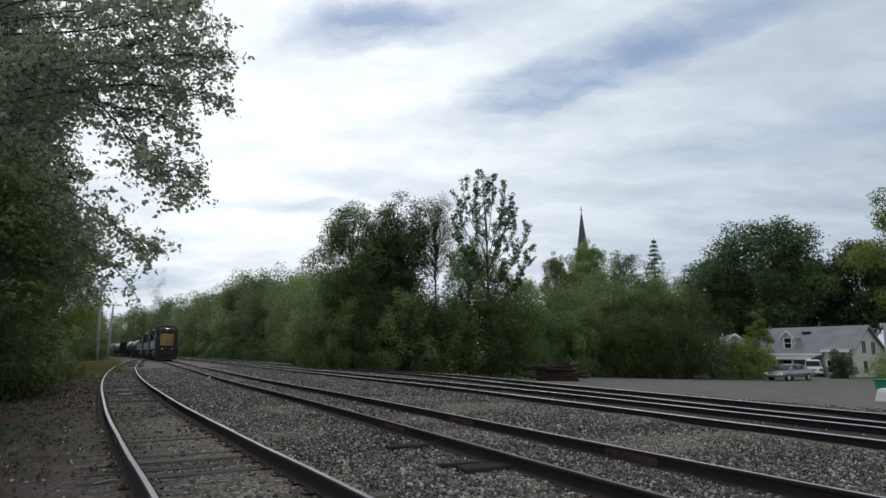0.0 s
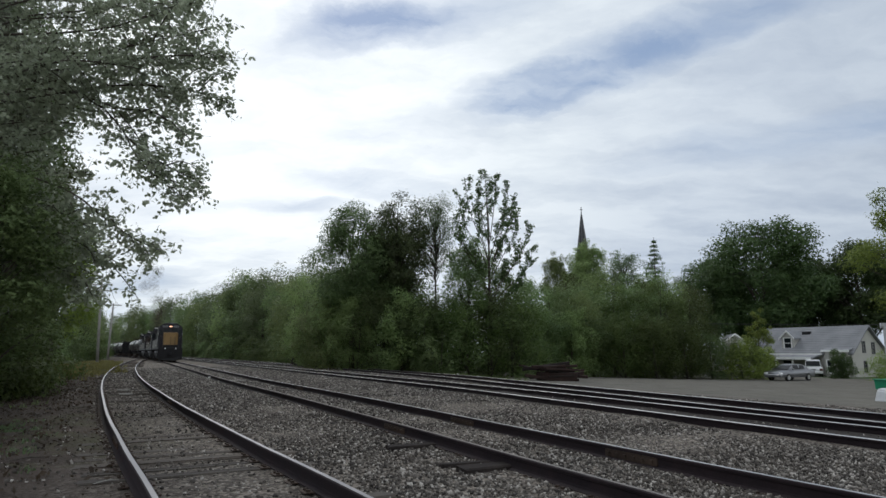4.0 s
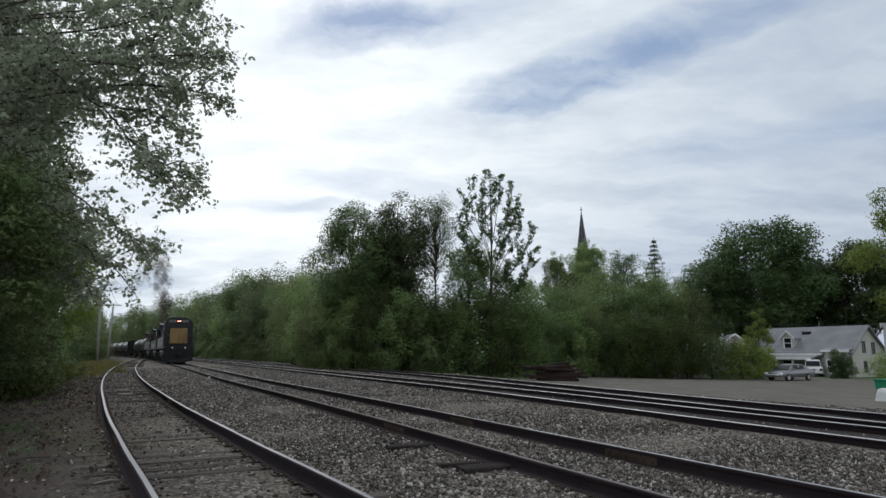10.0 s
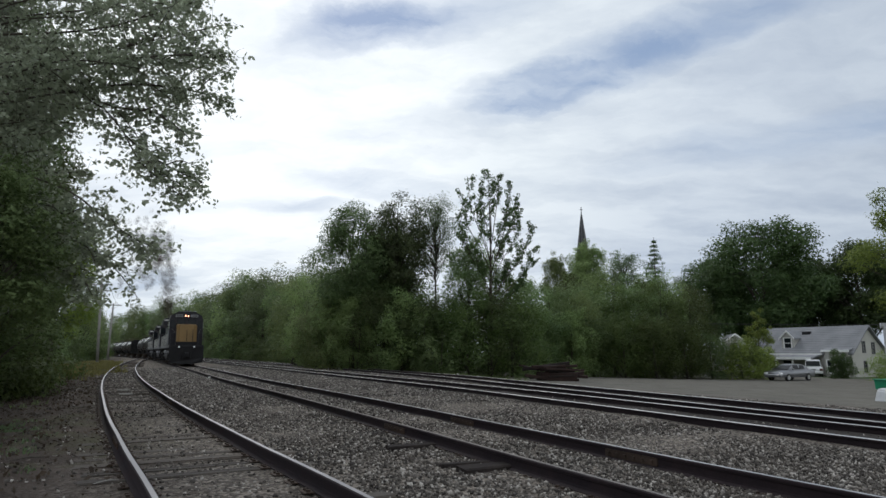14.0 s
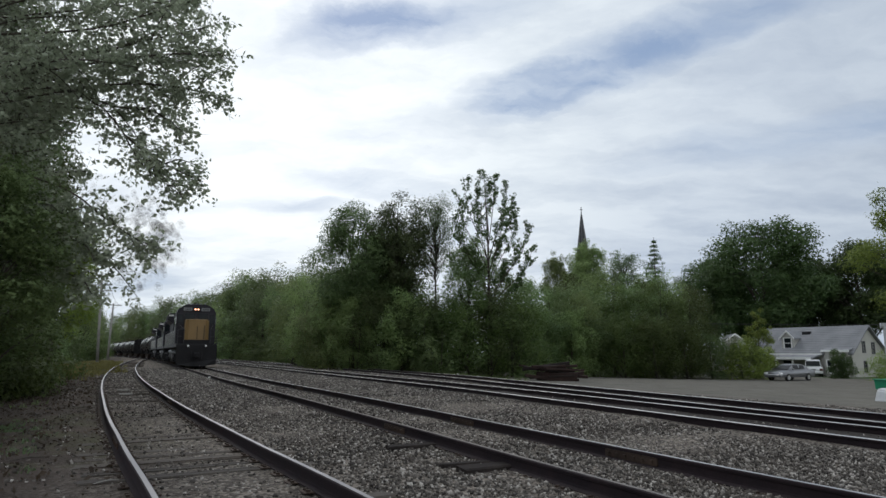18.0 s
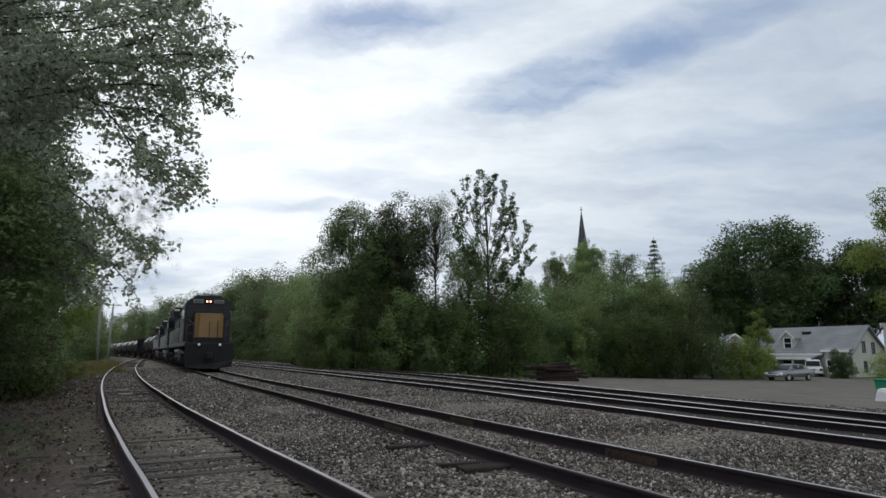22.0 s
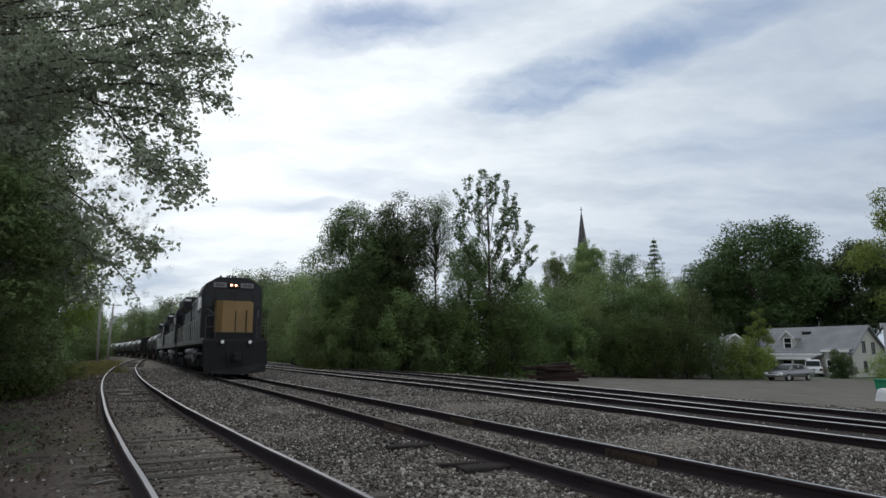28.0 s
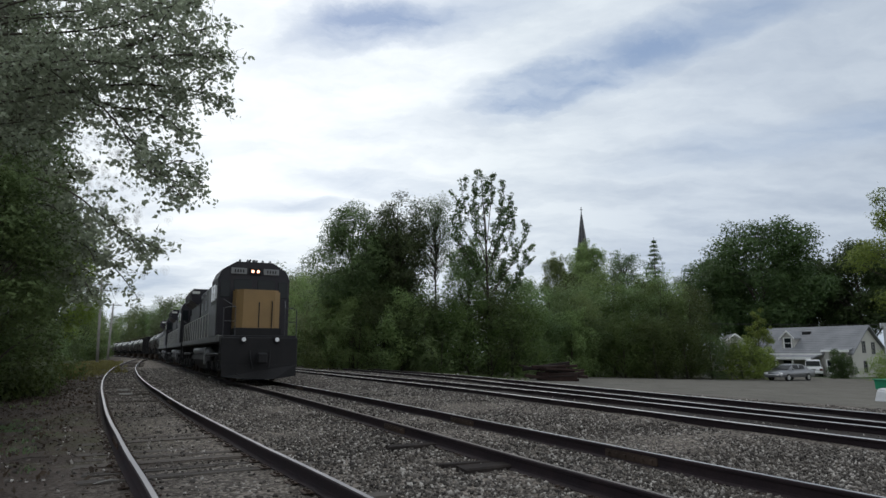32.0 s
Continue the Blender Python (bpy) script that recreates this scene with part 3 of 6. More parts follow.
def trunk_and_limbs(rng, height, base, r, centres, limbs, bend_by=0.25):
    bm = bmnew()
    pts, n = [], 7
    ox, oy = rng.uniform(-bend_by, bend_by, 2)
    for i in range(n):
        t = i / (n - 1)
        pts.append(Vector((ox * math.sin(t * 2.5), oy * math.sin(t * 2.1), t * height * 0.86 - (0.25 if i == 0 else 0))))
    tube(bm, pts, [r * (1.25 if i == 0 else 1) * (1 - 0.82 * i / (n - 1)) for i in range(n)], 8)
    pick = rng.permutation(len(centres))[:limbs]
    for i in pick:
        c = Vector(centres[i])
        z0 = max(base * 0.6, min(height * 0.75, c.z - c.xy.length * 0.9 - 0.05 * (height - base)))
        t = z0 / (height * 0.86)
        a = Vector((ox * math.sin(t * 2.5), oy * math.sin(t * 2.1), z0))
        mid = a.lerp(c, 0.5) + Vector((0, 0, 0.12 * (c - a).length)) + Vector(rng.normal(size=3) * 0.1)
        rr = r * 0.42 * (1 - 0.6 * t)
        tube(bm, [a, mid, c], [rr, rr * 0.6, rr * 0.2], 5)
    return bm


def tree(name, label, seed, height, radius, base, clumps, count, leaf, mat, trunk_r=0.2, limbs=14, squash=1.0, clump=0.28, shape=0.5, droop=0.0, category="tree", slim=0.6, group="", stray=0.05, extra=(), flat=0.8, taper=0.0):
    """extra: more clumps (x, y, z, size); taper: how far the crown narrows upwards."""
    rng = np.random.default_rng(seed)
    c, w = crown_clumps(rng, height, base, radius, clumps, squash, clump, shape)
    top = np.max(c[:, 2] + w * 0.85)
    c[:, 2] = base + (c[:, 2] - base) * (height - base) / (top - base)
    if taper:
        k = 1 + taper * (0.5 - (c[:, 2] - base) / (height - base))
        c[:, :2] *= k[:, None]
        w = w * (0.4 + 0.6 * k)
    if len(extra):
        c = np.concatenate([c, [e[:3] for e in extra]])
        w = np.concatenate([w, [e[3] for e in extra]])
    root = empty(name, label, category, group)
    part("trunk", trunk_and_limbs(rng, height, base, trunk_r, c, limbs), M["bark"], root, smooth=True)
    crown(root, rng, mat, c, w, int(count * 2.0), leaf * 0.72, droop, slim * 1.15, stray, True, flat, (0, 0, base + (height - base) * 0.4))
    return root


def place(ob, x, y, turn=0.0, scale=1.0, dz=0.0, wide=None):
    wide = wide or scale
    ob.matrix_basis = Matrix.Translation((x, y, ground_z(x, y) + dz)) @ Matrix.Rotation(turn, 4, "Z") @ Matrix.Diagonal((wide, wide, scale, 1))
    return ob


def again(ob, x, y, turn=0.0, scale=1.0, dz=0.0, wide=None):
    wide = wide or scale
    c = copy_thing(ob, Matrix())
    c.matrix_basis = Matrix.Translation((x, y, ground_z(x, y) + dz)) @ Matrix.Rotation(turn, 4, "Z") @ Matrix.Diagonal((wide, wide, scale, 1))
    return c


def at_depth(px, y):
    """World x for a sideways slope px/1150 at distance y."""
    return px / 1150.0 * y


# -- the wood on the far side of the tracks: rows along the line, thicker and taller in the distance --
WOOD = [
    tree("broadleaf_tree", "dense green broadleaf tree in the trackside wood", 21, 13.5, 3.7, -0.8, 46, 4300, 0.35, "leaf_hazy", 0.2, 8, group="trackside wood", clump=0.35, flat=1.15, taper=0.2, stray=0.02),
    tree("broadleaf_tree", "light green broadleaf tree in the trackside wood", 22, 12.5, 3.2, -0.8, 46, 4300, 0.34, "leaf", 0.17, 8, group="trackside wood", clump=0.35, flat=1.2, taper=0.25, stray=0.02),
    tree("broadleaf_tree", "tall green broadleaf tree in the trackside wood", 23, 14.5, 3.3, -0.8, 46, 4300, 0.35, "leaf_wood_dark", 0.22, 8, group="trackside wood", clump=0.35, flat=1.2, taper=0.25, stray=0.02),
    tree("broadleaf_tree", "rounded green broadleaf tree in the trackside wood", 24, 12.0, 3.9, -0.8, 46, 4300, 0.35, "leaf_lit", 0.2, 8, squash=0.8, group="trackside wood", clump=0.35, flat=1.1, taper=0.2, stray=0.02),
]
THICKET = [
    tree("broadleaf_tree", "leafy green tree beside the gravel lot", 25, 9.5, 3.1, -1.2, 110, 9500, 0.2, "leaf", 0.14, 14, group="lot thicket", clump=0.28),
    tree("broadleaf_tree", "shaded dark green tree beside the gravel lot", 26, 9.5, 3.0, -1.2, 110, 9500, 0.2, "leaf_olive", 0.14, 14, group="lot thicket", clump=0.28),
    tree("broadleaf_tree", "light green young tree at the edge of the wood", 27, 9.5, 3.0, -1.2, 110, 9500, 0.19, "leaf_lit", 0.12, 14, group="lot thicket", clump=0.28),
]
SHRUB = [
    tree("shrub", "dense green shrub along the trackside", 31, 4.2, 2.3, -1.2, 26, 2700, 0.22, "leaf_thicket", 0.07, 8, clump=0.34, category="shrub", group="trackside shrubs"),
    tree("shrub", "leafy light green shrub along the trackside", 32, 3.6, 2.0, -1.2, 24, 2400, 0.20, "leaf", 0.06, 8, clump=0.34, category="shrub", group="trackside shrubs"),
    tree("shrub", "shaded dark green shrub along the trackside", 33, 4.8, 2.5, -1.2, 28, 2850, 0.23, "leaf_olive", 0.08, 8, clump=0.34, category="shrub", group="trackside shrubs"),
]


BRUSH = [
    tree("shrub", "dense fine-leaved green shrub at the foot of the trees", 34, 6.0, 2.2, -1.2, 70, 8200, 0.15, "leaf_thicket", 0.07, 10, clump=0.26, category="shrub", group="shrubs below the large trees", flat=1.1),
    tree("shrub", "light green fine-leaved shrub at the foot of the trees", 35, 6.0, 2.1, -1.2, 70, 8200, 0.15, "leaf_lit", 0.07, 10, clump=0.26, category="shrub", group="shrubs below the large trees", flat=1.2),
    tree("shrub", "shaded dark green shrub at the foot of the trees", 36, 6.0, 2.3, -1.2, 70, 8200, 0.15, "leaf_olive", 0.07, 10, clump=0.26, category="shrub", group="shrubs below the large trees", flat=1.1),
]


def wood_height(s):
    return ease([(0, 12.0), (60, 12.5), (75, 13.0), (95, 16.0), (115, 18.5), (150, 20.4), (220, 23.4), (420, 27.5)], s)


def build_woods():
    rng = random.Random(5)
    used = set()

    def put(kind, s, n, h, native):
        p = plan(s, n + bend(s))
        src = kind
        turn, sc = rng.uniform(0, 6.28), h / native
        if src not in used:
            used.add(src)
            place(src, p.x, p.y, turn, sc, 0, sc * rng.uniform(0.9, 1.15))
        else:
            again(src, p.x, p.y, turn, sc, 0, sc * rng.uniform(0.9, 1.15))

    native = {WOOD[0]: 13.5, WOOD[1]: 12.5, WOOD[2]: 14.5, WOOD[3]: 12.0, SHRUB[0]: 4.2, SHRUB[1]: 3.6, SHRUB[2]: 4.8, THICKET[0]: 9.5, THICKET[1]: 9.5, THICKET[2]: 9.5, BRUSH[0]: 6.0, BRUSH[1]: 6.0, BRUSH[2]: 6.0}
    s = 64.0
    while s < 450:
        for row, n in enumerate((21.5, 27.5) if s < 170 else (22.5,)):
            k = rng.choice(WOOD)
            h = wood_height(s) * rng.uniform(0.82, 1.02) * (1.0 if row else 0.88)
            put(k, s + rng.uniform(-1.5, 1.5), n + rng.uniform(-1.2, 1.2), h, native[k])
        s += 5.0 + s * 0.02
    s = 40.0
    while s < 220:
        k = rng.choice(SHRUB)
        put(k, s, 18.6 + rng.uniform(-0.6, 0.8), rng.uniform(2.6, 4.6), native[k])
        s += 3.2 + s * 0.012
    # the bend's inner side, beyond the poles
    s = 126.0
    while s < 300:
        k = rng.choice(WOOD)
        put(k, s, -6.0 + rng.uniform(-1.0, 0.6), rng.uniform(10.0, 12.5) + (s - 92) * 0.02, native[k])
        s += 11.0
    for s, n, h in ((72, -8.0, 3.6), (80, -9.5, 4.5), (88, -7.5, 4.2), (96, -8.5, 5.0), (104, -7.0, 4.6), (112, -7.8, 5.2), (120, -6.6, 5.0), (97, -13, 6.0), (84, -13, 6.0), (116, -12, 6.0), (66, -10, 4.6), (128, -4.0, 4.5), (140, -3.6, 5.0), (155, -3.4, 5.0), (172, -3.5, 5.2), (190, -3.6, 5.5)):
        k = rng.choice(SHRUB)
        put(k, s, n, h, native[k])
    for k, x, y, h in ((THICKET[0], at_depth(190, 58), 58, 8.2), (THICKET[1], at_depth(20, 52), 52, 6.2), (THICKET[2], at_depth(-178, 51), 51, 8.0)):
        place(k, x, y, 0.7, h / 9.5)
    for k, px, h in ((BRUSH[0], -110, 6.5), (BRUSH[1], -150, 5.6), (BRUSH[2], 8, 6.0)):
        place(k, at_depth(px, 48), 48, 0.4, h / 6.0)
    return native


NATIVE = build_woods()


def grove(rows):
    """rows: kind list, sideways px, distance, height, width factor."""
    rng = random.Random(77)
    for src, px, y, h, wf in rows:
        sc = h / NATIVE[src]
        again(src, at_depth(px, y), y, rng.uniform(0, 6.28), sc, 0, sc * wf)


W, B = WOOD, BRUSH
# undergrowth below the large tree group and round to the lot
K = THICKET
grove([(K[2], -262, 64, 9.0, 1.0), (K[2], -232, 58, 8.4, 0.9), (B[1], -222, 54, 5.5, 1.1), (B[1], -196, 50.5, 6.0, 1.2), (K[0], -200, 55, 8.5, 1.0), (W[3], -165, 56, 9.0, 0.9),
       (B[1], -70, 47, 6.0, 1.2), (B[0], -32, 46.5, 5.8, 1.2), (B[2], 45, 45.5, 5.8, 1.2),
       (B[0], 85, 46, 6.0, 1.2), (B[2], 120, 47, 6.2, 1.2), (K[1], -60, 53, 6.6, 1.3), (K[1], 90, 51, 8.6, 1.0), (K[0], 130, 53, 8.4, 1.0),
       (B[0], 165, 54, 6.2, 1.2), (B[1], 225, 56, 5.8, 1.1), (K[2], 245, 58, 7.6, 0.9), (K[0], 250, 62, 9.0, 1.0), (B[0], 262, 57, 5.4, 1.1),
       (K[1], 300, 62, 9.0, 1.05), (B[2], 318, 57, 5.6, 1.1), (K[0], 345, 62, 9.0, 1.0), (K[1], 388, 61, 9.4, 1.0), (B[2], 372, 57, 5.8, 1.1),
       (B[2], 425, 58, 5.6, 1.1), (K[1], 432, 62, 8.8, 1.0), (B[0], 468, 59, 4.4, 1.0), (B[2], 500, 61, 4.0, 1.0), (B[2], 540, 63, 3.6, 1.0),
       (K[0], 160, 62, 9.4, 0.9), (K[1], 215, 68, 11.0, 0.8), (W[3], 275, 74, 12.0, 0.8), (W[1], 330, 76, 11.6, 0.7), (W[0], 420, 78, 11.4, 0.9),
       (W[1], 362, 77, 12.3, 0.8), (W[3], 392, 76, 12.0, 0.8), (K[1], 342, 68, 10.2, 1.0), (W[2], 300, 80, 12.6, 0.8), (W[0], 235, 76, 11.8, 0.8)])

# large tree group across the tracks
maple = tree("maple_tree", "full rounded dark green maple across the tracks", 41, 13.3, 3.2, 3.0, 200, 19000, 0.20, "leaf_maple", 0.2, 14, clump=0.21, stray=0.05, shape=0.5)
place(maple, -6.9, 50.0, 0.4)
again(maple, -4.9, 53.0, 2.2, 0.94, 0, 1.0)
second = tree("maple_tree", "tall spreading dark maple with level lower boughs", 42, 14.5, 2.8, 4.6, 160, 13000, 0.19, "leaf_maple", 0.2, 34, clump=0.22, stray=0.05, shape=0.6,
              extra=((1.4, 0.2, 8.6, 0.5), (2.0, 0.0, 8.3, 0.45), (1.5, -0.3, 7.6, 0.5), (2.3, -0.2, 7.5, 0.38), (1.9, 0.1, 9.3, 0.4), (-1.5, 0, 6.2, 0.7), (-0.7, -0.4, 5.4, 0.7)))
place(second, -3.5, 50.5, 0.0)
again(second, -4.6, 54.5, 2.6, 0.85)
bare = tree("tree", "thin half-bare tree with fine grey twigs", 43, 14.7, 2.3, 7.2, 150, 6500, 0.14, "leaf_grey", 0.13, 130, clump=0.22, stray=0.25, shape=0.7)
place(bare, -0.6, 51.5, 0.4)
mid = tree("tree", "small sparse green tree with open crown", 44, 11.0, 2.4, 3.4, 120, 9000, 0.16, "leaf", 0.14, 40, clump=0.22, stray=0.15, shape=0.7)
place(mid, 2.0, 47.5, 2.0)


def curve_at(pts, t):
    """A smooth run through a few points."""
    x = t * (len(pts) - 1)
    i = min(int(x), len(pts) - 2)
    p, q = pts[max(i - 1, 0)], pts[min(i + 2, len(pts) - 1)]
    a, b, u = pts[i], pts[i + 1], x - i
    return 0.5 * (2 * a + (b - p) * u + (2 * p - 5 * a + 4 * b - q) * u * u + (3 * a - p - 3 * b + q) * u**3)


def sapling():
    """The tall open tree whose upright shoots carry bunched leaves; it sways in the wind."""
    rng = np.random.default_rng(45)
    root = empty("poplar_tree", "tall open tree with upright leafy shoots, swaying", "tree")
    bm = bmnew()
    tube(bm, [(0, 0, -0.2), (0.05, 0, 3), (-0.05, 0, 6), (-0.1, 0, 9), (-0.3, 0, 12.5)], [0.16, 0.13, 0.1, 0.06, 0.03], 7)
    cs, sp = [], []
    for tx, tz, z0 in ((-0.36, 14.4, 9.5), (-0.9, 13.8, 8.5), (-1.85, 13.6, 7.5), (-2.3, 12.4, 7.0), (-2.6, 10.8, 6.2), (0.3, 13.7, 9.0), (1.25, 13.5, 7.8), (1.7, 12.6, 7.0),
                       (2.1, 11.7, 6.2), (2.7, 10.2, 5.0), (3.0, 8.7, 4.4), (2.2, 6.8, 4.0), (-1.9, 9.5, 5.5), (0.9, 11.2, 6.8), (-0.9, 11.6, 7.4), (1.9, 8.9, 4.6), (0.6, 9.4, 6.0), (-1.2, 8.4, 5.0), (1.0, 7.6, 4.4)):
        y = rng.uniform(-1.3, 1.3)
        run = [Vector((-0.05, 0, z0)), Vector((tx * 0.38, y * 0.3, z0 + (tz - z0) * 0.32)), Vector((tx * 0.86, y * 0.7, z0 + (tz - z0) * 0.66)), Vector((tx, y, tz))]
        tube(bm, [curve_at(run, k / 6) for k in range(7)], [0.036 - 0.0045 * k for k in range(7)], 5)
        shoots = [(curve_at(run, 0.62), Vector((tx, y, tz)), 9)]
        for t in (0.4, 0.5, 0.58, 0.66, 0.74, 0.82, 0.9):
            p0 = curve_at(run, t)
            side = -1 if rng.random() < 0.5 else 1
            q = p0 + Vector((side * rng.uniform(0.15, 0.5) + tx * 0.05, rng.uniform(-0.5, 0.5), rng.uniform(0.45, 0.95)))
            tube(bm, [p0, p0.lerp(q, 0.5) + Vector((side * 0.08, 0, -0.08)), q], [0.016, 0.011, 0.005], 4)
            shoots.append((p0.lerp(q, 0.35), q, 5))
        for p0, p1, many in shoots:
            for i in range(many):
                p = p0.lerp(p1, i / (many - 1))
                if rng.random() < 0.85:
                    cs.append(p + Vector(rng.normal(size=3) * 0.04))
                    sp.append(rng.uniform(0.12, 0.22))
    part("trunk", bm, M["bark"], root, smooth=True)
    crown(root, rng, "leaf_dark", cs, sp, 11000, 0.165, 0.2, 0.6)
    return root


SAPLING = sapling()

# background trees round the church and behind the house
def spruce(label, seed, height, radius):
    rng = np.random.default_rng(seed)
    root = empty("spruce_tree", label, "conifer")
    bm = bmnew()
    tube(bm, [(0, 0, -0.3), (0, 0, height)], [radius * 0.07, 0.02], 7)
    cs, sp = [], []
    z = height * 0.18
    while z < height * 0.985:
        r = radius * (1 - z / height) ** 0.9 + 0.12
        for k in range(14):
            a = rng.uniform(0, 6.28)
            rr = r * rng.uniform(0.7, 1.1)
            zz = z + rng.uniform(-0.008, 0.008) * height
            tip = Vector((math.cos(a) * rr, math.sin(a) * rr, zz - 0.12 * rr))
            tube(bm, [(0, 0, zz + 0.1 * rr), tip], [0.03, 0.008], 4)
            for t in (0.35, 0.65, 0.95):
                cs.append((tip.x * t, tip.y * t, zz + 0.1 * rr - 0.05 * rr * t))
                sp.append(0.17 + 0.12 * rr)
        z += height * 0.034
    part("trunk", bm, M["bark"], root)
    crown(root, rng, "leaf_dark", cs, sp, 19000, 0.22, 0.4, 0.4, 0.05, True, 0.6)
    return root


place(spruce("dark spruce with a pointed top above the shrubs", 51, 20.0, 4.8), at_depth(378, 98), 98)
willow = tree("tree", "pale green drooping tree in front of the church spire", 52, 17.0, 3.0, 7.0, 200, 17000, 0.21, "leaf_lit", 0.22, 30, clump=0.2, stray=0.1, shape=0.6, taper=0.35)
place(willow, at_depth(256, 82), 82, 0.3)
place(tree("tree", "open grey-green tree with thin crown", 53, 17.0, 3.0, 8.0, 110, 5600, 0.22, "leaf_grey", 0.2, 70, clump=0.2, stray=0.14, shape=0.7), at_depth(322, 90), 90, 1.0)
again(willow, at_depth(204, 88), 88, 2.1, 0.96, 0, 0.8)
oak = tree("oak_tree", "huge dark oak rising behind the white house", 54, 22.8, 8.6, 3.0, 230, 20000, 0.52, "leaf_dark", 0.36, 22, clump=0.2, stray=0.02)
place(oak, at_depth(570, 96), 96, 0.8)
oak2 = tree("oak_tree", "large dark oak behind the house roof", 55, 19.8, 7.4, 3.0, 200, 16000, 0.52, "leaf_dark", 0.36, 22, clump=0.2, stray=0.02)
place(oak2, at_depth(735, 98), 98, 0.3)
again(oak2, at_depth(655, 108), 108, 2.0, 0.92)
again(oak, at_depth(560, 114), 114, 1.0, 0.85)
again(oak, at_depth(480, 104), 104, 2.6, 0.80)
again(oak2, at_depth(820, 112), 112, 4.0, 1.0)
edge_tree = tree("tree", "light yellow-green tree overhanging the lot", 56, 14.5, 4.2, 3.8, 60, 11000, 0.24, "leaf_light", 0.22, 24, clump=0.24)
place(edge_tree, at_depth(845, 46), 46, 0.0)

# -- trees of the near verge, siding side --


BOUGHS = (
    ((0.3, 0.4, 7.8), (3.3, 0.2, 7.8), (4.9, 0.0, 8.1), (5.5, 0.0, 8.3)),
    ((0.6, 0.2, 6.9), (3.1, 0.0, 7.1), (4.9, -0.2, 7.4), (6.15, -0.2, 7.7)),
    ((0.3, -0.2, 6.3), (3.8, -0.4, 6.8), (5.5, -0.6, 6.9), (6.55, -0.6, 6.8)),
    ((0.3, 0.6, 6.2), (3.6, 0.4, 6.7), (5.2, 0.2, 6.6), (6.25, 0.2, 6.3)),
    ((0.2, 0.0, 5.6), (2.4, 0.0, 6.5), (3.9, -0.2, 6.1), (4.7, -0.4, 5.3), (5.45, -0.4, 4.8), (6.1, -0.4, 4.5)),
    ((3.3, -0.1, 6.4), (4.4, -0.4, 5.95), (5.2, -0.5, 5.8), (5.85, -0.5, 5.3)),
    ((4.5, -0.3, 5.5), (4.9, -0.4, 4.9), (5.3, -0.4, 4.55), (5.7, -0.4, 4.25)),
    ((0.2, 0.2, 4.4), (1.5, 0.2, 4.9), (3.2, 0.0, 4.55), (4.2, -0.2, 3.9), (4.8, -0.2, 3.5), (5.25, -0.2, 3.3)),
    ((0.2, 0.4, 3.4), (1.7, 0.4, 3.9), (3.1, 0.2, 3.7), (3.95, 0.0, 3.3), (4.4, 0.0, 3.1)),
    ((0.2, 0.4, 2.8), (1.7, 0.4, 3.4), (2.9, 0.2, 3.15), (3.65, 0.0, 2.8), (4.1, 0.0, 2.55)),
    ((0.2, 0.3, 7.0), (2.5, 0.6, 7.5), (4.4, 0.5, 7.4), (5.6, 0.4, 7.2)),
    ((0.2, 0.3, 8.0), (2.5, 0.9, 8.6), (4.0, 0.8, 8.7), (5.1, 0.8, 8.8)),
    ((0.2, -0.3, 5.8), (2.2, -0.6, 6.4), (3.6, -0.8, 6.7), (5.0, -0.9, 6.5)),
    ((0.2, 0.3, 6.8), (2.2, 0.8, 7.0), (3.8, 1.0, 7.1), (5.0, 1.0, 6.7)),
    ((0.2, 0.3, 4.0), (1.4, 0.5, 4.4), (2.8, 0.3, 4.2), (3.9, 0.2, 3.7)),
)


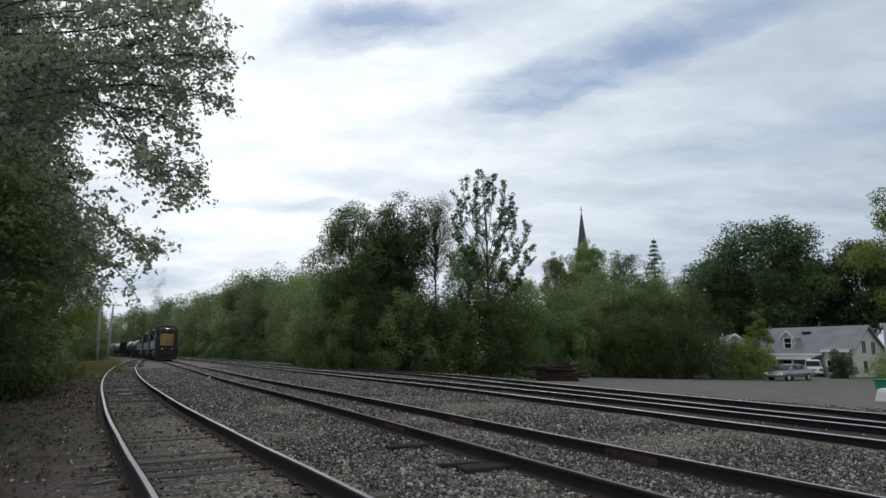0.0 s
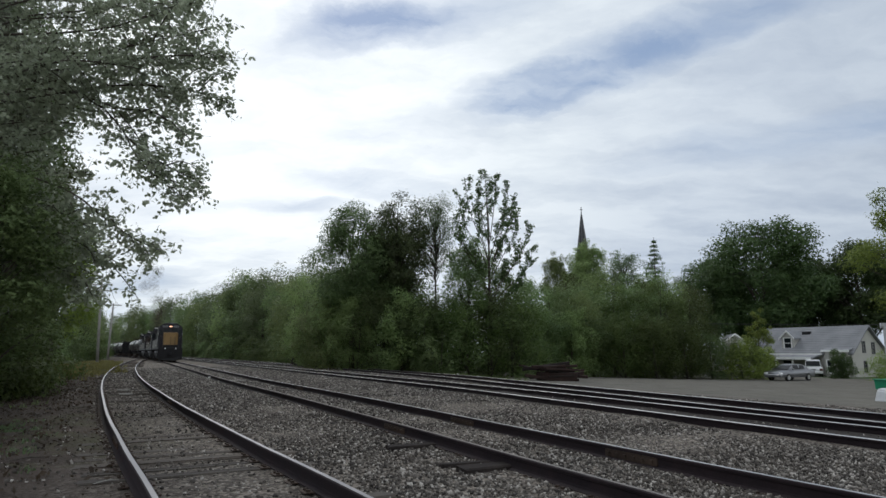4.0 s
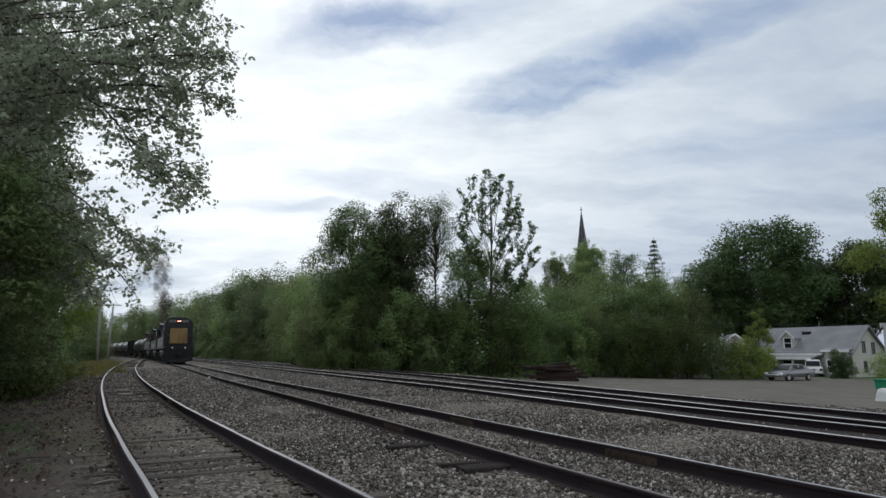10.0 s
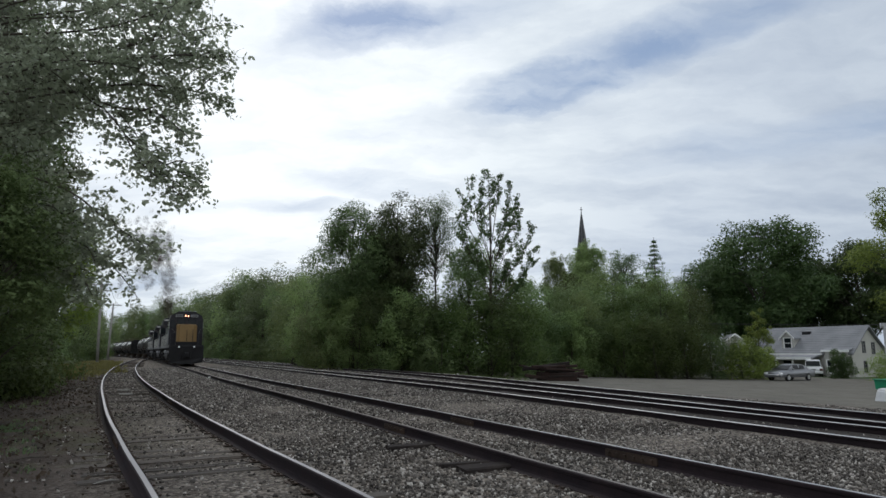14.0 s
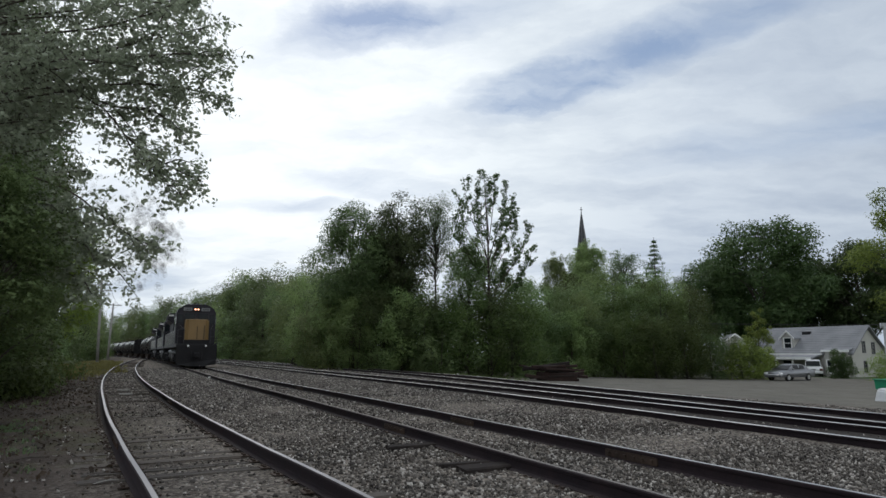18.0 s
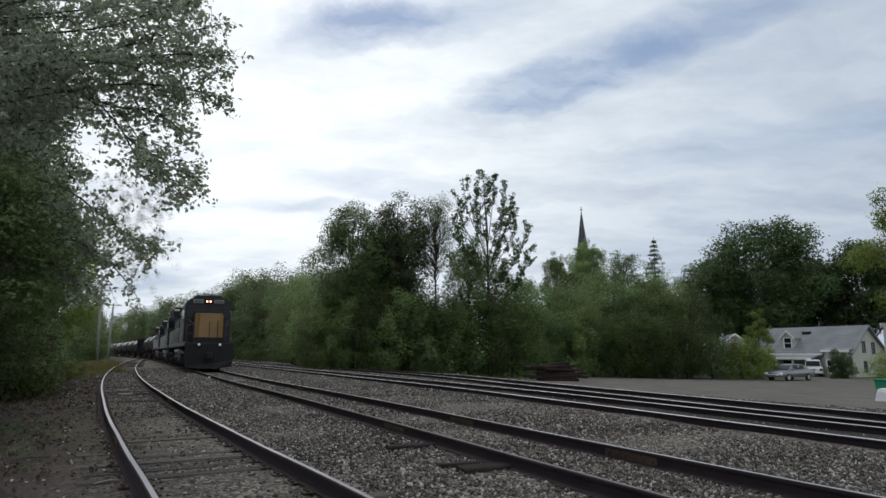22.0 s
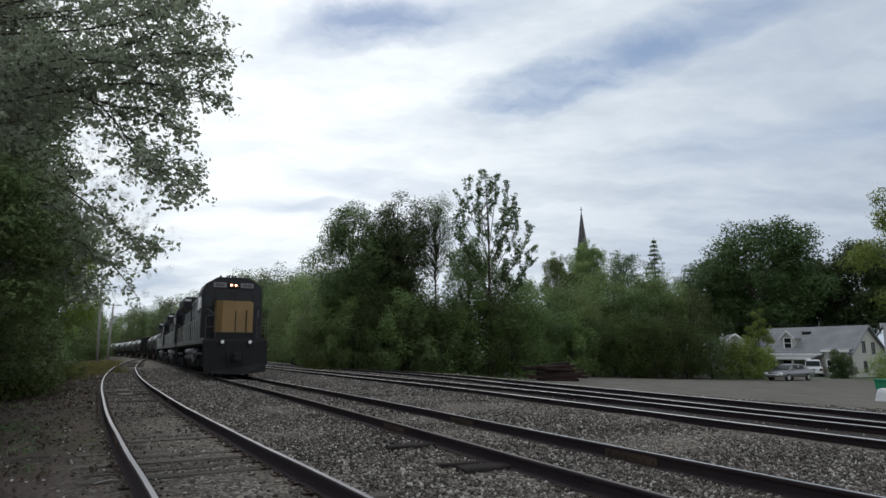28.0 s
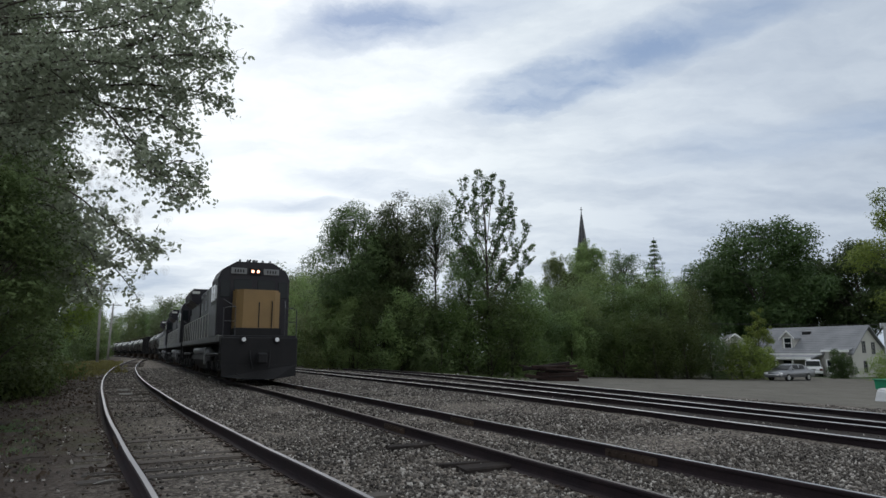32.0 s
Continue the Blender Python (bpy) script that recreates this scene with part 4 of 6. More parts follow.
def near_tree():
    """The near tree; long limbs reach over the verge and thin out at their ends."""
    rng = np.random.default_rng(61)
    root = empty("cottonwood_tree", "large leafy cottonwood overhanging the verge, branches in the open", "tree")
    bm = bmnew()
    tube(bm, [(0, 0, -0.3), (0.1, 0.1, 2.5), (0.0, 0.2, 6), (0.3, 0.1, 10.5)], [0.36, 0.29, 0.22, 0.08], 10)
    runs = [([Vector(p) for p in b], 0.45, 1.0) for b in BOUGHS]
    # side boughs, but for the open gap below the main hanging one
    for b in [r[0] for r in runs]:
        for t in (0.3, 0.42, 0.54, 0.66, 0.78):
            p = curve_at(b, t)
            along = (curve_at(b, t + 0.05) - curve_at(b, t - 0.05)).normalized()
            tip = p + (along * 0.8 + Vector((0, rng.uniform(-0.8, 0.8), rng.uniform(-0.9, 0.7)))) * rng.uniform(0.6, 1.15) * (1.15 - 0.5 * t)
            if not (3.1 < tip.x < 4.8 and 4.3 < tip.z < 5.4):
                runs.append(([p, p.lerp(tip, 0.5) + Vector((0, 0, 0.08)), tip], 0.32, 0.8))
    # shorter boughs fill the middle of the crown
    for k in range(34):
        z = rng.uniform(2.3, 9.5)
        tip = Vector((rng.uniform(1.6, 3.3) + (0.9 if z > 6.2 else 0), rng.uniform(-1.6, 2.6), z))
        a = Vector((0.1, 0.1, max(1.8, z - rng.uniform(0.6, 1.6))))
        runs.append(([a, a.lerp(tip, 0.5) + Vector((0, 0, 0.35)), tip], 0.35, 0.85))
    for x, y, z in ((-3.5, 1.0, 6.5), (-3.0, -2.0, 8.0), (-2.5, 2.5, 9.5), (0.5, 3.5, 7.5), (1.0, -3.2, 8.8), (0.6, 0.4, 12.0), (2.6, 1.0, 11.0), (-1.5, -1.0, 11.0)):
        a = Vector((0.1, 0.1, z - 2.0))
        runs.append(([a, a.lerp(Vector((x, y, z)), 0.5) + Vector((0, 0, 0.4)), Vector((x, y, z))], 0.5, 0.8))
    cs, sp = [], []
    for run, spread, weight in runs:
        length = sum((b - a).length for a, b in zip(run, run[1:]))
        n = max(6, int(length / 0.45))
        tube(bm, [curve_at(run, k / n) for k in range(n + 1)], [(0.024 if length > 2 else 0.012) * (1 - 0.8 * k / n) + 0.003 for k in range(n + 1)], 6)
        steps = int(length / 0.065 * weight)
        for k in range(steps):
            t = 0.16 + 0.84 * (k + rng.random()) / steps
            p = curve_at(run, min(t, 1.0))
            along = (curve_at(run, min(t + 0.02, 1.0)) - curve_at(run, max(t - 0.02, 0.0))).normalized()
            reach = rng.uniform(0.2, 1.05) * (1.2 - 0.75 * t) * spread / 0.45
            q = p + (along * 0.35 + Vector(rng.normal(size=3)) * 0.7).normalized() * reach
            tube(bm, [p, p.lerp(q, 0.55) + Vector((0, 0, 0.03)), q], [0.0045, 0.003, 0.0015], 3, 0, False)
            # leaves bunch towards the twig's end and hang
            for u in (0.4, 0.7, 1.0):
                cs.append(p.lerp(q, u) + Vector((0, 0, -0.03)))
                sp.append(rng.uniform(0.07, 0.13) * (0.8 + 0.3 * u))
    part("trunk", bm, M["bark"], root, smooth=True)
    crown(root, rng, "leaf_near", cs, sp, 31000, 0.108, 0.9, 0.62, 0.2)
    return root


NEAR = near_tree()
core = tree("tree", "tall dense tree standing behind the cottonwood", 67, 14.5, 1.75, 2.6, 60, 11000, 0.15, "leaf_near", 0.16, 30, clump=0.30, group="verge thicket", stray=0.12)
place(core, -11.5, 15.5, 0.4)
front = tree("tree", "small leafy green tree at the near end of the verge", 66, 7.4, 1.75, 1.3, 90, 18000, 0.12, "leaf", 0.09, 24, clump=0.30, group="verge thicket", stray=0.12)
place(front, -7.9, 11.0, 0.4, 0.66, 0, 0.9)
again(front, -10.6, 15.0, 2.4, 0.86)
v1 = tree("tree", "dense green tree in the verge thicket", 62, 13.0, 4.0, 0.6, 110, 19000, 0.185, "leaf_hazy", 0.25, 24, clump=0.24, group="verge thicket")
place(v1, -13.9, 16.4, 0.5)
v2 = tree("tree", "tall shaded tree in the verge thicket", 63, 14.0, 3.8, 1.0, 70, 13000, 0.215, "leaf_olive", 0.24, 22, clump=0.24, group="verge thicket")
place(v2, -18.2, 24.0, 0.9)
again(v1, -19.8, 27.5, 2.2, 0.95)
v3 = tree("tree", "slender tree with low green foliage at the dirt verge", 64, 9.5, 2.5, 1.9, 40, 9000, 0.18, "leaf_light", 0.14, 16, clump=0.27, group="verge thicket")
place(v3, -22.3, 37.2, 0.3)
again(v2, -28.0, 41.0, 1.9, 0.85)
again(v3, -28.8, 46.0, 3.0, 1.05)
again(v3, -34.5, 58.0, 4.0, 1.1)
for x, y, h in ((-12.4, 18.2, 2.4), (-13.1, 20.2, 2.2), (-14.3, 22.6, 2.5), (-13.6, 19.2, 3.2), (-15.4, 22.8, 3.4), (-11.2, 13.0, 2.4), (-13.4, 17.5, 2.8), (-15.2, 20.5, 2.6), (-17.5, 24.5, 3.0), (-20.4, 29.5, 2.6), (-22.6, 33.5, 2.8), (-25.0, 38.0, 2.6)):
    again(SHRUB[2], x, y, x * 3.1, h / 4.8, 0, h / 4.2)
for x, y, h in ((-16.5, 15.5, 3.4), (-20.0, 21.0, 3.6), (-24.0, 29.0, 3.4), (-27.5, 36.0, 3.6), (-31.0, 44.0, 3.4), (-36.0, 52.0, 3.6), (-40.5, 60.0, 3.8), (-47.0, 71.0, 4.0)):
    again(SHRUB[0], x, y, x * 1.7, h / 4.2, 0, h / 3.4)
for x, y, h in ((-26.0, 24.0, 12.0), (-31.0, 33.0, 12.0), (-36.5, 43.0, 12.5), (-43.0, 54.0, 12.5), (-50.0, 66.0, 13.0), (-58.0, 80.0, 13.0), (-64.0, 90.0, 13.0)):
    again(WOOD[int(h * 2 + y) % 4], x, y, x * 1.3, h / 13.0)

# ---- the train ----


def wheelset(parent, x, r, mat="steel"):
    bm = bmnew()
    tube(bm, [(0, -0.75, 0), (0, 0.75, 0)], 0.09, 8)
    for side in (-1, 1):
        y = side * 0.7525
        tube(bm, [(0, y - 0.06 * side - 0.03, 0), (0, y - 0.06 * side + 0.0, 0)], r + 0.028, 20)
        tube(bm, [(0, y - 0.065, 0), (0, y + 0.065, 0)], r, 20)
        tube(bm, [(0, y - 0.09, 0), (0, y + 0.10, 0)], r * 0.3, 10)
        for k in range(4):
            a = k * math.pi / 2
            px, pz = math.cos(a) * r * 0.62, math.sin(a) * r * 0.62
            box(bm, px - 0.05, px + 0.05, y + side * 0.06 - 0.01, y + side * 0.06 + 0.01, pz - 0.05, pz + 0.05)
    ob = part("wheelset", bm, M[mat], parent)
    ob.location = (x, 0, r)
    return ob


def loco_truck(parent, x0):
    bm = bmnew()
    for side in (-1, 1):
        y = side * 1.12
        outline = [(-2.75, 0.55), (-2.75, 0.85), (-2.2, 1.02), (-1.2, 0.88), (1.2, 0.88), (2.2, 1.02), (2.75, 0.85), (2.75, 0.55), (1.7, 0.42), (-1.7, 0.42)]
        extrude_outline(bm, [(x0 + u, v) for u, v in outline], "y", y - 0.09, y + 0.09)
        for ax in (-2.05, 0.0, 2.05):
            box(bm, x0 + ax - 0.2, x0 + ax + 0.2, y - 0.02 if side > 0 else y - 0.24, y + 0.24 if side > 0 else y + 0.02, 0.38, 0.72, 0, 0.03)
        for ax in (-1.0, 1.0):
            tube(bm, [(x0 + ax, y + side * 0.12, 0.5), (x0 + ax, y + side * 0.12, 0.95)], 0.11, 8)
        tube(bm, [(x0 - 2.4, y + side * 0.2, 1.0), (x0 + 2.4, y + side * 0.2, 1.0)], 0.07, 8)
    box(bm, x0 - 2.5, x0 + 2.5, -0.9, 0.9, 0.75, 1.1)
    return part("truck_frame", bm, M["black"], parent, "grimy six-wheel truck side frame")


def build_loco(label):
    """Six-axle freight locomotive, forward along +x; origin on the rail tops below its middle."""
    root = empty("locomotive", label, "locomotive", "locomotives of the train")
    navy, grey, black, white = M["navy"], M["loco_grey"], M["black"], M["rail_white"]
    # deck
    bm = bmnew()
    box(bm, -10.35, 9.2, -1.42, 1.42, 1.42, 1.70, 0, 0.03)
    box(bm, -9.6, 9.0, -0.8, 0.8, 1.0, 1.42)
    part("underframe", bm, black, root)
    for side in (-1, 1):
        bm = bmnew()
        box(bm, -10.0, 8.4, side * 1.43 - 0.02, side * 1.43 + 0.02, 1.48, 1.72, 0, 0.008)
        part("side_sill", bm, M["side_grey"], root, "dusty grey walkway sill")
    # fuel tank
    bm = bmnew()
    extrude_outline(bm, [(-1.3, 1.0), (-1.38, 0.75), (-1.05, 0.3), (1.05, 0.3), (1.38, 0.75), (1.3, 1.0)], "x", -2.7, 2.9)
    part("fuel_tank", bm, black, root)
    bm = bmnew()
    for side in (-1, 1):
        tube(bm, [(3.1, side * 1.2, 1.05), (3.9, side * 1.2, 1.05)], 0.19, 10)
        tube(bm, [(-2.6, side * 1.25, 1.15), (2.4, side * 1.25, 1.15)], 0.14, 10)
    part("air_reservoir", bm, grey, root, "grey cylindrical air reservoirs", True)
    # front plate, plough, steps
    bm = bmnew()
    box(bm, 9.13, 9.27, -1.46, 1.46, 0.50, 1.62, 0, 0.03)
    part("pilot_plate", bm, black, root)
    bm = bmnew()
    extrude_outline(bm, [(-1.4, 0.62), (-1.4, 0.22), (-0.5, 0.12), (0.5, 0.12), (1.4, 0.22), (1.4, 0.62)], "x", 9.25, 9.37)
    for v in bm.verts:
        v.co.x += 0.34 * (1 - abs(v.co.y) / 1.4) * (1 if v.co.z < 0.5 else 0.35)
    part("snow_plough", bm, black, root, "black V-shaped snow plough")
    for end in (1, -1):
        bm = bmnew()
        x = 9.25 if end > 0 else -10.4
        box(bm, min(x, x + end * 0.45), max(x, x + end * 0.45), -0.13, 0.13, 0.72, 0.98, 0, 0.03)
        box(bm, min(x + end * 0.42, x + end * 0.78), max(x + end * 0.42, x + end * 0.78), -0.2, 0.17, 0.68, 1.06, 0, 0.05)
        part("coupler", bm, black, root, "grimy knuckle coupler")
        for side in (-1, 1):
            bm = bmnew()
            tube(bm, [(x, side * 0.38, 1.15), (x + end * 0.16, side * 0.37, 0.85), (x + end * 0.3, side * 0.3, 0.5)], 0.03, 6)
            part("air_hose", bm, black, root)
            bm = bmnew()
            for z in (0.45, 0.78, 1.10, 1.40):
                box(bm, min(x - end * 0.75, x - end * 0.1), max(x - end * 0.75, x - end * 0.1), side * 1.2 - 0.22, side * 1.2 + 0.22, z - 0.02, z + 0.02)
            box(bm, min(x - end * 0.8, x - end * 0.76), max(x - end * 0.8, x - end * 0.76), side * 1.2 - 0.22, side * 1.2 + 0.22, 0.4, 1.45)
            part("step_well", bm, black, root)
        bm = bmnew()
        for side in (-1, 1):
            tube(bm, [(x - end * 0.05, side * 1.4, 0.75), (x - end * 0.05, side * 1.4, 2.65), (x - end * 0.12, side * 1.2, 2.72), (x - end * 0.12, side * 0.95, 2.72)], 0.02, 6)
            tube(bm, [(x - end * 0.12, side * 0.95, 1.7), (x - end * 0.12, side * 0.95, 2.72)], 0.018, 6)
            tube(bm, [(x - end * 0.05, side * 1.4, 2.2), (x - end * 0.12, side * 0.95, 2.2)], 0.016, 6)
            tube(bm, [(x - end * 0.1, side * 0.95, 2.72), (x - end * 1.5, side * 1.25, 3.1)], 0.016, 6)
        part("end_handrail", bm, M["hood_panel"], root)
    # lamps on the pilot
    for side in (-1, 1):
        bm = bmnew()
        tube(bm, [(9.25, side * 0.63, 1.54), (9.37, side * 0.63, 1.54)], 0.13, 12)
        lamp = part("ditch_light", bm, black, root)
        bm = bmnew()
        tube(bm, [(9.37, side * 0.63, 1.54), (9.385, side * 0.63, 1.54)], 0.08, 12)
        part("lens", bm, M["ditch"], lamp, "pale ditch light lens")
    # short hood with chamfered corners
    bm = bmnew()
    extrude_outline(bm, [(7.4, -0.86), (8.5, -0.86), (8.75, -0.62), (8.75, 0.62), (8.5, 0.86), (7.4, 0.86)], "z", 1.70, 3.52)
    for v in bm.verts:
        if v.co.z > 3 and v.co.x > 8.2:
            v.co.z -= 0.10
    bmesh.ops.bevel(bm, geom=[e for e in bm.edges if all(v.co.z > 3 for v in e.verts)], offset=0.06, segments=2, affect="EDGES")
    part("short_hood", bm, M["yellow"], root, "faded yellow nose")
    bm = bmnew()
    box(bm, 8.73, 8.765, -0.02, 0.02, 2.0, 2.95)
    part("nose_door_seam", bm, black, root)
    bm = bmnew()
    tube(bm, [(8.74, 0.5, 1.95), (8.81, 0.5, 2.0), (8.81, 0.5, 2.95), (8.74, 0.5, 3.0)], 0.022, 6)
    part("grab_iron", bm, black, root)
    bm = bmnew()
    box(bm, 7.4, 8.79, -0.9, 0.9, 1.70, 1.98, 0, 0.02)
    part("hood_skirt", bm, black, root)
    # cab
    bm = bmnew()
    out = [(-1.46, 1.70), (-1.46, 3.95), (-1.32, 4.28), (-0.75, 4.62), (0.75, 4.62), (1.32, 4.28), (1.46, 3.95), (1.46, 1.70)]
    extrude_outline(bm, out, "x", 5.35, 7.5)
    bmesh.ops.bevel(bm, geom=[e for e in bm.edges if all(v.co.x > 7.4 for v in e.verts)], offset=0.04, segments=2, affect="EDGES")
    cab = part("cab", bm, navy, root, "dark blue cab with chamfered roof")
    for side in (-1, 1):
        bm = bmnew()
        box(bm, 5.42, 7.35, side * 1.465 - 0.012, side * 1.465 + 0.012, 1.72, 2.95, 0, 0.004)
        part("cab_side_panel", bm, M["side_grey"], cab, "dusty grey lower cab side")
        for x0, x1 in ((5.5, 6.1), (6.2, 6.85)):
            bm = bmnew()
            box(bm, x0, x1, side * 1.47 - 0.012, side * 1.47 + 0.012, 3.1, 3.75, 0, 0.004)
            part("side_window", bm, M["glass"], cab)
        # pale panel in place of the bright reflection on the corner side window
        bm = bmnew()
        box(bm, 7.05, 7.28, side * 1.47 - 0.02, side * 1.47 + 0.02, 3.15, 3.65)
        part("mirror_panel", bm, M["ditch"], cab, "pale panel painting the reflection in the corner window")
        bm = bmnew()
        y0, y1 = sorted((side * 0.98, side * 1.36))
        box(bm, 7.48, 7.53, y0, y1, 3.2, 3.85, 0, 0.01)
        part("windshield", bm, M["glass"], cab)
        y0, y1 = sorted((side * 0.12, side * 0.84))
        bm = bmnew()
        box(bm, 7.48, 7.53, y0, y1, 3.45, 3.92, 0, 0.01)
        part("windshield", bm, M["glass"], cab)
        y0, y1 = sorted((side * 0.34, side * 0.98))
        bm = bmnew()
        box(bm, 7.48, 7.56, y0, y1, 4.12, 4.36, 0, 0.012)
        part("number_board", bm, M["board"], cab, "pale grey number board")
        bm = bmnew()
        for k in range(4):
            yy = y0 + 0.14 + 0.11 * k
            box(bm, 7.558, 7.566, yy, yy + 0.05, 4.18, 4.30)
        part("number_bars", bm, black, cab)
    bm = bmnew()
    box(bm, 7.48, 7.57, -0.24, 0.24, 4.10, 4.38, 0, 0.02)
    lampbox = part("headlight_housing", bm, black, cab)
    for y in (-0.11, 0.11):
        bm = bmnew()
        tube(bm, [(7.57, y, 4.24), (7.59, y, 4.24)], 0.056, 12)
        part("headlight", bm, M["headlight"], lampbox, "glowing headlight")
    for y in (-0.62, -0.31, 0.0, 0.31, 0.62):
        bm = bmnew()
        box(bm, 7.2, 7.45, y - 0.035, y + 0.035, 4.62, 4.70, 0, 0.01)
        tube(bm, [(7.32, y, 4.70), (7.32, y, 4.735)], 0.02, 5)
        part("marker_lamp", bm, grey, cab)
    bm = bmnew()
    box(bm, 5.5, 6.3, -0.35, 0.35, 4.62, 4.72, 0, 0.03)
    part("roof_hatch", bm, grey, cab)
    bm = bmnew()
    for k in range(3):
        tube(bm, [(6.55, -0.15 + 0.15 * k, 4.68), (7.05 - 0.08 * k, -0.15 + 0.15 * k, 4.74)], [0.02, 0.05], 7)
    part("air_horn", bm, black, cab)
    # long hood
    bm = bmnew()
    extrude_outline(bm, [(-0.95, 1.70), (-0.95, 4.15), (-0.75, 4.38), (0.75, 4.38), (0.95, 4.15), (0.95, 1.70)], "x", -4.2, 4.9)
    extrude_outline(bm, [(-1.02, 1.70), (-1.02, 3.75), (1.02, 3.75), (1.02, 1.70)], "x", -9.6, -4.2)
    box(bm, 4.85, 5.4, -1.0, 1.0, 1.70, 4.2)
    hood = part("long_hood", bm, navy, root)
    bm = bmnew()
    extrude_outline(bm, [(-1.02, 3.7), (-1.44, 3.98), (-1.44, 4.5), (-1.3, 4.62), (1.3, 4.62), (1.44, 4.5), (1.44, 3.98), (1.02, 3.7)], "x", -9.7, -5.2)
    rad = part("radiator", bm, navy, root, "dark flared radiator housing")
    for side in (-1, 1):
        for k in range(3):
            bm = bmnew()
            x0 = -9.5 + 1.42 * k
            box(bm, x0, x0 + 1.28, side * 1.445 - 0.015, side * 1.445 + 0.015, 4.02, 4.46, 0, 0.005)
            part("radiator_grille", bm, black, rad)
        for k in range(11):
            bm = bmnew()
            x0 = -4.0 + 0.8 * k
            box(bm, x0, x0 + 0.74, side * 0.955 - 0.012, side * 0.955 + 0.012, 1.95, 3.9, 0, 0.006)
            door = part("hood_door", bm, M["hood_panel"], hood)
            bm = bmnew()
            box(bm, x0 + 0.06, x0 + 0.1, side * 0.975 - 0.01, side * 0.975 + 0.01, 2.7, 2.85)
            part("latch", bm, grey, hood)
    # pale louvre panels along the hood, a pale strip on the radiator's roof edge
    for side in (-1, 1):
        for x0, x1, z0, z1 in ((4.55, 4.8, 2.0, 3.75), (-1.9, -1.2, 4.02, 4.12), (0.6, 2.2, 3.95, 4.1), (-4.1, -3.0, 3.95, 4.1)):
            y = 1.37 if x0 > 4 else 0.975
            bm = bmnew()
            box(bm, x0, x1, side * y - 0.014, side * y + 0.014, z0, z1, 0, 0.004)
            part("louvre_panel", bm, grey, root, "grey louvre panel")
        bm = bmnew()
        box(bm, -9.6, -5.3, side * 1.30 - 0.02, side * 1.30 + 0.02, 4.60, 4.645)
        part("radiator_edge", bm, M["rail_white"], rad, "pale strip along the roof edge")
    # pale plates on the shoulders of the radiator housing, a grey strip along the hood edge
    for side in (-1, 1):
        y0, y1 = sorted((side * 0.98, side * 1.40))
        bm = bmnew()
        box(bm, -5.19, -5.155, y0, y1, 4.34, 4.48, 0, 0.006)
        part("radiator_plate", bm, M["rail_white"], rad, "pale end plate")
        bm = bmnew()
        box(bm, -4.2, 4.8, side * 0.9 - 0.02, side * 0.9 + 0.02, 4.20, 4.245)
        part("hood_edge", bm, grey, hood, "grey strip along the hood edge")
        for x0 in (-3.6, -1.6, 1.2, 2.8):
            bm = bmnew()
            for k in range(5):
                box(bm, x0, x0 + 0.62, side * 0.985 - 0.012, side * 0.985 + 0.012, 3.2 + 0.1 * k, 3.25 + 0.1 * k)
            part("hood_louvre", bm, grey, hood, "dusty grey louvre slats")
        # fittings below the sill
        bm = bmnew()
        box(bm, 3.0, 3.5, side * 1.25 - 0.16, side * 1.25 + 0.16, 0.55, 1.3, 0, 0.03)
        part("battery_box", bm, M["side_grey"], root, "dusty grey equipment box")
    # grey box behind the cab
    for side in (-1, 1):
        bm = bmnew()
        y0, y1 = sorted((side * 0.95, side * 1.36))
        box(bm, 3.4, 4.85, y0, y1, 1.72, 3.9, 0, 0.02)
        part("blower_housing", bm, M["side_grey"], root, "dusty grey blower housing")
    bm = bmnew()
    box(bm, -0.9, 0.1, -0.3, 0.3, 4.38, 4.62, 0, 0.03)
    part("exhaust_stack", bm, black, root)
    bm = bmnew()
    for k in range(3):
        tube(bm, [(-3.2 + 1.0 * k, 0, 4.38), (-3.2 + 1.0 * k, 0, 4.46)], 0.42, 14)
    part("roof_fan", bm, black, root)
    # walkway rails
    for side in (-1, 1):
        xs = [-9.6 + 1.24 * k for k in range(12)]
        for x in xs:
            bm = bmnew()
            tube(bm, [(x, side * 1.40, 1.70), (x, side * 1.40, 2.72)], 0.022, 6)
            part("stanchion", bm, white, root)
        bm = bmnew()
        tube(bm, [(xs[0], side * 1.40, 2.72), (xs[-1], side * 1.40, 2.72)], 0.02, 6)
        part("handrail", bm, white, root)
    loco_truck(root, 6.0)
    loco_truck(root, -6.7)
    for x0 in (6.0, -6.7):
        for ax in (-2.05, 0.0, 2.05):
            wheelset(root, x0 + ax, 0.53)
    return root


M["hood_panel"] = surface("hood_panel", (0.016, 0.018, 0.024), (0.060, 0.060, 0.066), 1.6, 25, 0.5, 0, 0.1, ((0.05, 0.045, 0.04), 0.6, 1.5))


M["side_grey"] = surface("dusty_side", (0.07, 0.072, 0.082), (0.22, 0.22, 0.23), 1.6, 25, 0.5, 0, 0.1, ((0.06, 0.05, 0.045), 0.6, 1.5))


# pale colour for the sky's sheen on the upper shell, with some stain
M["tank_sheen"] = surface("tank_sheen", (0.60, 0.60, 0.58), (0.80, 0.80, 0.78), 0.8, 15, 0.32, 0, 0.05, ((0.30, 0.27, 0.24), 0.5, 1.1))


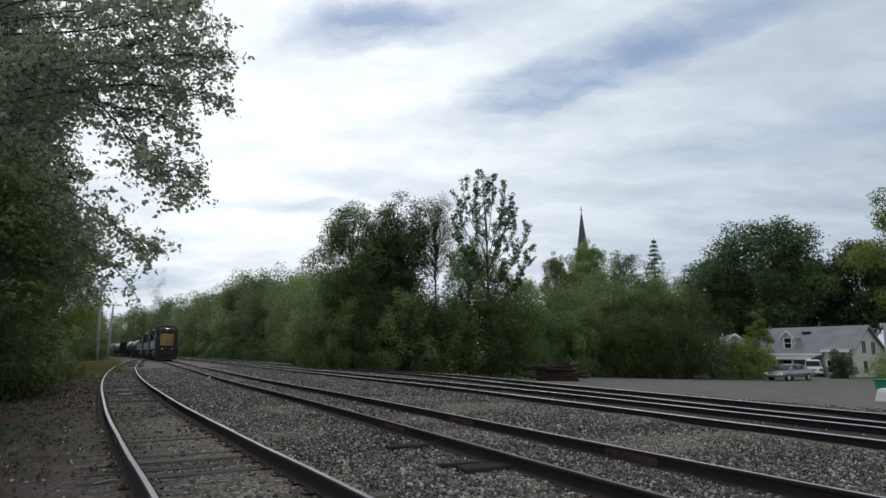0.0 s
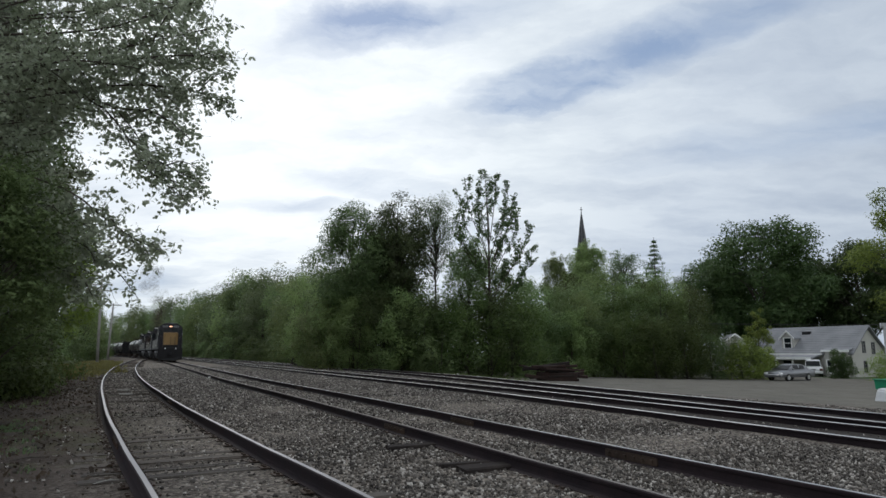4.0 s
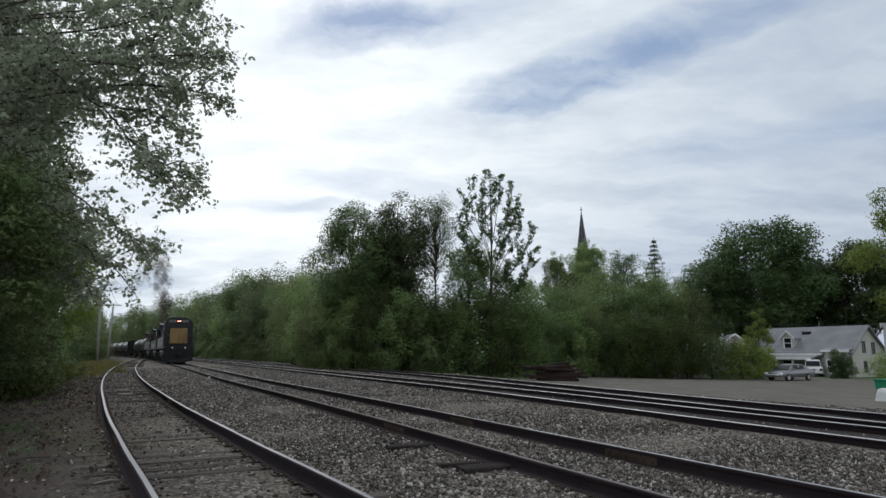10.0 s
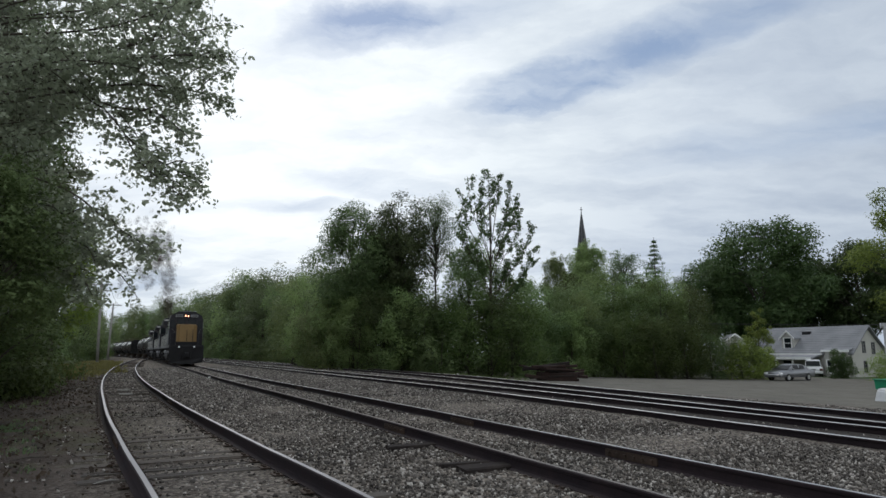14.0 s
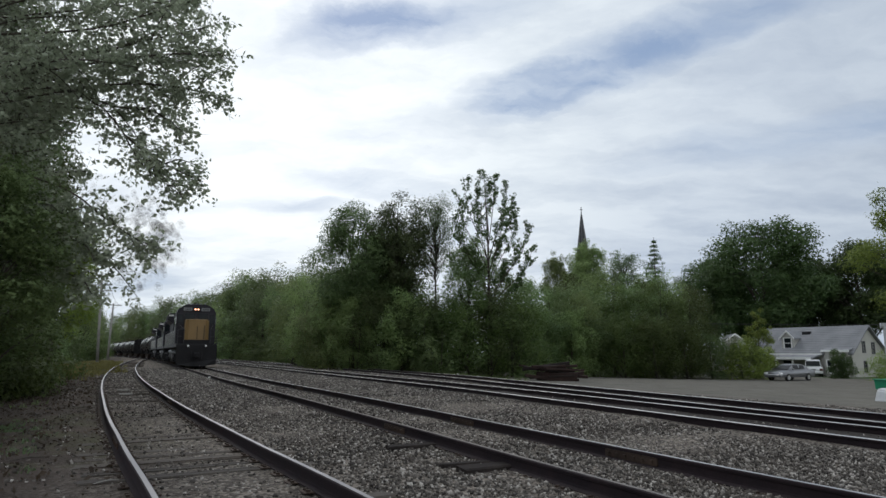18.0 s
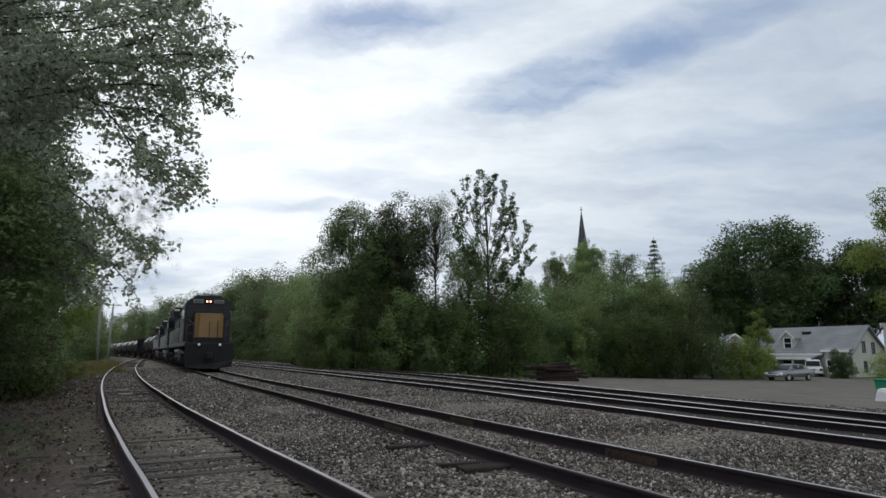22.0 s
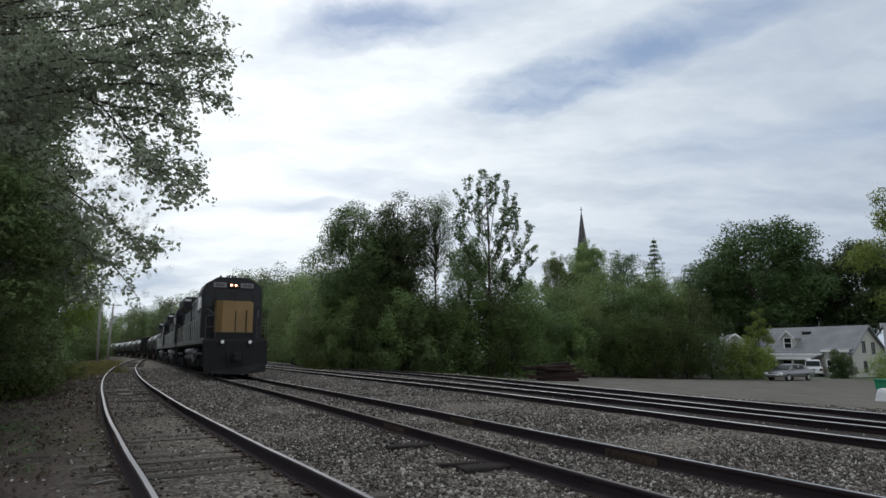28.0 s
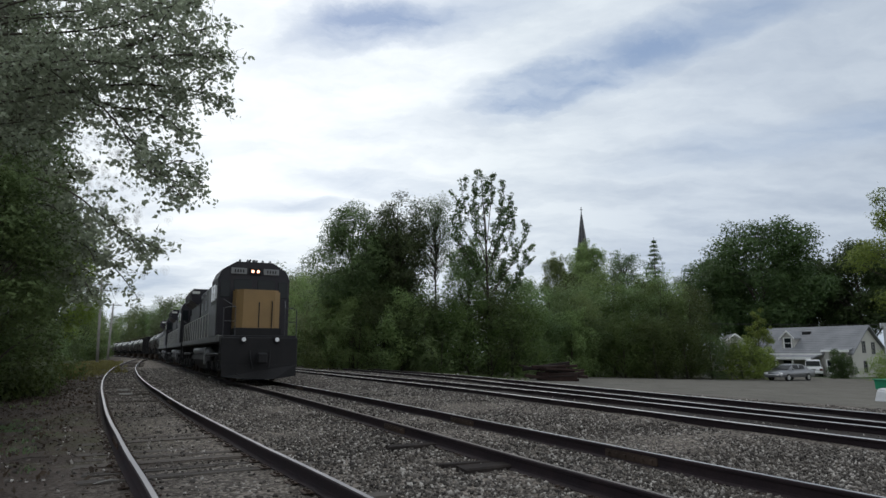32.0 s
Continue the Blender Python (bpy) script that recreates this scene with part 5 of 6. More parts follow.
def build_tank_car():
    root = empty("tank_car", "dirty dark tank car, sky sheen painted pale on its upper shell, black underframe", "tank car", "tank cars of the train")
    bm = bmnew()
    ps = [(-7.6, 0.55), (-7.45, 0.95), (-7.1, 1.3), (-6.6, 1.46), (6.6, 1.46), (7.1, 1.3), (7.45, 0.95), (7.6, 0.55)]
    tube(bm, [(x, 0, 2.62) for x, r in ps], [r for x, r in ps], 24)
    part("tank", bm, M["tank_shell"], root, "", True)
    for x in (-5.2, 5.2):
        bm = bmnew()
        box(bm, x - 0.7, x + 0.7, -1.3, 1.3, 1.02, 1.9, 0, 0.05)
        part("saddle", bm, M["black"], root)
    for x in (-5.2, -2.6, 0.0, 2.6, 5.2):
        bm = bmnew()
        tube(bm, [(x - 0.2, 0, 2.62), (x + 0.2, 0, 2.62)], 1.50, 24)
        part("tank_band", bm, M["black"], root, "dark band round the shell")
    # raised pale panels paint the sky's reflection onto the dark glossy shell
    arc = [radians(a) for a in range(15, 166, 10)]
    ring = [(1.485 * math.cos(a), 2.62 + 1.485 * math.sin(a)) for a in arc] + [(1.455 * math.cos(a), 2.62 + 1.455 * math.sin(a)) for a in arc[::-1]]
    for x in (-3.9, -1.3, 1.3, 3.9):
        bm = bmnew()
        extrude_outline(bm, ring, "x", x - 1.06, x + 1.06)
        part("top_panel", bm, M["tank_sheen"], root, "pale upper shell panel with the sky's sheen in its colour", True)
    bm = bmnew()
    tube(bm, [(0, 0, 3.95), (0, 0, 4.35)], 0.42, 12)
    box(bm, -1.1, 1.1, -0.8, 0.8, 3.98, 4.04)
    dome = part("manway", bm, M["black"], root)
    bm = bmnew()
    for x in (-1.05, 1.05):
        for y in (-0.78, 0.78):
            tube(bm, [(x, y, 4.0), (x, y, 4.75)], 0.025, 5)
    for z in (4.4, 4.75):
        tube(bm, [(-1.05, -0.78, z), (1.05, -0.78, z), (1.05, 0.78, z), (-1.05, 0.78, z), (-1.05, -0.78, z)], 0.02, 5)
    part("platform_rail", bm, M["steel"], root)
    bm = bmnew()
    box(bm, -8.3, 8.3, -0.25, 0.25, 0.85, 1.1)
    for x in (-8.2, 7.0):
        box(bm, x, x + 1.2, -1.35, 1.35, 1.05, 1.14)
    part("underframe", bm, M["black"], root)
    for side in (-1, 1):
        bm = bmnew()
        for x in (-0.25, 0.25):
            tube(bm, [(x, side * 1.5, 1.0), (x, side * 1.52, 2.6), (x, side * 1.1, 3.75), (x, side * 0.8, 4.0)], 0.025, 5)
        for k in range(7):
            tube(bm, [(-0.25, side * 1.51, 1.15 + 0.24 * k), (0.25, side * 1.51, 1.15 + 0.24 * k)], 0.018, 4)
        part("ladder", bm, M["steel"], root)
    for x0 in (-6.6, 6.6):
        bm = bmnew()
        for side in (-1, 1):
            extrude_outline(bm, [(x0 - 1.2, 0.35), (x0 - 1.2, 0.6), (x0 - 0.5, 0.85), (x0 + 0.5, 0.85), (x0 + 1.2, 0.6), (x0 + 1.2, 0.35), (x0 + 0.4, 0.3), (x0 - 0.4, 0.3)], "y", side * 1.0 - 0.08, side * 1.0 + 0.08)
        box(bm, x0 - 0.25, x0 + 0.25, -1.0, 1.0, 0.5, 0.85)
        part("truck_frame", bm, M["steel"], root)
        for ax in (-0.9, 0.9):
            wheelset(root, x0 + ax, 0.42)
    return root


def build_gondola():
    root = empty("gondola_car", "grimy black gondola car coupled between tank cars", "freight car")
    bm = bmnew()
    box(bm, -7.6, 7.6, -1.45, 1.45, 1.05, 1.2)
    part("floor", bm, M["black"], root)
    for side in (-1, 1):
        bm = bmnew()
        box(bm, -7.6, 7.6, side * 1.45 - 0.04, side * 1.45 + 0.04, 1.05, 3.9, 0, 0.01)
        part("side_wall", bm, M["black"], root)
        for k in range(13):
            bm = bmnew()
            x = -7.5 + 1.25 * k
            box(bm, x - 0.06, x + 0.06, side * 1.53 - 0.05, side * 1.53 + 0.05, 1.05, 3.85)
            part("side_post", bm, M["black"], root)
        bm = bmnew()
        box(bm, side * 7.6 - 0.04, side * 7.6 + 0.04, -1.45, 1.45, 1.05, 3.9)
        part("end_wall", bm, M["black"], root)
    bm = bmnew()
    box(bm, -8.3, 8.3, -0.25, 0.25, 0.8, 1.05)
    part("centre_sill", bm, M["black"], root)
    for x0 in (-6.2, 6.2):
        bm = bmnew()
        for side in (-1, 1):
            extrude_outline(bm, [(x0 - 1.2, 0.35), (x0 - 1.2, 0.6), (x0 - 0.5, 0.85), (x0 + 0.5, 0.85), (x0 + 1.2, 0.6), (x0 + 1.2, 0.35), (x0 + 0.4, 0.3), (x0 - 0.4, 0.3)], "y", side * 1.0 - 0.08, side * 1.0 + 0.08)
        box(bm, x0 - 0.25, x0 + 0.25, -1.0, 1.0, 0.5, 0.85)
        part("truck_frame", bm, M["steel"], root)
        for ax in (-0.9, 0.9):
            wheelset(root, x0 + ax, 0.42)
    return root


LOCOS = [build_loco("dark blue freight locomotive with yellow nose and lit headlights")]
LOCOS.append(copy_thing(LOCOS[0], Matrix()))
LOCOS.append(copy_thing(LOCOS[0], Matrix()))
for ob, word in ((LOCOS[1], "second"), (LOCOS[2], "third")):
    tagged(ob, "dark blue freight locomotive coupled %s in the train" % word)
    # trailing units show no lit lamps
    for c in ob.children_recursive:
        if c.name.startswith("headlight") and "housing" not in c.name:
            c.data = c.data.copy()
            c.data.materials[0] = M["ditch"]
            c["label"] = "unlit headlight lens"
        if c.name.startswith("short_hood"):
            c.data = c.data.copy()
            c.data.materials[0] = M["navy"]
            c["label"] = "dark blue nose"
for ob in LOCOS:
    ob.scale = (1.06, 1.0, 1.06)
TANKS = [build_tank_car()]
for i in range(8):
    TANKS.append(build_gondola() if i == 1 else copy_thing(TANKS[0], Matrix()))

# seconds and the place of the leading cab's front along the track
RUN = [(0, 100.6), (3, 95.0), (6, 87.5), (8, 82.0), (10, 76.4), (12, 70.7), (14, 65.1), (17, 57.4), (19, 52.4), (21, 48.1), (23, 43.8), (25, 39.6), (28, 34.2), (30, 30.9), (32, 27.9)]


def car_pose(s, half):
    """A vehicle whose trucks stand half a truck spacing before and behind s."""
    a, b = on_track("train", s - half), on_track("train", s + half)
    m = (a + b) / 2
    ang = math.atan2(a.y - b.y, a.x - b.x)
    return Matrix.Translation((m.x, m.y, RAIL_TOP)) @ Matrix.Rotation(ang, 4, "Z")


# ---- smoke from the stack: puffs that rise, spread and drift behind the near tree ----
def puff_mesh(seed, mat="smoke"):
    """A soft puff: lumpy shells one inside the other."""
    bm = bmnew()
    for shell, size in enumerate((1.0, 0.55)):
        got = bmesh.ops.create_icosphere(bm, subdivisions=2, radius=1.0)
        for v in got["verts"]:
            k = 1 + 0.42 * noise.noise(v.co * 1.4 + Vector((seed * 3.1, shell * 0.4, 0))) + 0.18 * noise.noise(v.co * 3.5 + Vector((shell * 0.3, seed * 2.7, 0)))
            v.co *= k * size
    return finish("puff", bm, M[mat], True)


SMOKE = empty("exhaust_smoke", "dark grey diesel exhaust smoke rising and drifting", "smoke")
PUFF_MESHES = [puff_mesh(i) for i in range(5)]
THIN_MESHES = [puff_mesh(i, "smoke_thin") for i in range(5)]
PUFFS = []
prng = random.Random(9)
for t0 in [-3.6 + 0.4 * i for i in range(16)] + [2.8 + 0.25 * i for i in range(48)]:
    thick = 2.6 < t0 < 13.8
    for j in range(3):
        ob = new("puff", (PUFF_MESHES if thick and j == 0 else THIN_MESHES)[prng.randrange(5)])
        ob.parent = SMOKE
        k = prng.uniform(0.55, 0.85)
        ob.scale = (k, k, k * 1.1)
        PUFFS.append((ob, t0 + prng.uniform(0, 0.3), prng.random(), prng.random(), prng.random()))

# finer puffs that make the narrow column over the stack
for t0 in [2.9 + 0.16 * i for i in range(70)]:
    for j in range(2):
        ob = new("puff", PUFF_MESHES[prng.randrange(5)])
        ob.parent = SMOKE
        k = prng.uniform(0.32, 0.6)
        ob.scale = (k, k, k * 1.3)
        PUFFS.append((ob, t0 + prng.uniform(0, 0.15), 0.5 + (prng.random() - 0.5) * 0.6, prng.random(), prng.random()))

# ---- beside the tracks ----


def utility_pole(x, y, h, lean, arms, label):
    root = empty("utility_pole", label, "utility pole", "poles beside the line")
    bm = bmnew()
    tube(bm, [(0, 0, -0.5), (0, 0, h * 0.5), (0, 0, h)], [0.17, 0.14, 0.11], 9)
    part("pole", bm, M["pole_wood"], root, "", True)
    for z in arms:
        bm = bmnew()
        box(bm, -1.2, 1.2, -0.05, 0.05, z - 0.06, z + 0.06, 0, 0.01)
        for s in (-1, 1):
            tube(bm, [(s * 0.7, 0.03, z - 0.05), (0.0, 0.03, z - 0.65)], 0.02, 4)
        arm = part("crossarm", bm, M["pole_wood"], root)
        for k in (-1.1, -0.65, 0.65, 1.1):
            bm = bmnew()
            tube(bm, [(k, 0, z + 0.06), (k, 0, z + 0.14), (k, 0, z + 0.2)], [0.02, 0.05, 0.03], 6)
            part("insulator", bm, M["ditch"], arm)
    root.matrix_basis = Matrix.Translation((x, y, ground_z(x, y))) @ Matrix.Rotation(radians(lean), 4, "Y") @ Matrix.Rotation(0.2, 4, "Z")
    return root


utility_pole(-39.6, 75.5, 9.7, -1.4, (9.1, 8.4), "tall weathered utility pole with two crossarms")
utility_pole(-49.9, 98.0, 8.6, 1.6, (8.35,), "leaning weathered utility pole with one crossarm")


def wire(a, b, sag, label="sagging overhead wire between the poles"):
    bm = bmnew()
    a, b = Vector(a), Vector(b)
    pts = [a.lerp(b, t) - Vector((0, 0, sag * 4 * t * (1 - t))) for t in (k / 12 for k in range(13))]
    tube(bm, pts, 0.016, 4)
    ob = new("overhead_wire", finish("overhead_wire", bm, M["wire"]))
    tagged(ob, label, "wire", "overhead wires")


for dx in (-1.0, 1.0):
    wire((-39.82 + dx, 75.5, 9.1), (-49.66 + dx, 98.0, 8.4), 0.6)

# house beyond the lot: gable end at the origin, ridge along +y


def gable_prism(bm, w, eave, ridge, y0, y1, over=0.0):
    extrude_outline(bm, [(-w, -0.4), (-w, eave), (0, ridge), (w, eave), (w, -0.4)], "y", y0, y1)


def window_on(parent, mat4, w, h, paint="trim", label="white sash window"):
    """A sash window in the local x-z plane, facing -y."""
    bm = bmnew()
    t = 0.09
    box(bm, -w / 2 - t, w / 2 + t, -0.05, 0.02, h, h + t)
    box(bm, -w / 2 - t, w / 2 + t, -0.08, 0.02, -t, 0)
    box(bm, -w / 2 - t, -w / 2, -0.05, 0.02, 0, h)
    box(bm, w / 2, w / 2 + t, -0.05, 0.02, 0, h)
    box(bm, -w / 2, w / 2, -0.035, 0.0, h / 2 - 0.03, h / 2 + 0.03)
    win = part("window", bm, M[paint], parent, label)
    win.matrix_basis = mat4
    for z0, z1 in ((0, h / 2 - 0.03), (h / 2 + 0.03, h)):
        bm = bmnew()
        box(bm, -w / 2, w / 2, -0.012, 0.005, z0, z1)
        part("pane", bm, M["glass"], win)
    return win


def build_house():
    root = empty("house", "white clapboard cape house with grey shingle roof and dormer", "house")
    hw, eave, ridge, ln = 3.15, 3.1, 5.75, 11.0
    bm = bmnew()
    gable_prism(bm, hw, eave, ridge - 0.12, 0.0, ln)
    wall = part("wall", bm, M["siding"], root)
    # clapboards on the gable end and the front
    bm = bmnew()
    z = 0.0
    while z < ridge - 0.5:
        w = hw if z < eave else hw * (ridge - 0.3 - z) / (ridge - 0.3 - eave)
        box(bm, -w, w, -0.018, 0.0, z, z + 0.012)
        if z < eave - 0.1:
            box(bm, -hw - 0.018, -hw, 0.0, ln, z, z + 0.012)
        z += 0.16
    part("clapboard", bm, M["siding"], wall)
    for side in (-1, 1):
        bm = bmnew()
        t = 0.14
        a, b = (side * (hw + 0.35), eave - 0.32), (0, ridge)
        pts = [a, b, (0, ridge + t), (a[0], a[1] + t)]
        extrude_outline(bm, pts, "y", -0.3, ln + 0.3)
        roof = part("roof", bm, M["shingle"], root)
        bm = bmnew()
        n = 15
        for k in range(n):
            f = (k + 0.5) / n
            x, zz = a[0] * (1 - f), a[1] + t + (b[1] - a[1]) * f
            box(bm, x - 0.02, x + 0.02, -0.3, ln + 0.3, zz - 0.01, zz + 0.014)
        part("shingle_course", bm, M["shingle"], roof)
        bm = bmnew()
        box(bm, a[0] - 0.12, a[0] + 0.12, 2.9 if side < 0 else -0.3, ln + 0.3, a[1] - 0.06, a[1] + 0.12)
        part("fascia", bm, M["trim"], root, "white fascia board")
        bm = bmnew()
        extrude_outline(bm, [(a[0], a[1]), (0, ridge), (0, ridge + 0.16), (a[0], a[1] + 0.16)], "y", -0.34, -0.3)
        part("bargeboard", bm, M["shingle"], root)
    for x, zz in ((-0.85, 3.05), (1.0, 2.95), (-0.8, 1.0)):
        window_on(root, pose(x, -0.0, zz), 0.46, 1.05, "slate", "dark-framed sash window")
    # front side faces -x; a bay with its own flat eave stands out beside the porch
    bm = bmnew()
    box(bm, -hw - 0.45, -hw, 0.25, 2.6, -0.4, 3.12)
    bay = part("bay", bm, M["siding"], root, "clapboard bay under a white eave")
    bm = bmnew()
    extrude_outline(bm, [(-hw - 0.6, 3.12), (-hw - 0.6, 3.24), (-hw + 0.5, 3.55), (-hw + 0.5, 3.4)], "y", 0.0, 2.8)
    part("bay_roof", bm, M["shingle"], bay)
    bm = bmnew()
    box(bm, -hw - 0.68, -hw - 0.6, -0.05, 2.85, 3.06, 3.28)
    part("bay_fascia", bm, M["trim"], bay, "white fascia board")
    for y in (0.85, 2.0):
        window_on(root, pose(-hw - 0.45, y, 0.9, 0, 0, -90), 0.7, 1.3)
    window_on(root, pose(-hw, 4.6, 0.75, 0, 0, -90), 0.8, 1.3)
    window_on(root, pose(-hw, 8.6, 0.75, 0, 0, -90), 0.8, 1.3)
    # dormer
    bm = bmnew()
    extrude_outline(bm, [(6.4, 3.2), (6.4, 4.65), (7.1, 5.3), (7.8, 4.65), (7.8, 3.2)], "x", -2.75, -0.6)
    dorm = part("dormer", bm, M["siding"], root)
    for side in (-1, 1):
        bm = bmnew()
        extrude_outline(bm, [(7.1, 5.3), (7.1 + side * 0.88, 4.5), (7.1 + side * 0.88, 4.62), (7.1, 5.44)], "x", -2.95, -0.5)
        part("dormer_roof", bm, M["shingle"], dorm)
        bm = bmnew()
        extrude_outline(bm, [(7.1, 5.27), (7.1 + side * 0.9, 4.46), (7.1 + side * 0.9, 4.64), (7.1, 5.47)], "x", -3.0, -2.95)
        part("dormer_trim", bm, M["trim"], dorm)
    window_on(root, pose(-2.75, 7.1, 3.5, 0, 0, -90), 0.8, 1.1)
    # porch along the front
    bm = bmnew()
    extrude_outline(bm, [(-hw - 2.0, 2.3), (-hw - 2.0, 2.46), (-hw, 2.85), (-hw, 2.7)], "y", 3.2, 9.4)
    porch = part("porch_roof", bm, M["shingle"], root, "grey porch roof")
    bm = bmnew()
    box(bm, -hw - 2.06, -hw - 2.0, 3.2, 9.4, 2.26, 2.48)
    part("porch_fascia", bm, M["trim"], root, "white porch fascia")
    for y in (3.4, 5.3, 7.2, 9.2):
        bm = bmnew()
        box(bm, -hw - 1.92, -hw - 1.78, y - 0.07, y + 0.07, -0.3, 2.32)
        part("porch_post", bm, M["trim"], root)
    bm = bmnew()
    box(bm, -hw - 2.0, -hw, 3.2, 9.4, -0.3, 0.12)
    part("porch_floor", bm, M["concrete"], root)
    bm = bmnew()
    box(bm, -hw - 0.05, -hw, 6.6, 7.5, 0.12, 2.1, 0, 0.01)
    part("front_door", bm, M["glass"], root, "dark front door")
    bm = bmnew()
    box(bm, -1.05, -0.7, 5.5, 6.4, 4.95, 5.34)
    part("roof_vent", bm, M["black"], root)
    root.matrix_basis = Matrix.Translation((45.0, 69.6, -1.7)) @ Matrix.Rotation(radians(30), 4, "Z")
    return root


build_house()


def small_house():
    root = empty("house", "small white gabled house mostly hidden by shrubs", "house")
    bm = bmnew()
    gable_prism(bm, 2.4, 3.2, 4.9, 0, 7)
    part("wall", bm, M["siding"], root)
    for side in (-1, 1):
        bm = bmnew()
        extrude_outline(bm, [(side * 2.7, 2.98), (0, 4.92), (0, 5.05), (side * 2.7, 3.12)], "y", -0.25, 7.2)
        part("roof", bm, M["shingle"], root)
        bm = bmnew()
        extrude_outline(bm, [(side * 2.7, 2.9), (0, 4.86), (0, 5.1), (side * 2.7, 3.15)], "y", -0.3, -0.25)
        part("bargeboard", bm, M["trim"], root)
    window_on(root, pose(0, 0, 2.2), 0.7, 1.1)
    root.matrix_basis = Matrix.Translation((at_depth(512, 88), 88, -1.25)) @ Matrix.Rotation(radians(-15), 4, "Z")


small_house()

# cars


def build_car(name, label, paint, boxy=False):
    """A car, forward along +x; origin on the ground below its middle."""
    root = empty(name, label, "car")
    bm = bmnew()
    if boxy:
        low = [(-2.1, 0.3), (-2.2, 0.6), (-2.15, 1.0), (1.0, 1.05), (2.1, 0.92), (2.2, 0.6), (2.15, 0.3)]
        top = [(-2.1, 1.0), (-1.95, 1.68), (-1.7, 1.76), (0.3, 1.76), (0.55, 1.70), (1.15, 1.05)]
    else:
        low = [(-2.2, 0.32), (-2.28, 0.6), (-2.22, 0.92), (-1.4, 0.98), (1.05, 0.93), (2.0, 0.80), (2.25, 0.62), (2.24, 0.32)]
        top = [(-1.75, 0.95), (-1.0, 1.38), (-0.5, 1.45), (0.2, 1.43), (0.5, 1.36), (1.25, 0.93)]
    extrude_outline(bm, low, "y", -0.86, 0.86)
    bmesh.ops.bevel(bm, geom=list(bm.edges), offset=0.06, segments=2, affect="EDGES")
    part("body", bm, paint, root, "", True)
    bm = bmnew()
    extrude_outline(bm, top, "y", -0.76, 0.76)
    for v in bm.verts:
        if v.co.z > 1.2:
            v.co.y *= 0.84
    bmesh.ops.bevel(bm, geom=list(bm.edges), offset=0.05, segments=2, affect="EDGES")
    roof = part("cabin", bm, paint, root)
    zt = top[2][1]
    for side in (-1, 1):
        for x0, x1 in ((-0.98, -0.28), (-0.2, 0.62)) if not boxy else ((-1.8, -0.6), (-0.5, 0.4)):
            bm = bmnew()
            y0, y1 = side * 0.775, side * 0.665
            o = 0.016 * side
            vs = [bm.verts.new(p) for p in ((x0, y0 + o, 1.02), (x1, y0 + o, 1.02), (x1 - 0.12, y1 + o, zt - 0.1), (x0 + 0.1, y1 + o, zt - 0.1))]
            bm.faces.new(vs)
            geo = bmesh.ops.extrude_face_region(bm, geom=list(bm.faces))
            bmesh.ops.translate(bm, vec=(0, -0.02 * side, 0), verts=[g for g in geo["geom"] if isinstance(g, bmesh.types.BMVert)])
            part("side_window", bm, M["glass"], roof)
    for x0, z0, x1, z1 in ((top[0][0], top[0][1], top[1][0], top[1][1]), (top[-1][0], top[-1][1], top[-2][0], top[-2][1])):
        bm = bmnew()
        k = 0.02 if x0 > 0 else -0.02
        pts = []
        for t, w in ((0.12, 0.68), (0.9, 0.60)):
            for s in (-1, 1):
                pts.append(bm.verts.new((x0 + (x1 - x0) * t + k, s * w, z0 + (z1 - z0) * t + 0.02)))
        bm.faces.new((pts[0], pts[1], pts[3], pts[2]))
        geo = bmesh.ops.extrude_face_region(bm, geom=list(bm.faces))
        bmesh.ops.translate(bm, vec=(-k, 0, -0.01), verts=[g for g in geo["geom"] if isinstance(g, bmesh.types.BMVert)])
        part("windscreen", bm, M["glass"], roof)
    for x in (-1.35, 1.4):
        for side in (-1, 1):
            bm = bmnew()
            tube(bm, [(x, side * 0.68, 0.32), (x, side * 0.70, 0.32), (x, side * 0.87, 0.32), (x, side * 0.885, 0.32)], [0.28, 0.32, 0.32, 0.28], 18)
            wheel = part("wheel", bm, M["tyre"], root)
            bm = bmnew()
            tube(bm, [(x, side * 0.86, 0.32), (x, side * 0.895, 0.32)], 0.2, 12)
            part("rim", bm, M["chrome"], wheel)
    for side in (-1, 1):
        y0, y1 = sorted((side * 0.55, side * 0.84))
        bm = bmnew()
        box(bm, -2.30, -2.2, y0, y1, 0.66, 0.86, 0, 0.02)
        part("tail_light", bm, M["red_lens"], root)
        bm = bmnew()
        box(bm, 2.12, 2.26, y0, y1, 0.58, 0.72, 0, 0.02)
        part("headlamp", bm, M["ditch"], root)
        bm = bmnew()
        y0, y1 = sorted((side * 0.84, side * 1.0))
        box(bm, 0.75, 0.9, y0, y1, 0.95, 1.08, 0, 0.02)
        part("side_mirror", bm, paint, root)
    for x0, x1 in ((-2.33, -2.2), (2.2, 2.3)):
        bm = bmnew()
        box(bm, x0, x1, -0.82, 0.82, 0.34, 0.56, 0, 0.04)
        part("bumper", bm, paint, root)
    bm = bmnew()
    box(bm, -2.32, -2.29, -0.2, 0.2, 0.68, 0.8)
    part("plate", bm, M["board"], root)
    return root


car = build_car("sedan", "silver sedan parked on the gravel lot", M["silver"])
car.matrix_basis = Matrix.Translation((30.4, 58.0, ground_z(30.4, 58.0))) @ Matrix.Rotation(radians(208), 4, "Z")
van = build_car("hatchback", "white hatchback parked in front of the house porch", M["car_white"], True)
van.matrix_basis = Matrix.Translation((at_depth(644, 71), 71, ground_z(at_depth(644, 71), 71))) @ Matrix.Rotation(radians(62), 4, "Z")

# church spire


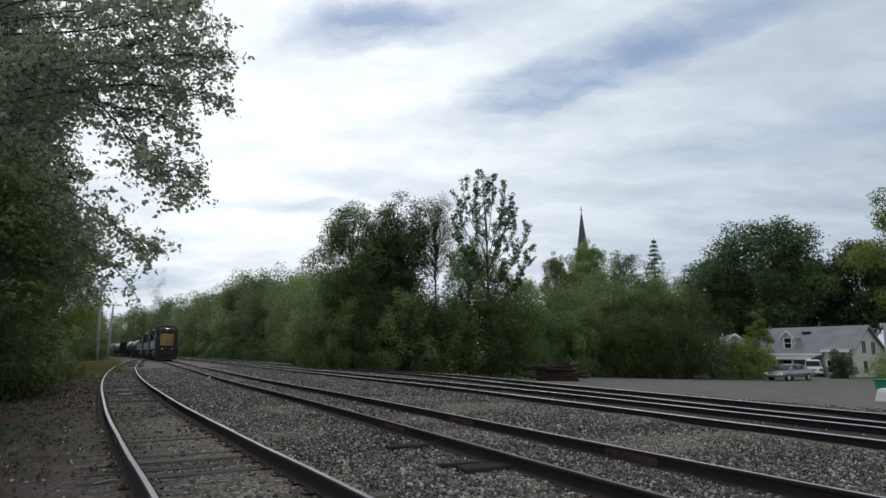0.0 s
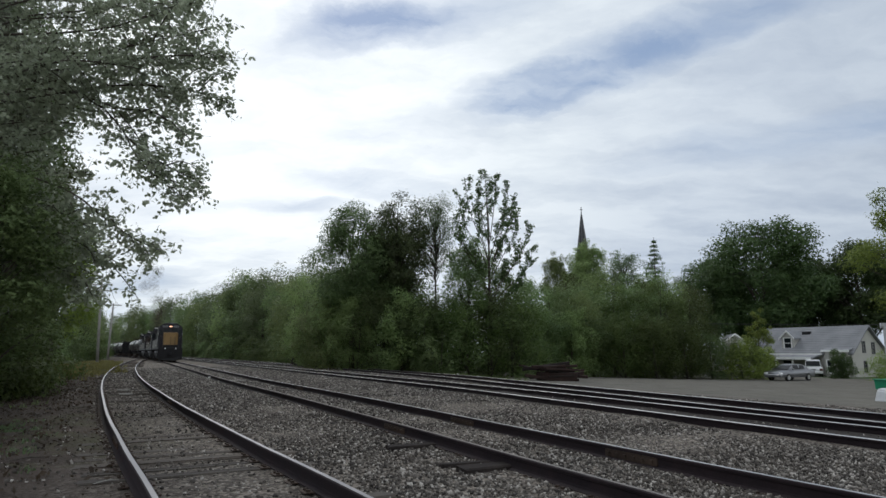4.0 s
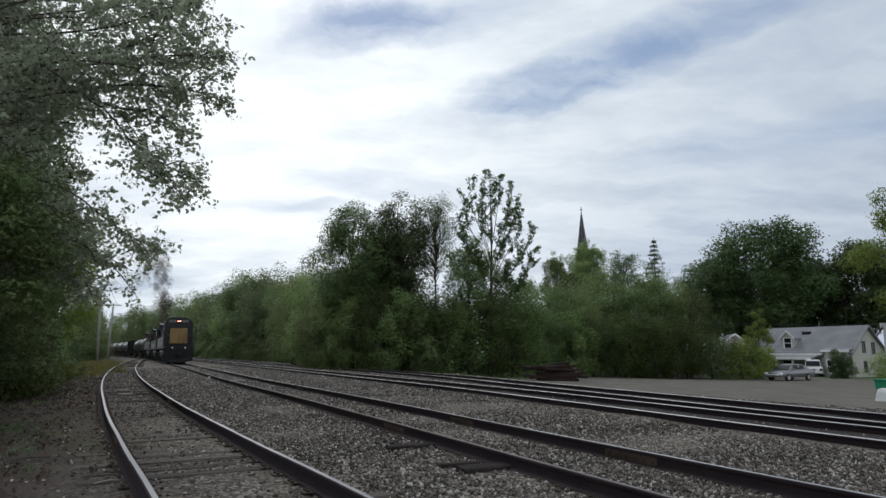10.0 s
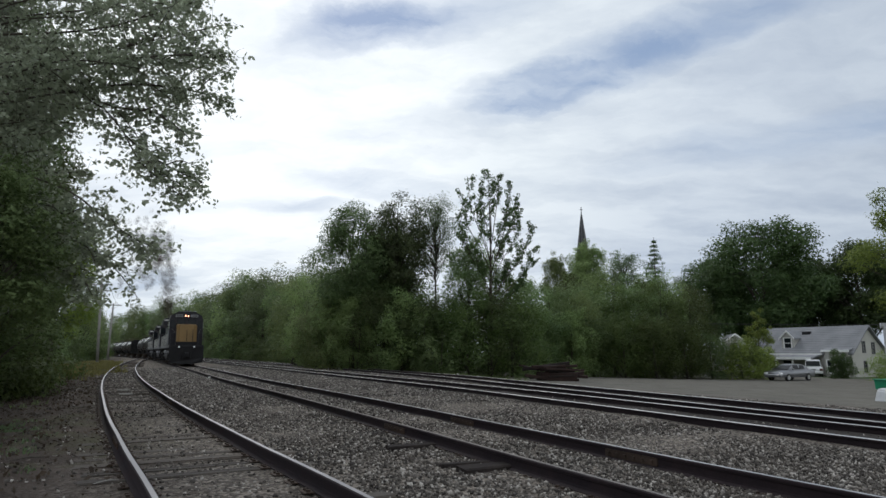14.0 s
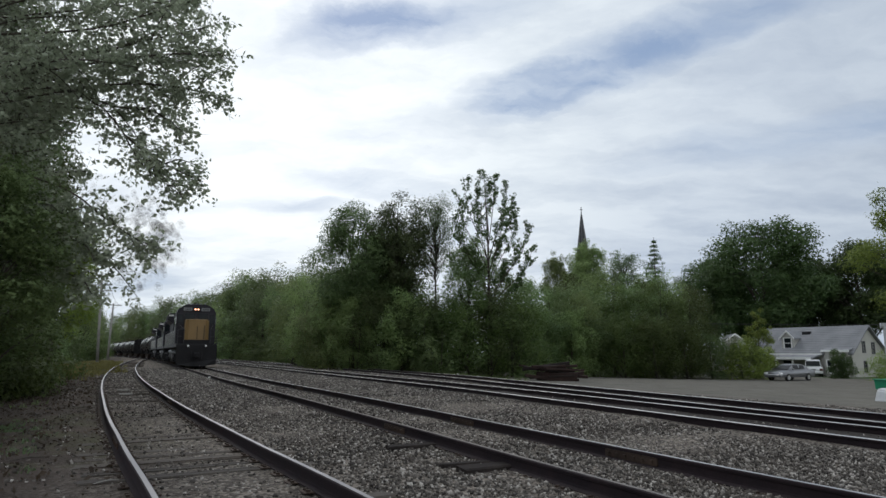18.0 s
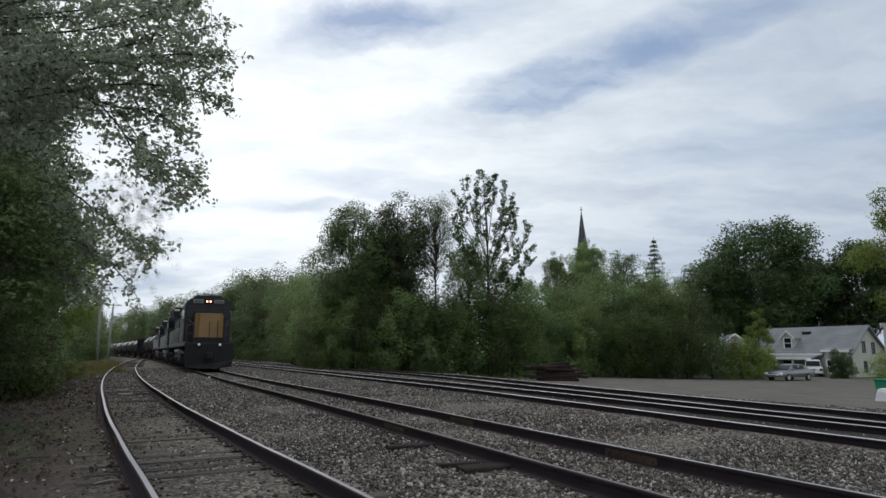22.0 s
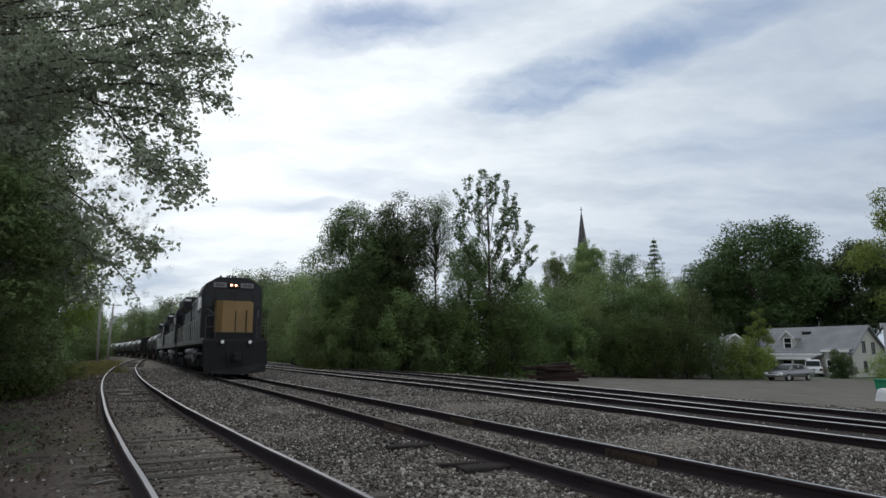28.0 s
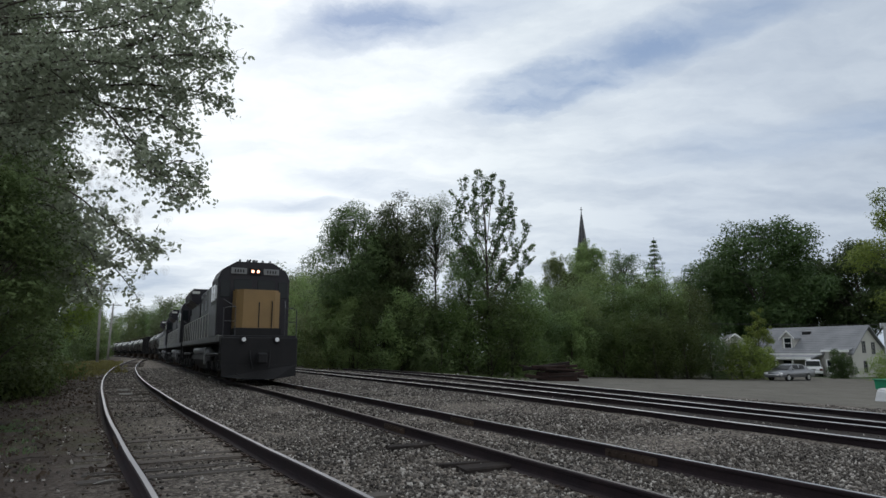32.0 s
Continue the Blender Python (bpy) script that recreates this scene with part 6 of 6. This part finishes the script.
def build_church():
    root = empty("church", "church with slender dark slate spire and cross", "church")
    bm = bmnew()
    box(bm, -2.6, 2.6, -2.6, 2.6, -0.5, 24.5, 0, 0.05)
    tower = part("tower", bm, M["brick"], root, "red brick bell tower")
    for a in range(4):
        bm = bmnew()
        outline = [(-0.7, 17.5), (0.7, 17.5), (0.7, 21), (0, 22), (-0.7, 21)]
        extrude_outline(bm, outline, "y", -2.64, -2.58)
        ob = part("belfry_opening", bm, M["black"], tower)
        ob.matrix_basis = Matrix.Rotation(a * math.pi / 2, 4, "Z")
    bm = bmnew()
    tube(bm, [(0, 0, 24.5), (0, 0, 41.9)], [2.35, 0.12], 8)
    part("spire", bm, M["slate"], root)
    # highlights along the spire's eight ridges, made as strips paler than the slate
    bm = bmnew()
    for k in range(8):
        a = 2 * math.pi * k / 8
        tube(bm, [(2.36 * math.cos(a), 2.36 * math.sin(a), 24.6), (0.12 * math.cos(a), 0.12 * math.sin(a), 41.9)], 0.05, 4)
    part("spire_ridge", bm, M["shingle"], root, "pale strips painting the highlights on the ridges")
    bm = bmnew()
    box(bm, -0.07, 0.07, -0.07, 0.07, 41.7, 43.7)
    box(bm, -0.5, 0.5, -0.06, 0.06, 42.8, 42.95)
    part("cross", bm, M["slate"], root)
    bm = bmnew()
    gable_prism(bm, 6, 9, 15, 2.6, 28)
    part("nave", bm, M["brick"], root)
    root.matrix_basis = Matrix.Translation((at_depth(250, 182), 182, -1.25)) @ Matrix.Rotation(0.5, 4, "Z")


build_church()

# scrap heap of old rails and ties, dumpster, block, litter


def scrap_heap():
    rng = random.Random(3)
    root = empty("scrap_heap", "rusty heap of scrap rails and old ties", "scrap heap")
    for k in range(34):
        bm = bmnew()
        ln, w = rng.uniform(0.9, 3.4), rng.uniform(0.07, 0.2)
        box(bm, -ln / 2, ln / 2, -w / 2, w / 2, -w / 2, w / 2, 0, 0.015)
        ob = part("scrap_beam", bm, M["rust"] if k % 3 else M["old_tie"], root)
        lay = k // 7
        ob.matrix_basis = pose(rng.uniform(-0.6, 0.6), rng.uniform(-0.7, 0.7), 0.12 + 0.19 * lay, rng.uniform(-15, 15), rng.uniform(-9, 9), rng.uniform(-28, 28))
    bm = bmnew()
    box(bm, -1.1, 1.2, -0.45, 0.6, 0.0, 0.5, 0, 0.05)
    part("scrap_bin", bm, M["rust"], root)
    x, y = at_depth(197, 40.5), 40.5
    root.matrix_basis = Matrix.Translation((x, y, ground_z(x, y))) @ Matrix.Rotation(radians(8), 4, "Z")


scrap_heap()


def dumpster():
    root = empty("dumpster", "bright green steel dumpster on the lot", "dumpster")
    bm = bmnew()
    extrude_outline(bm, [(-1.0, 0.12), (-1.05, 0.62), (1.05, 0.62), (1.0, 0.12)], "y", -0.75, 0.75)
    part("body", bm, M["green_paint"], root)
    bm = bmnew()
    box(bm, -1.1, 1.1, -0.8, 0.8, 0.62, 0.68, 0, 0.01)
    part("lid", bm, M["green_paint"], root)
    for x in (-0.5, 0.5):
        bm = bmnew()
        box(bm, x - 0.05, x + 0.05, -0.80, -0.74, 0.12, 0.62)
        part("rib", bm, M["green_paint"], root)
    for x in (-0.8, 0.8):
        for y in (-0.55, 0.55):
            bm = bmnew()
            tube(bm, [(x - 0.03, y, 0.08), (x + 0.03, y, 0.08)], 0.08, 10)
            part("caster", bm, M["tyre"], root)
    x, y = at_depth(797, 36), 36
    root.matrix_basis = Matrix.Translation((x, y, ground_z(x, y))) @ Matrix.Rotation(radians(10), 4, "Z")


dumpster()


def block(x, y):
    bm = bmnew()
    extrude_outline(bm, [(-0.55, 0.0), (-0.42, 0.42), (-0.3, 0.5), (0.5, 0.5), (0.6, 0.0)], "y", -0.3, 0.3)
    bmesh.ops.bevel(bm, geom=list(bm.edges), offset=0.05, segments=2, affect="EDGES")
    for v in bm.verts:
        v.co += 0.03 * noise.noise_vector(v.co * 4)
    ob = new("concrete_block", finish("concrete_block", bm, M["concrete"]))
    tagged(ob, "pale rough concrete block on the gravel lot", "block")
    ob.matrix_basis = Matrix.Translation((x, y, ground_z(x, y) - 0.02)) @ Matrix.Rotation(radians(12), 4, "Z")


block(at_depth(779, 23.8), 23.8)


def post(x, y):
    root = empty("sign_post", "pale metal post at the lot's edge", "post")
    bm = bmnew()
    tube(bm, [(0, 0, -0.3), (0, 0, 4.6)], 0.11, 10)
    part("pole", bm, M["concrete"], root)
    bm = bmnew()
    box(bm, -0.3, 0.5, -0.08, 0.08, 4.3, 4.65, 0, 0.02)
    part("head", bm, M["concrete"], root)
    root.matrix_basis = Matrix.Translation((x, y, ground_z(x, y)))


post(at_depth(776, 50), 50)
for dx, dy in ((0, 0), (0.0, 0.5)):
    wire((24, 72 + dy, 4.6 + dx), (60, 66 + dy, 4.4), 0.3, "thin overhead wire beyond the lot")


def lump(name, label, category, x, y, size, mat, seed):
    bm = bmnew()
    bmesh.ops.create_icosphere(bm, subdivisions=2, radius=size)
    for v in bm.verts:
        v.co *= 1 + 0.35 * noise.noise(v.co * (2.2 / size) + Vector((seed, 0, 0)))
        v.co.z = max(v.co.z * 0.7, -size * 0.3)
    ob = new(name, finish(name, bm, mat))
    tagged(ob, label, category)
    ob.matrix_basis = Matrix.Translation((x, y, ground_z(x, y) + size * 0.25)) @ Matrix.Rotation(seed, 4, "Z")


lump("rubbish_bag", "small dark bag lying at the edge of the lot", "bag", at_depth(496, 21.0), 21.0, 0.09, M["black"], 1.0)
lump("litter", "scrap of white litter below the trees", "litter", at_depth(-92, 46), 46, 0.16, M["litter"], 2.0)
lump("litter", "scrap of white litter below the trees", "litter", at_depth(24, 45), 45, 0.22, M["litter"], 3.0)
lump("litter", "small white scrap on the ballast beside the rail", "litter", at_depth(-405, 33.5), 33.5, 0.13, M["litter"], 4.0)
# shrubs round the house and a hedge
bush = tree("shrub", "rounded dark green shrub before the house", 71, 3.2, 1.6, -0.8, 34, 8000, 0.15, "leaf_dark", 0.06, 8, clump=0.34, category="shrub")
place(bush, at_depth(695, 64), 64, 0.0, 0.92, 0, 0.68)
hedge = tree("shrub", "light green rounded shrub by the house wall", 72, 2.9, 2.1, -0.8, 34, 4600, 0.13, "leaf_light", 0.06, 8, clump=0.34, category="shrub")
place(hedge, at_depth(780, 58), 58, 0.0)
pale = tree("tree", "pale yellow-green small tree beside the house", 73, 6.9, 1.7, -0.8, 80, 7000, 0.16, "leaf_light", 0.1, 30, clump=0.22, taper=0.9, stray=0.15)
place(pale, at_depth(552, 64), 64, 0.0)
again(hedge, at_depth(522, 60), 60, 1.0, 1.3)

# ---- stones, weeds, debris ----


def scatter_stones():
    rng = np.random.default_rng(8)
    octa = np.array([(1, 0, 0), (-1, 0, 0), (0, 1, 0), (0, -1, 0), (0, 0, 1), (0, 0, -1)], float)
    tri = np.array([(0, 2, 4), (2, 1, 4), (1, 3, 4), (3, 0, 4), (2, 0, 5), (1, 2, 5), (3, 1, 5), (0, 3, 5)])
    s = 3.0 + 57.0 * rng.random(300000) ** 2.3
    n = rng.uniform(-1.5, 16.5, len(s))
    x, y = s * DX + n * NX, s * DY + n * NY
    keep = (y > 4.3) & (np.abs(x) < y * 0.70 + 0.4) & (n < 15.3)
    keep &= rng.random(len(s)) < np.where(n > 8.8, 0.75, 1.0)
    s, n, x, y = s[keep], n[keep], x[keep], y[keep]
    ok = np.ones(len(s), bool)
    for i in range(len(s)):
        c = ease(TRACKS["siding"], s[i])
        d = abs(n[i] - c)
        if abs(d - 0.7525) < 0.10 or (d < 0.75 and rng.random() < 0.68) or (d < 1.3 and rng.random() < 0.45):
            ok[i] = False
        if n[i] < c - 0.9 and rng.random() < 0.93:
            ok[i] = False
        for k in ("train", "main", "far"):
            e = abs(n[i] - ease(TRACKS[k], s[i]))
            if abs(e - 0.7525) < 0.10 or (k != "train" and e < 1.12 and rng.random() < 0.96):
                ok[i] = False
    s, n, x, y = s[ok], n[ok], x[ok], y[ok]
    tetra = np.array([(1, 1, 1), (-1, -1, 1), (-1, 1, -1), (1, -1, -1)], float) * 0.72
    sides = np.array([(0, 1, 2), (0, 3, 1), (0, 2, 3), (1, 3, 2)])
    for name, near, shape, faces in (("ballast_stones", True, octa, tri), ("ballast_chips", False, tetra, sides)):
        pick = (s < 8.5) if near else (s >= 8.5)
        xs, ys, ss, ns = x[pick], y[pick], s[pick], n[pick]
        k = len(ss)
        size = rng.uniform(0.010, 0.023, k) * np.where(rng.random(k) < 0.06, 1.6, 1.0) * (1 + ss / 32)
        z = np.array([level(v) for v in ns]) + rng.uniform(-0.004, 0.014, k)
        v = shape[None] * rng.uniform(0.55, 1.2, (k, len(shape), 1))
        # a random turn for each stone
        q = rng.normal(size=(k, 4))
        q /= np.linalg.norm(q, axis=1)[:, None]
        w, a, b, c = q.T
        R = np.stack([np.stack([1 - 2 * (b * b + c * c), 2 * (a * b - c * w), 2 * (a * c + b * w)], 1),
                      np.stack([2 * (a * b + c * w), 1 - 2 * (a * a + c * c), 2 * (b * c - a * w)], 1),
                      np.stack([2 * (a * c - b * w), 2 * (b * c + a * w), 1 - 2 * (a * a + b * b)], 1)], 1)
        v = np.einsum("kij,kvj->kvi", R, v) * size[:, None, None]
        v += np.stack([xs, ys, z], 1)[:, None]
        f = faces[None] + len(shape) * np.arange(k)[:, None, None]
        ob = new(name, quick_mesh(name, v.reshape(-1, 3), f.reshape(-1, 3), M["stone"]))
        tagged(ob, "loose grey crushed stone ballast round the rails", "gravel", kind="stuff")


scatter_stones()


def grass(name, label, mat, seed, count, smin, smax, nmin, nmax, h):
    rng = np.random.default_rng(seed)
    tufts = count // 14
    ts, tn = smin + (smax - smin) * rng.beta(1.2, 1.2, tufts), nmin + (nmax - nmin) * rng.beta(1.6, 2.4, tufts)
    i = rng.integers(0, tufts, count)
    s, n = ts[i] + rng.normal(size=count) * 0.09, tn[i] + rng.normal(size=count) * 0.09
    x, y = s * DX + n * NX, s * DY + n * NY
    z = np.array([level(v) for v in n]) - 0.02
    hh = h * rng.uniform(0.4, 1.2, count)
    a = rng.uniform(0, 6.28, count)
    lean = rng.normal(size=(count, 2)) * 0.35 * hh[:, None]
    wd = 0.006 + 0.012 * rng.random(count) * (1 + s / 30)
    base = np.stack([x, y, z], 1)
    side = np.stack([np.cos(a) * wd, np.sin(a) * wd, np.zeros(count)], 1)
    mid = base + np.stack([lean[:, 0] * 0.4, lean[:, 1] * 0.4, hh * 0.6], 1)
    tip = base + np.stack([lean[:, 0], lean[:, 1], hh], 1)
    v = np.stack([base - side, base + side, mid + side * 0.7, tip, mid - side * 0.7], 1)
    k = np.arange(count)[:, None] * 5
    f = np.concatenate([k + np.array([[0, 1, 2]]), k + np.array([[0, 2, 4]]), k + np.array([[4, 2, 3]])])
    ob = new(name, quick_mesh(name, v.reshape(-1, 3), f, mat))
    tagged(ob, label, "grass", kind="stuff")


grass("dry_grass", "tufts of dry yellowish grass on the dirt verge", M["dry"], 81, 18000, 34, 80, -9.5, -0.9, 0.36)
grass("dry_grass", "dry yellowish grass close beside the siding", M["dry"], 85, 9000, 38, 105, -4.5, 0.6, 0.3)
grass("weeds", "low green weeds on the shaded dirt verge", M["leaf"], 82, 9000, 6, 36, -8.0, -1.6, 0.16)
grass("weeds", "small green weeds and grass by the near rail", M["leaf_grey"], 84, 5000, 4.5, 15, -4.6, -0.6, 0.08)
grass("weeds", "low green weeds along the foot of the wood", M["leaf"], 83, 7000, 30, 110, 18.2, 20.5, 0.3)


def leaf_litter():
    """Fallen leaves, chips and clods on the dirt verge."""
    rng = np.random.default_rng(91)
    count = 15000
    s = 4 + 34 * rng.random(count) ** 1.5
    n = rng.normal(-2.6, 1.5, count)
    ok = np.array([b < ease(TRACKS["siding"], a) - 0.9 for a, b in zip(s, n)])
    s, n = s[ok], n[ok]
    count = len(s)
    c = np.stack([s * DX + n * NX, s * DY + n * NY, np.array([level(v) for v in n]) + 0.022 + 0.02 * rng.random(count)], 1)
    nn = rng.normal(size=(count, 3)) * 0.45 + np.array([0, 0, 1])
    a = np.cross(nn, rng.normal(size=(count, 3)))
    a /= np.linalg.norm(a, axis=1)[:, None]
    b = np.cross(nn, a)
    b /= np.linalg.norm(b, axis=1)[:, None]
    ln = (0.010 + 0.032 * rng.random(count) ** 2)[:, None] * (1 + s / 30)[:, None]
    v = np.stack([c - a * ln, c + b * ln * 0.5, c + a * ln, c - b * ln * 0.5 + np.array([0, 0, 0.008])], 1)
    ob = new("leaf_litter", quick_mesh("leaf_litter", v.reshape(-1, 3), np.arange(count * 4).reshape(-1, 4), M["litter_leaf"]))
    tagged(ob, "brown fallen leaves and chips on the dirt verge", "leaf litter", kind="stuff")


leaf_litter()


def sticks():
    rng = random.Random(15)
    for k in range(26):
        s, n = rng.uniform(6.5, 20), rng.uniform(-4.2, -0.4)
        bm = bmnew()
        ln = rng.uniform(0.15, 0.5)
        tube(bm, [(-ln / 2, 0, 0), (0, rng.uniform(-0.05, 0.05), 0.02), (ln / 2, 0, 0.01)], [0.009, 0.011, 0.005], 5)
        ob = new("stick", finish("stick", bm, M["tie"]))
        tagged(ob, "dry fallen stick lying on the dirt verge", "stick", "fallen sticks")
        p = plan(s, n, level(n) + 0.02)
        ob.matrix_basis = Matrix.Translation(p) @ Matrix.Rotation(rng.uniform(0, 3.14), 4, "Z")


sticks()
bm = bmnew()
tube(bm, [(-0.17, 0, 0.012), (0.0, 0.03, 0.03), (0.1, 0.02, 0.035), (0.19, 0.05, 0.02)], [0.006, 0.011, 0.009, 0.005], 6)
tube(bm, [(0.02, 0.03, 0.03), (0.1, 0.1, 0.04)], [0.007, 0.003], 5)
ob = new("stick", finish("stick", bm, M["pole_wood"]))
tagged(ob, "pale forked stick lying beside the near rail", "stick", "fallen sticks")
ob.matrix_basis = Matrix.Translation((-3.43, 6.9, ground_z(-3.43, 6.9) + 0.015)) @ Matrix.Rotation(0.75, 4, "Z") @ Matrix.Scale(0.7, 4)
# two pale boards across the siding
for s in (22.4, 24.8):
    bm = bmnew()
    box(bm, -0.19, 0.19, -0.075, 0.075, 0, 0.05, 0, 0.006)
    ob = new("board", finish("board", bm, M["pole_wood"]))
    tagged(ob, "pale wooden board lying between the siding rails", "board", "boards on the siding")
    ob.matrix_basis = Matrix.Translation(on_track("siding", s, -0.1, 0.045)) @ Matrix.Rotation(heading("siding", s) + math.pi / 2 + 0.03, 4, "Z")
# broken tie ends beside the train's track
for k, (s, n, a, z) in enumerate(((8.6, 3.72, 3, 0.025), (7.0, 3.68, -2, 0.025), (6.6, 3.8, 3, 0.045), (10.4, 3.85, 2, 0.0), (5.4, 3.9, -3, -0.015), (4.75, 3.85, 4, -0.01), (12.2, 3.8, -2, -0.01))):
    rng = random.Random(k)
    bm = bmnew()
    half = rng.uniform(0.3, 0.4)
    box(bm, -half, half, -0.11, 0.11, -0.17, 0.03, 0, 0.02)
    for v in bm.verts:
        v.co += Vector((rng.uniform(-0.04, 0.04), rng.uniform(-0.02, 0.02), rng.uniform(-0.012, 0.008)))
    ob = new("old_tie", finish("old_tie", bm, M["old_tie"]))
    tagged(ob, "dark broken railway tie end half sunk in ballast", "railway tie", "old tie ends")
    ob.matrix_basis = Matrix.Translation(plan(s, n, z)) @ Matrix.Rotation(heading("train", s) + math.pi / 2 + radians(a), 4, "Z")
# a pale board between the rails farther up
bm = bmnew()
box(bm, -0.5, 0.5, -0.08, 0.08, 0, 0.04, 0, 0.006)
ob = new("board", finish("board", bm, M["pole_wood"]))
tagged(ob, "pale wooden board lying between the rails", "board")
ob.matrix_basis = Matrix.Translation(on_track("train", 31.0, -0.2, 0.05)) @ Matrix.Rotation(0.3, 4, "Z")


def motions():
    step = [0.5 * k for k in range(65)]
    lead = [(t, ease(RUN, t)) for t in step]
    # vehicles: cab front is 7.95 m ahead of the first unit's middle
    for k, ob in enumerate(LOCOS):
        walk(ob, [(t, car_pose(s + 7.95 + 21.6 * k, 6.75)) for t, s in lead])
    for k, ob in enumerate(TANKS):
        walk(ob, [(t, car_pose(s + 7.95 + 21.6 * 2 + 11.4 + 0.3 + 8.6 + 17.3 * k, 6.6)) for t, s in lead])
    # wheels turn with the way they go
    fine = [0.25 * k for k in range(129)]
    for ob in LOCOS + TANKS[:2]:
        for w in ob.children:
            if w.name.startswith("wheelset"):
                loc, r = w.location.copy(), w.location.z
                walk(w, [(t, Matrix.Translation(loc) @ Matrix.Rotation((RUN[0][1] - ease(RUN, t)) / r, 4, "Y")) for t in fine])
    # wind
    sway = [(0, 0), (3, 0.8), (6, 1.0), (9, 2.6), (11, 1.7), (13, 1.9), (16, 1.0), (19, 0.4), (23, 0.2), (26, 0.6), (28, 0.9), (30, 0.3), (32, -0.4)]
    walk(SAPLING, [(t, pose(3.25, 46.0, 0.0, 0, a, 0)) for t, a in sway])
    light = [(0, 0), (3, 0.15), (6, 0.1), (9, 0.1), (13, 0.05), (17, -0.1), (19, -0.25), (23, -0.1), (28, -0.3), (30, 0.0), (32, 0.0)]
    walk(NEAR, [(t, pose(-10.5, 12.0, -0.1, 0, a, 0)) for t, a in light])
    # exhaust: each puff waits in the hood, leaves by the stack, spreads as it rises and drifts off behind the near crown
    for ob, t0, a, b, c in PUFFS:
        rows = []
        tq = max(t0, 0.0)
        stack = on_track("train", ease(RUN, tq) + 30.0, 0, RAIL_TOP + 4.6)
        for t in sorted({0.0, tq, 32.0} | {t0 + d for d in (0.5, 1.2, 2.2, 3.0, 3.8, 5.0, 7.0, 9.0, 12.0, 16.0) if 0 < t0 + d < 32}):
            if t <= tq and t0 >= 0:
                p = on_track("train", ease(RUN, t) + 30.0 + (a - 0.5) * 2, 0, RAIL_TOP + 3.1)
            else:
                g = t - t0
                up = 3.5 * g if g < 3.0 else 10.5 + 0.55 * (g - 3.0)
                wide = 0.5 + 0.8 * g
                drift = 0.18 * g + (0.65 * (g - 3.0) if g > 3.0 else 0)
                p = stack + Vector(((a - 0.55) * wide - drift * 0.9, (b - 0.5) * wide + drift * 0.5, up + (c - 0.5) * wide * 1.6))
            rows.append((t, Matrix.Translation(p) @ Matrix.Rotation((a - 0.5) * 0.08 * t, 4, "Z")))
        walk(ob, rows)


motions()
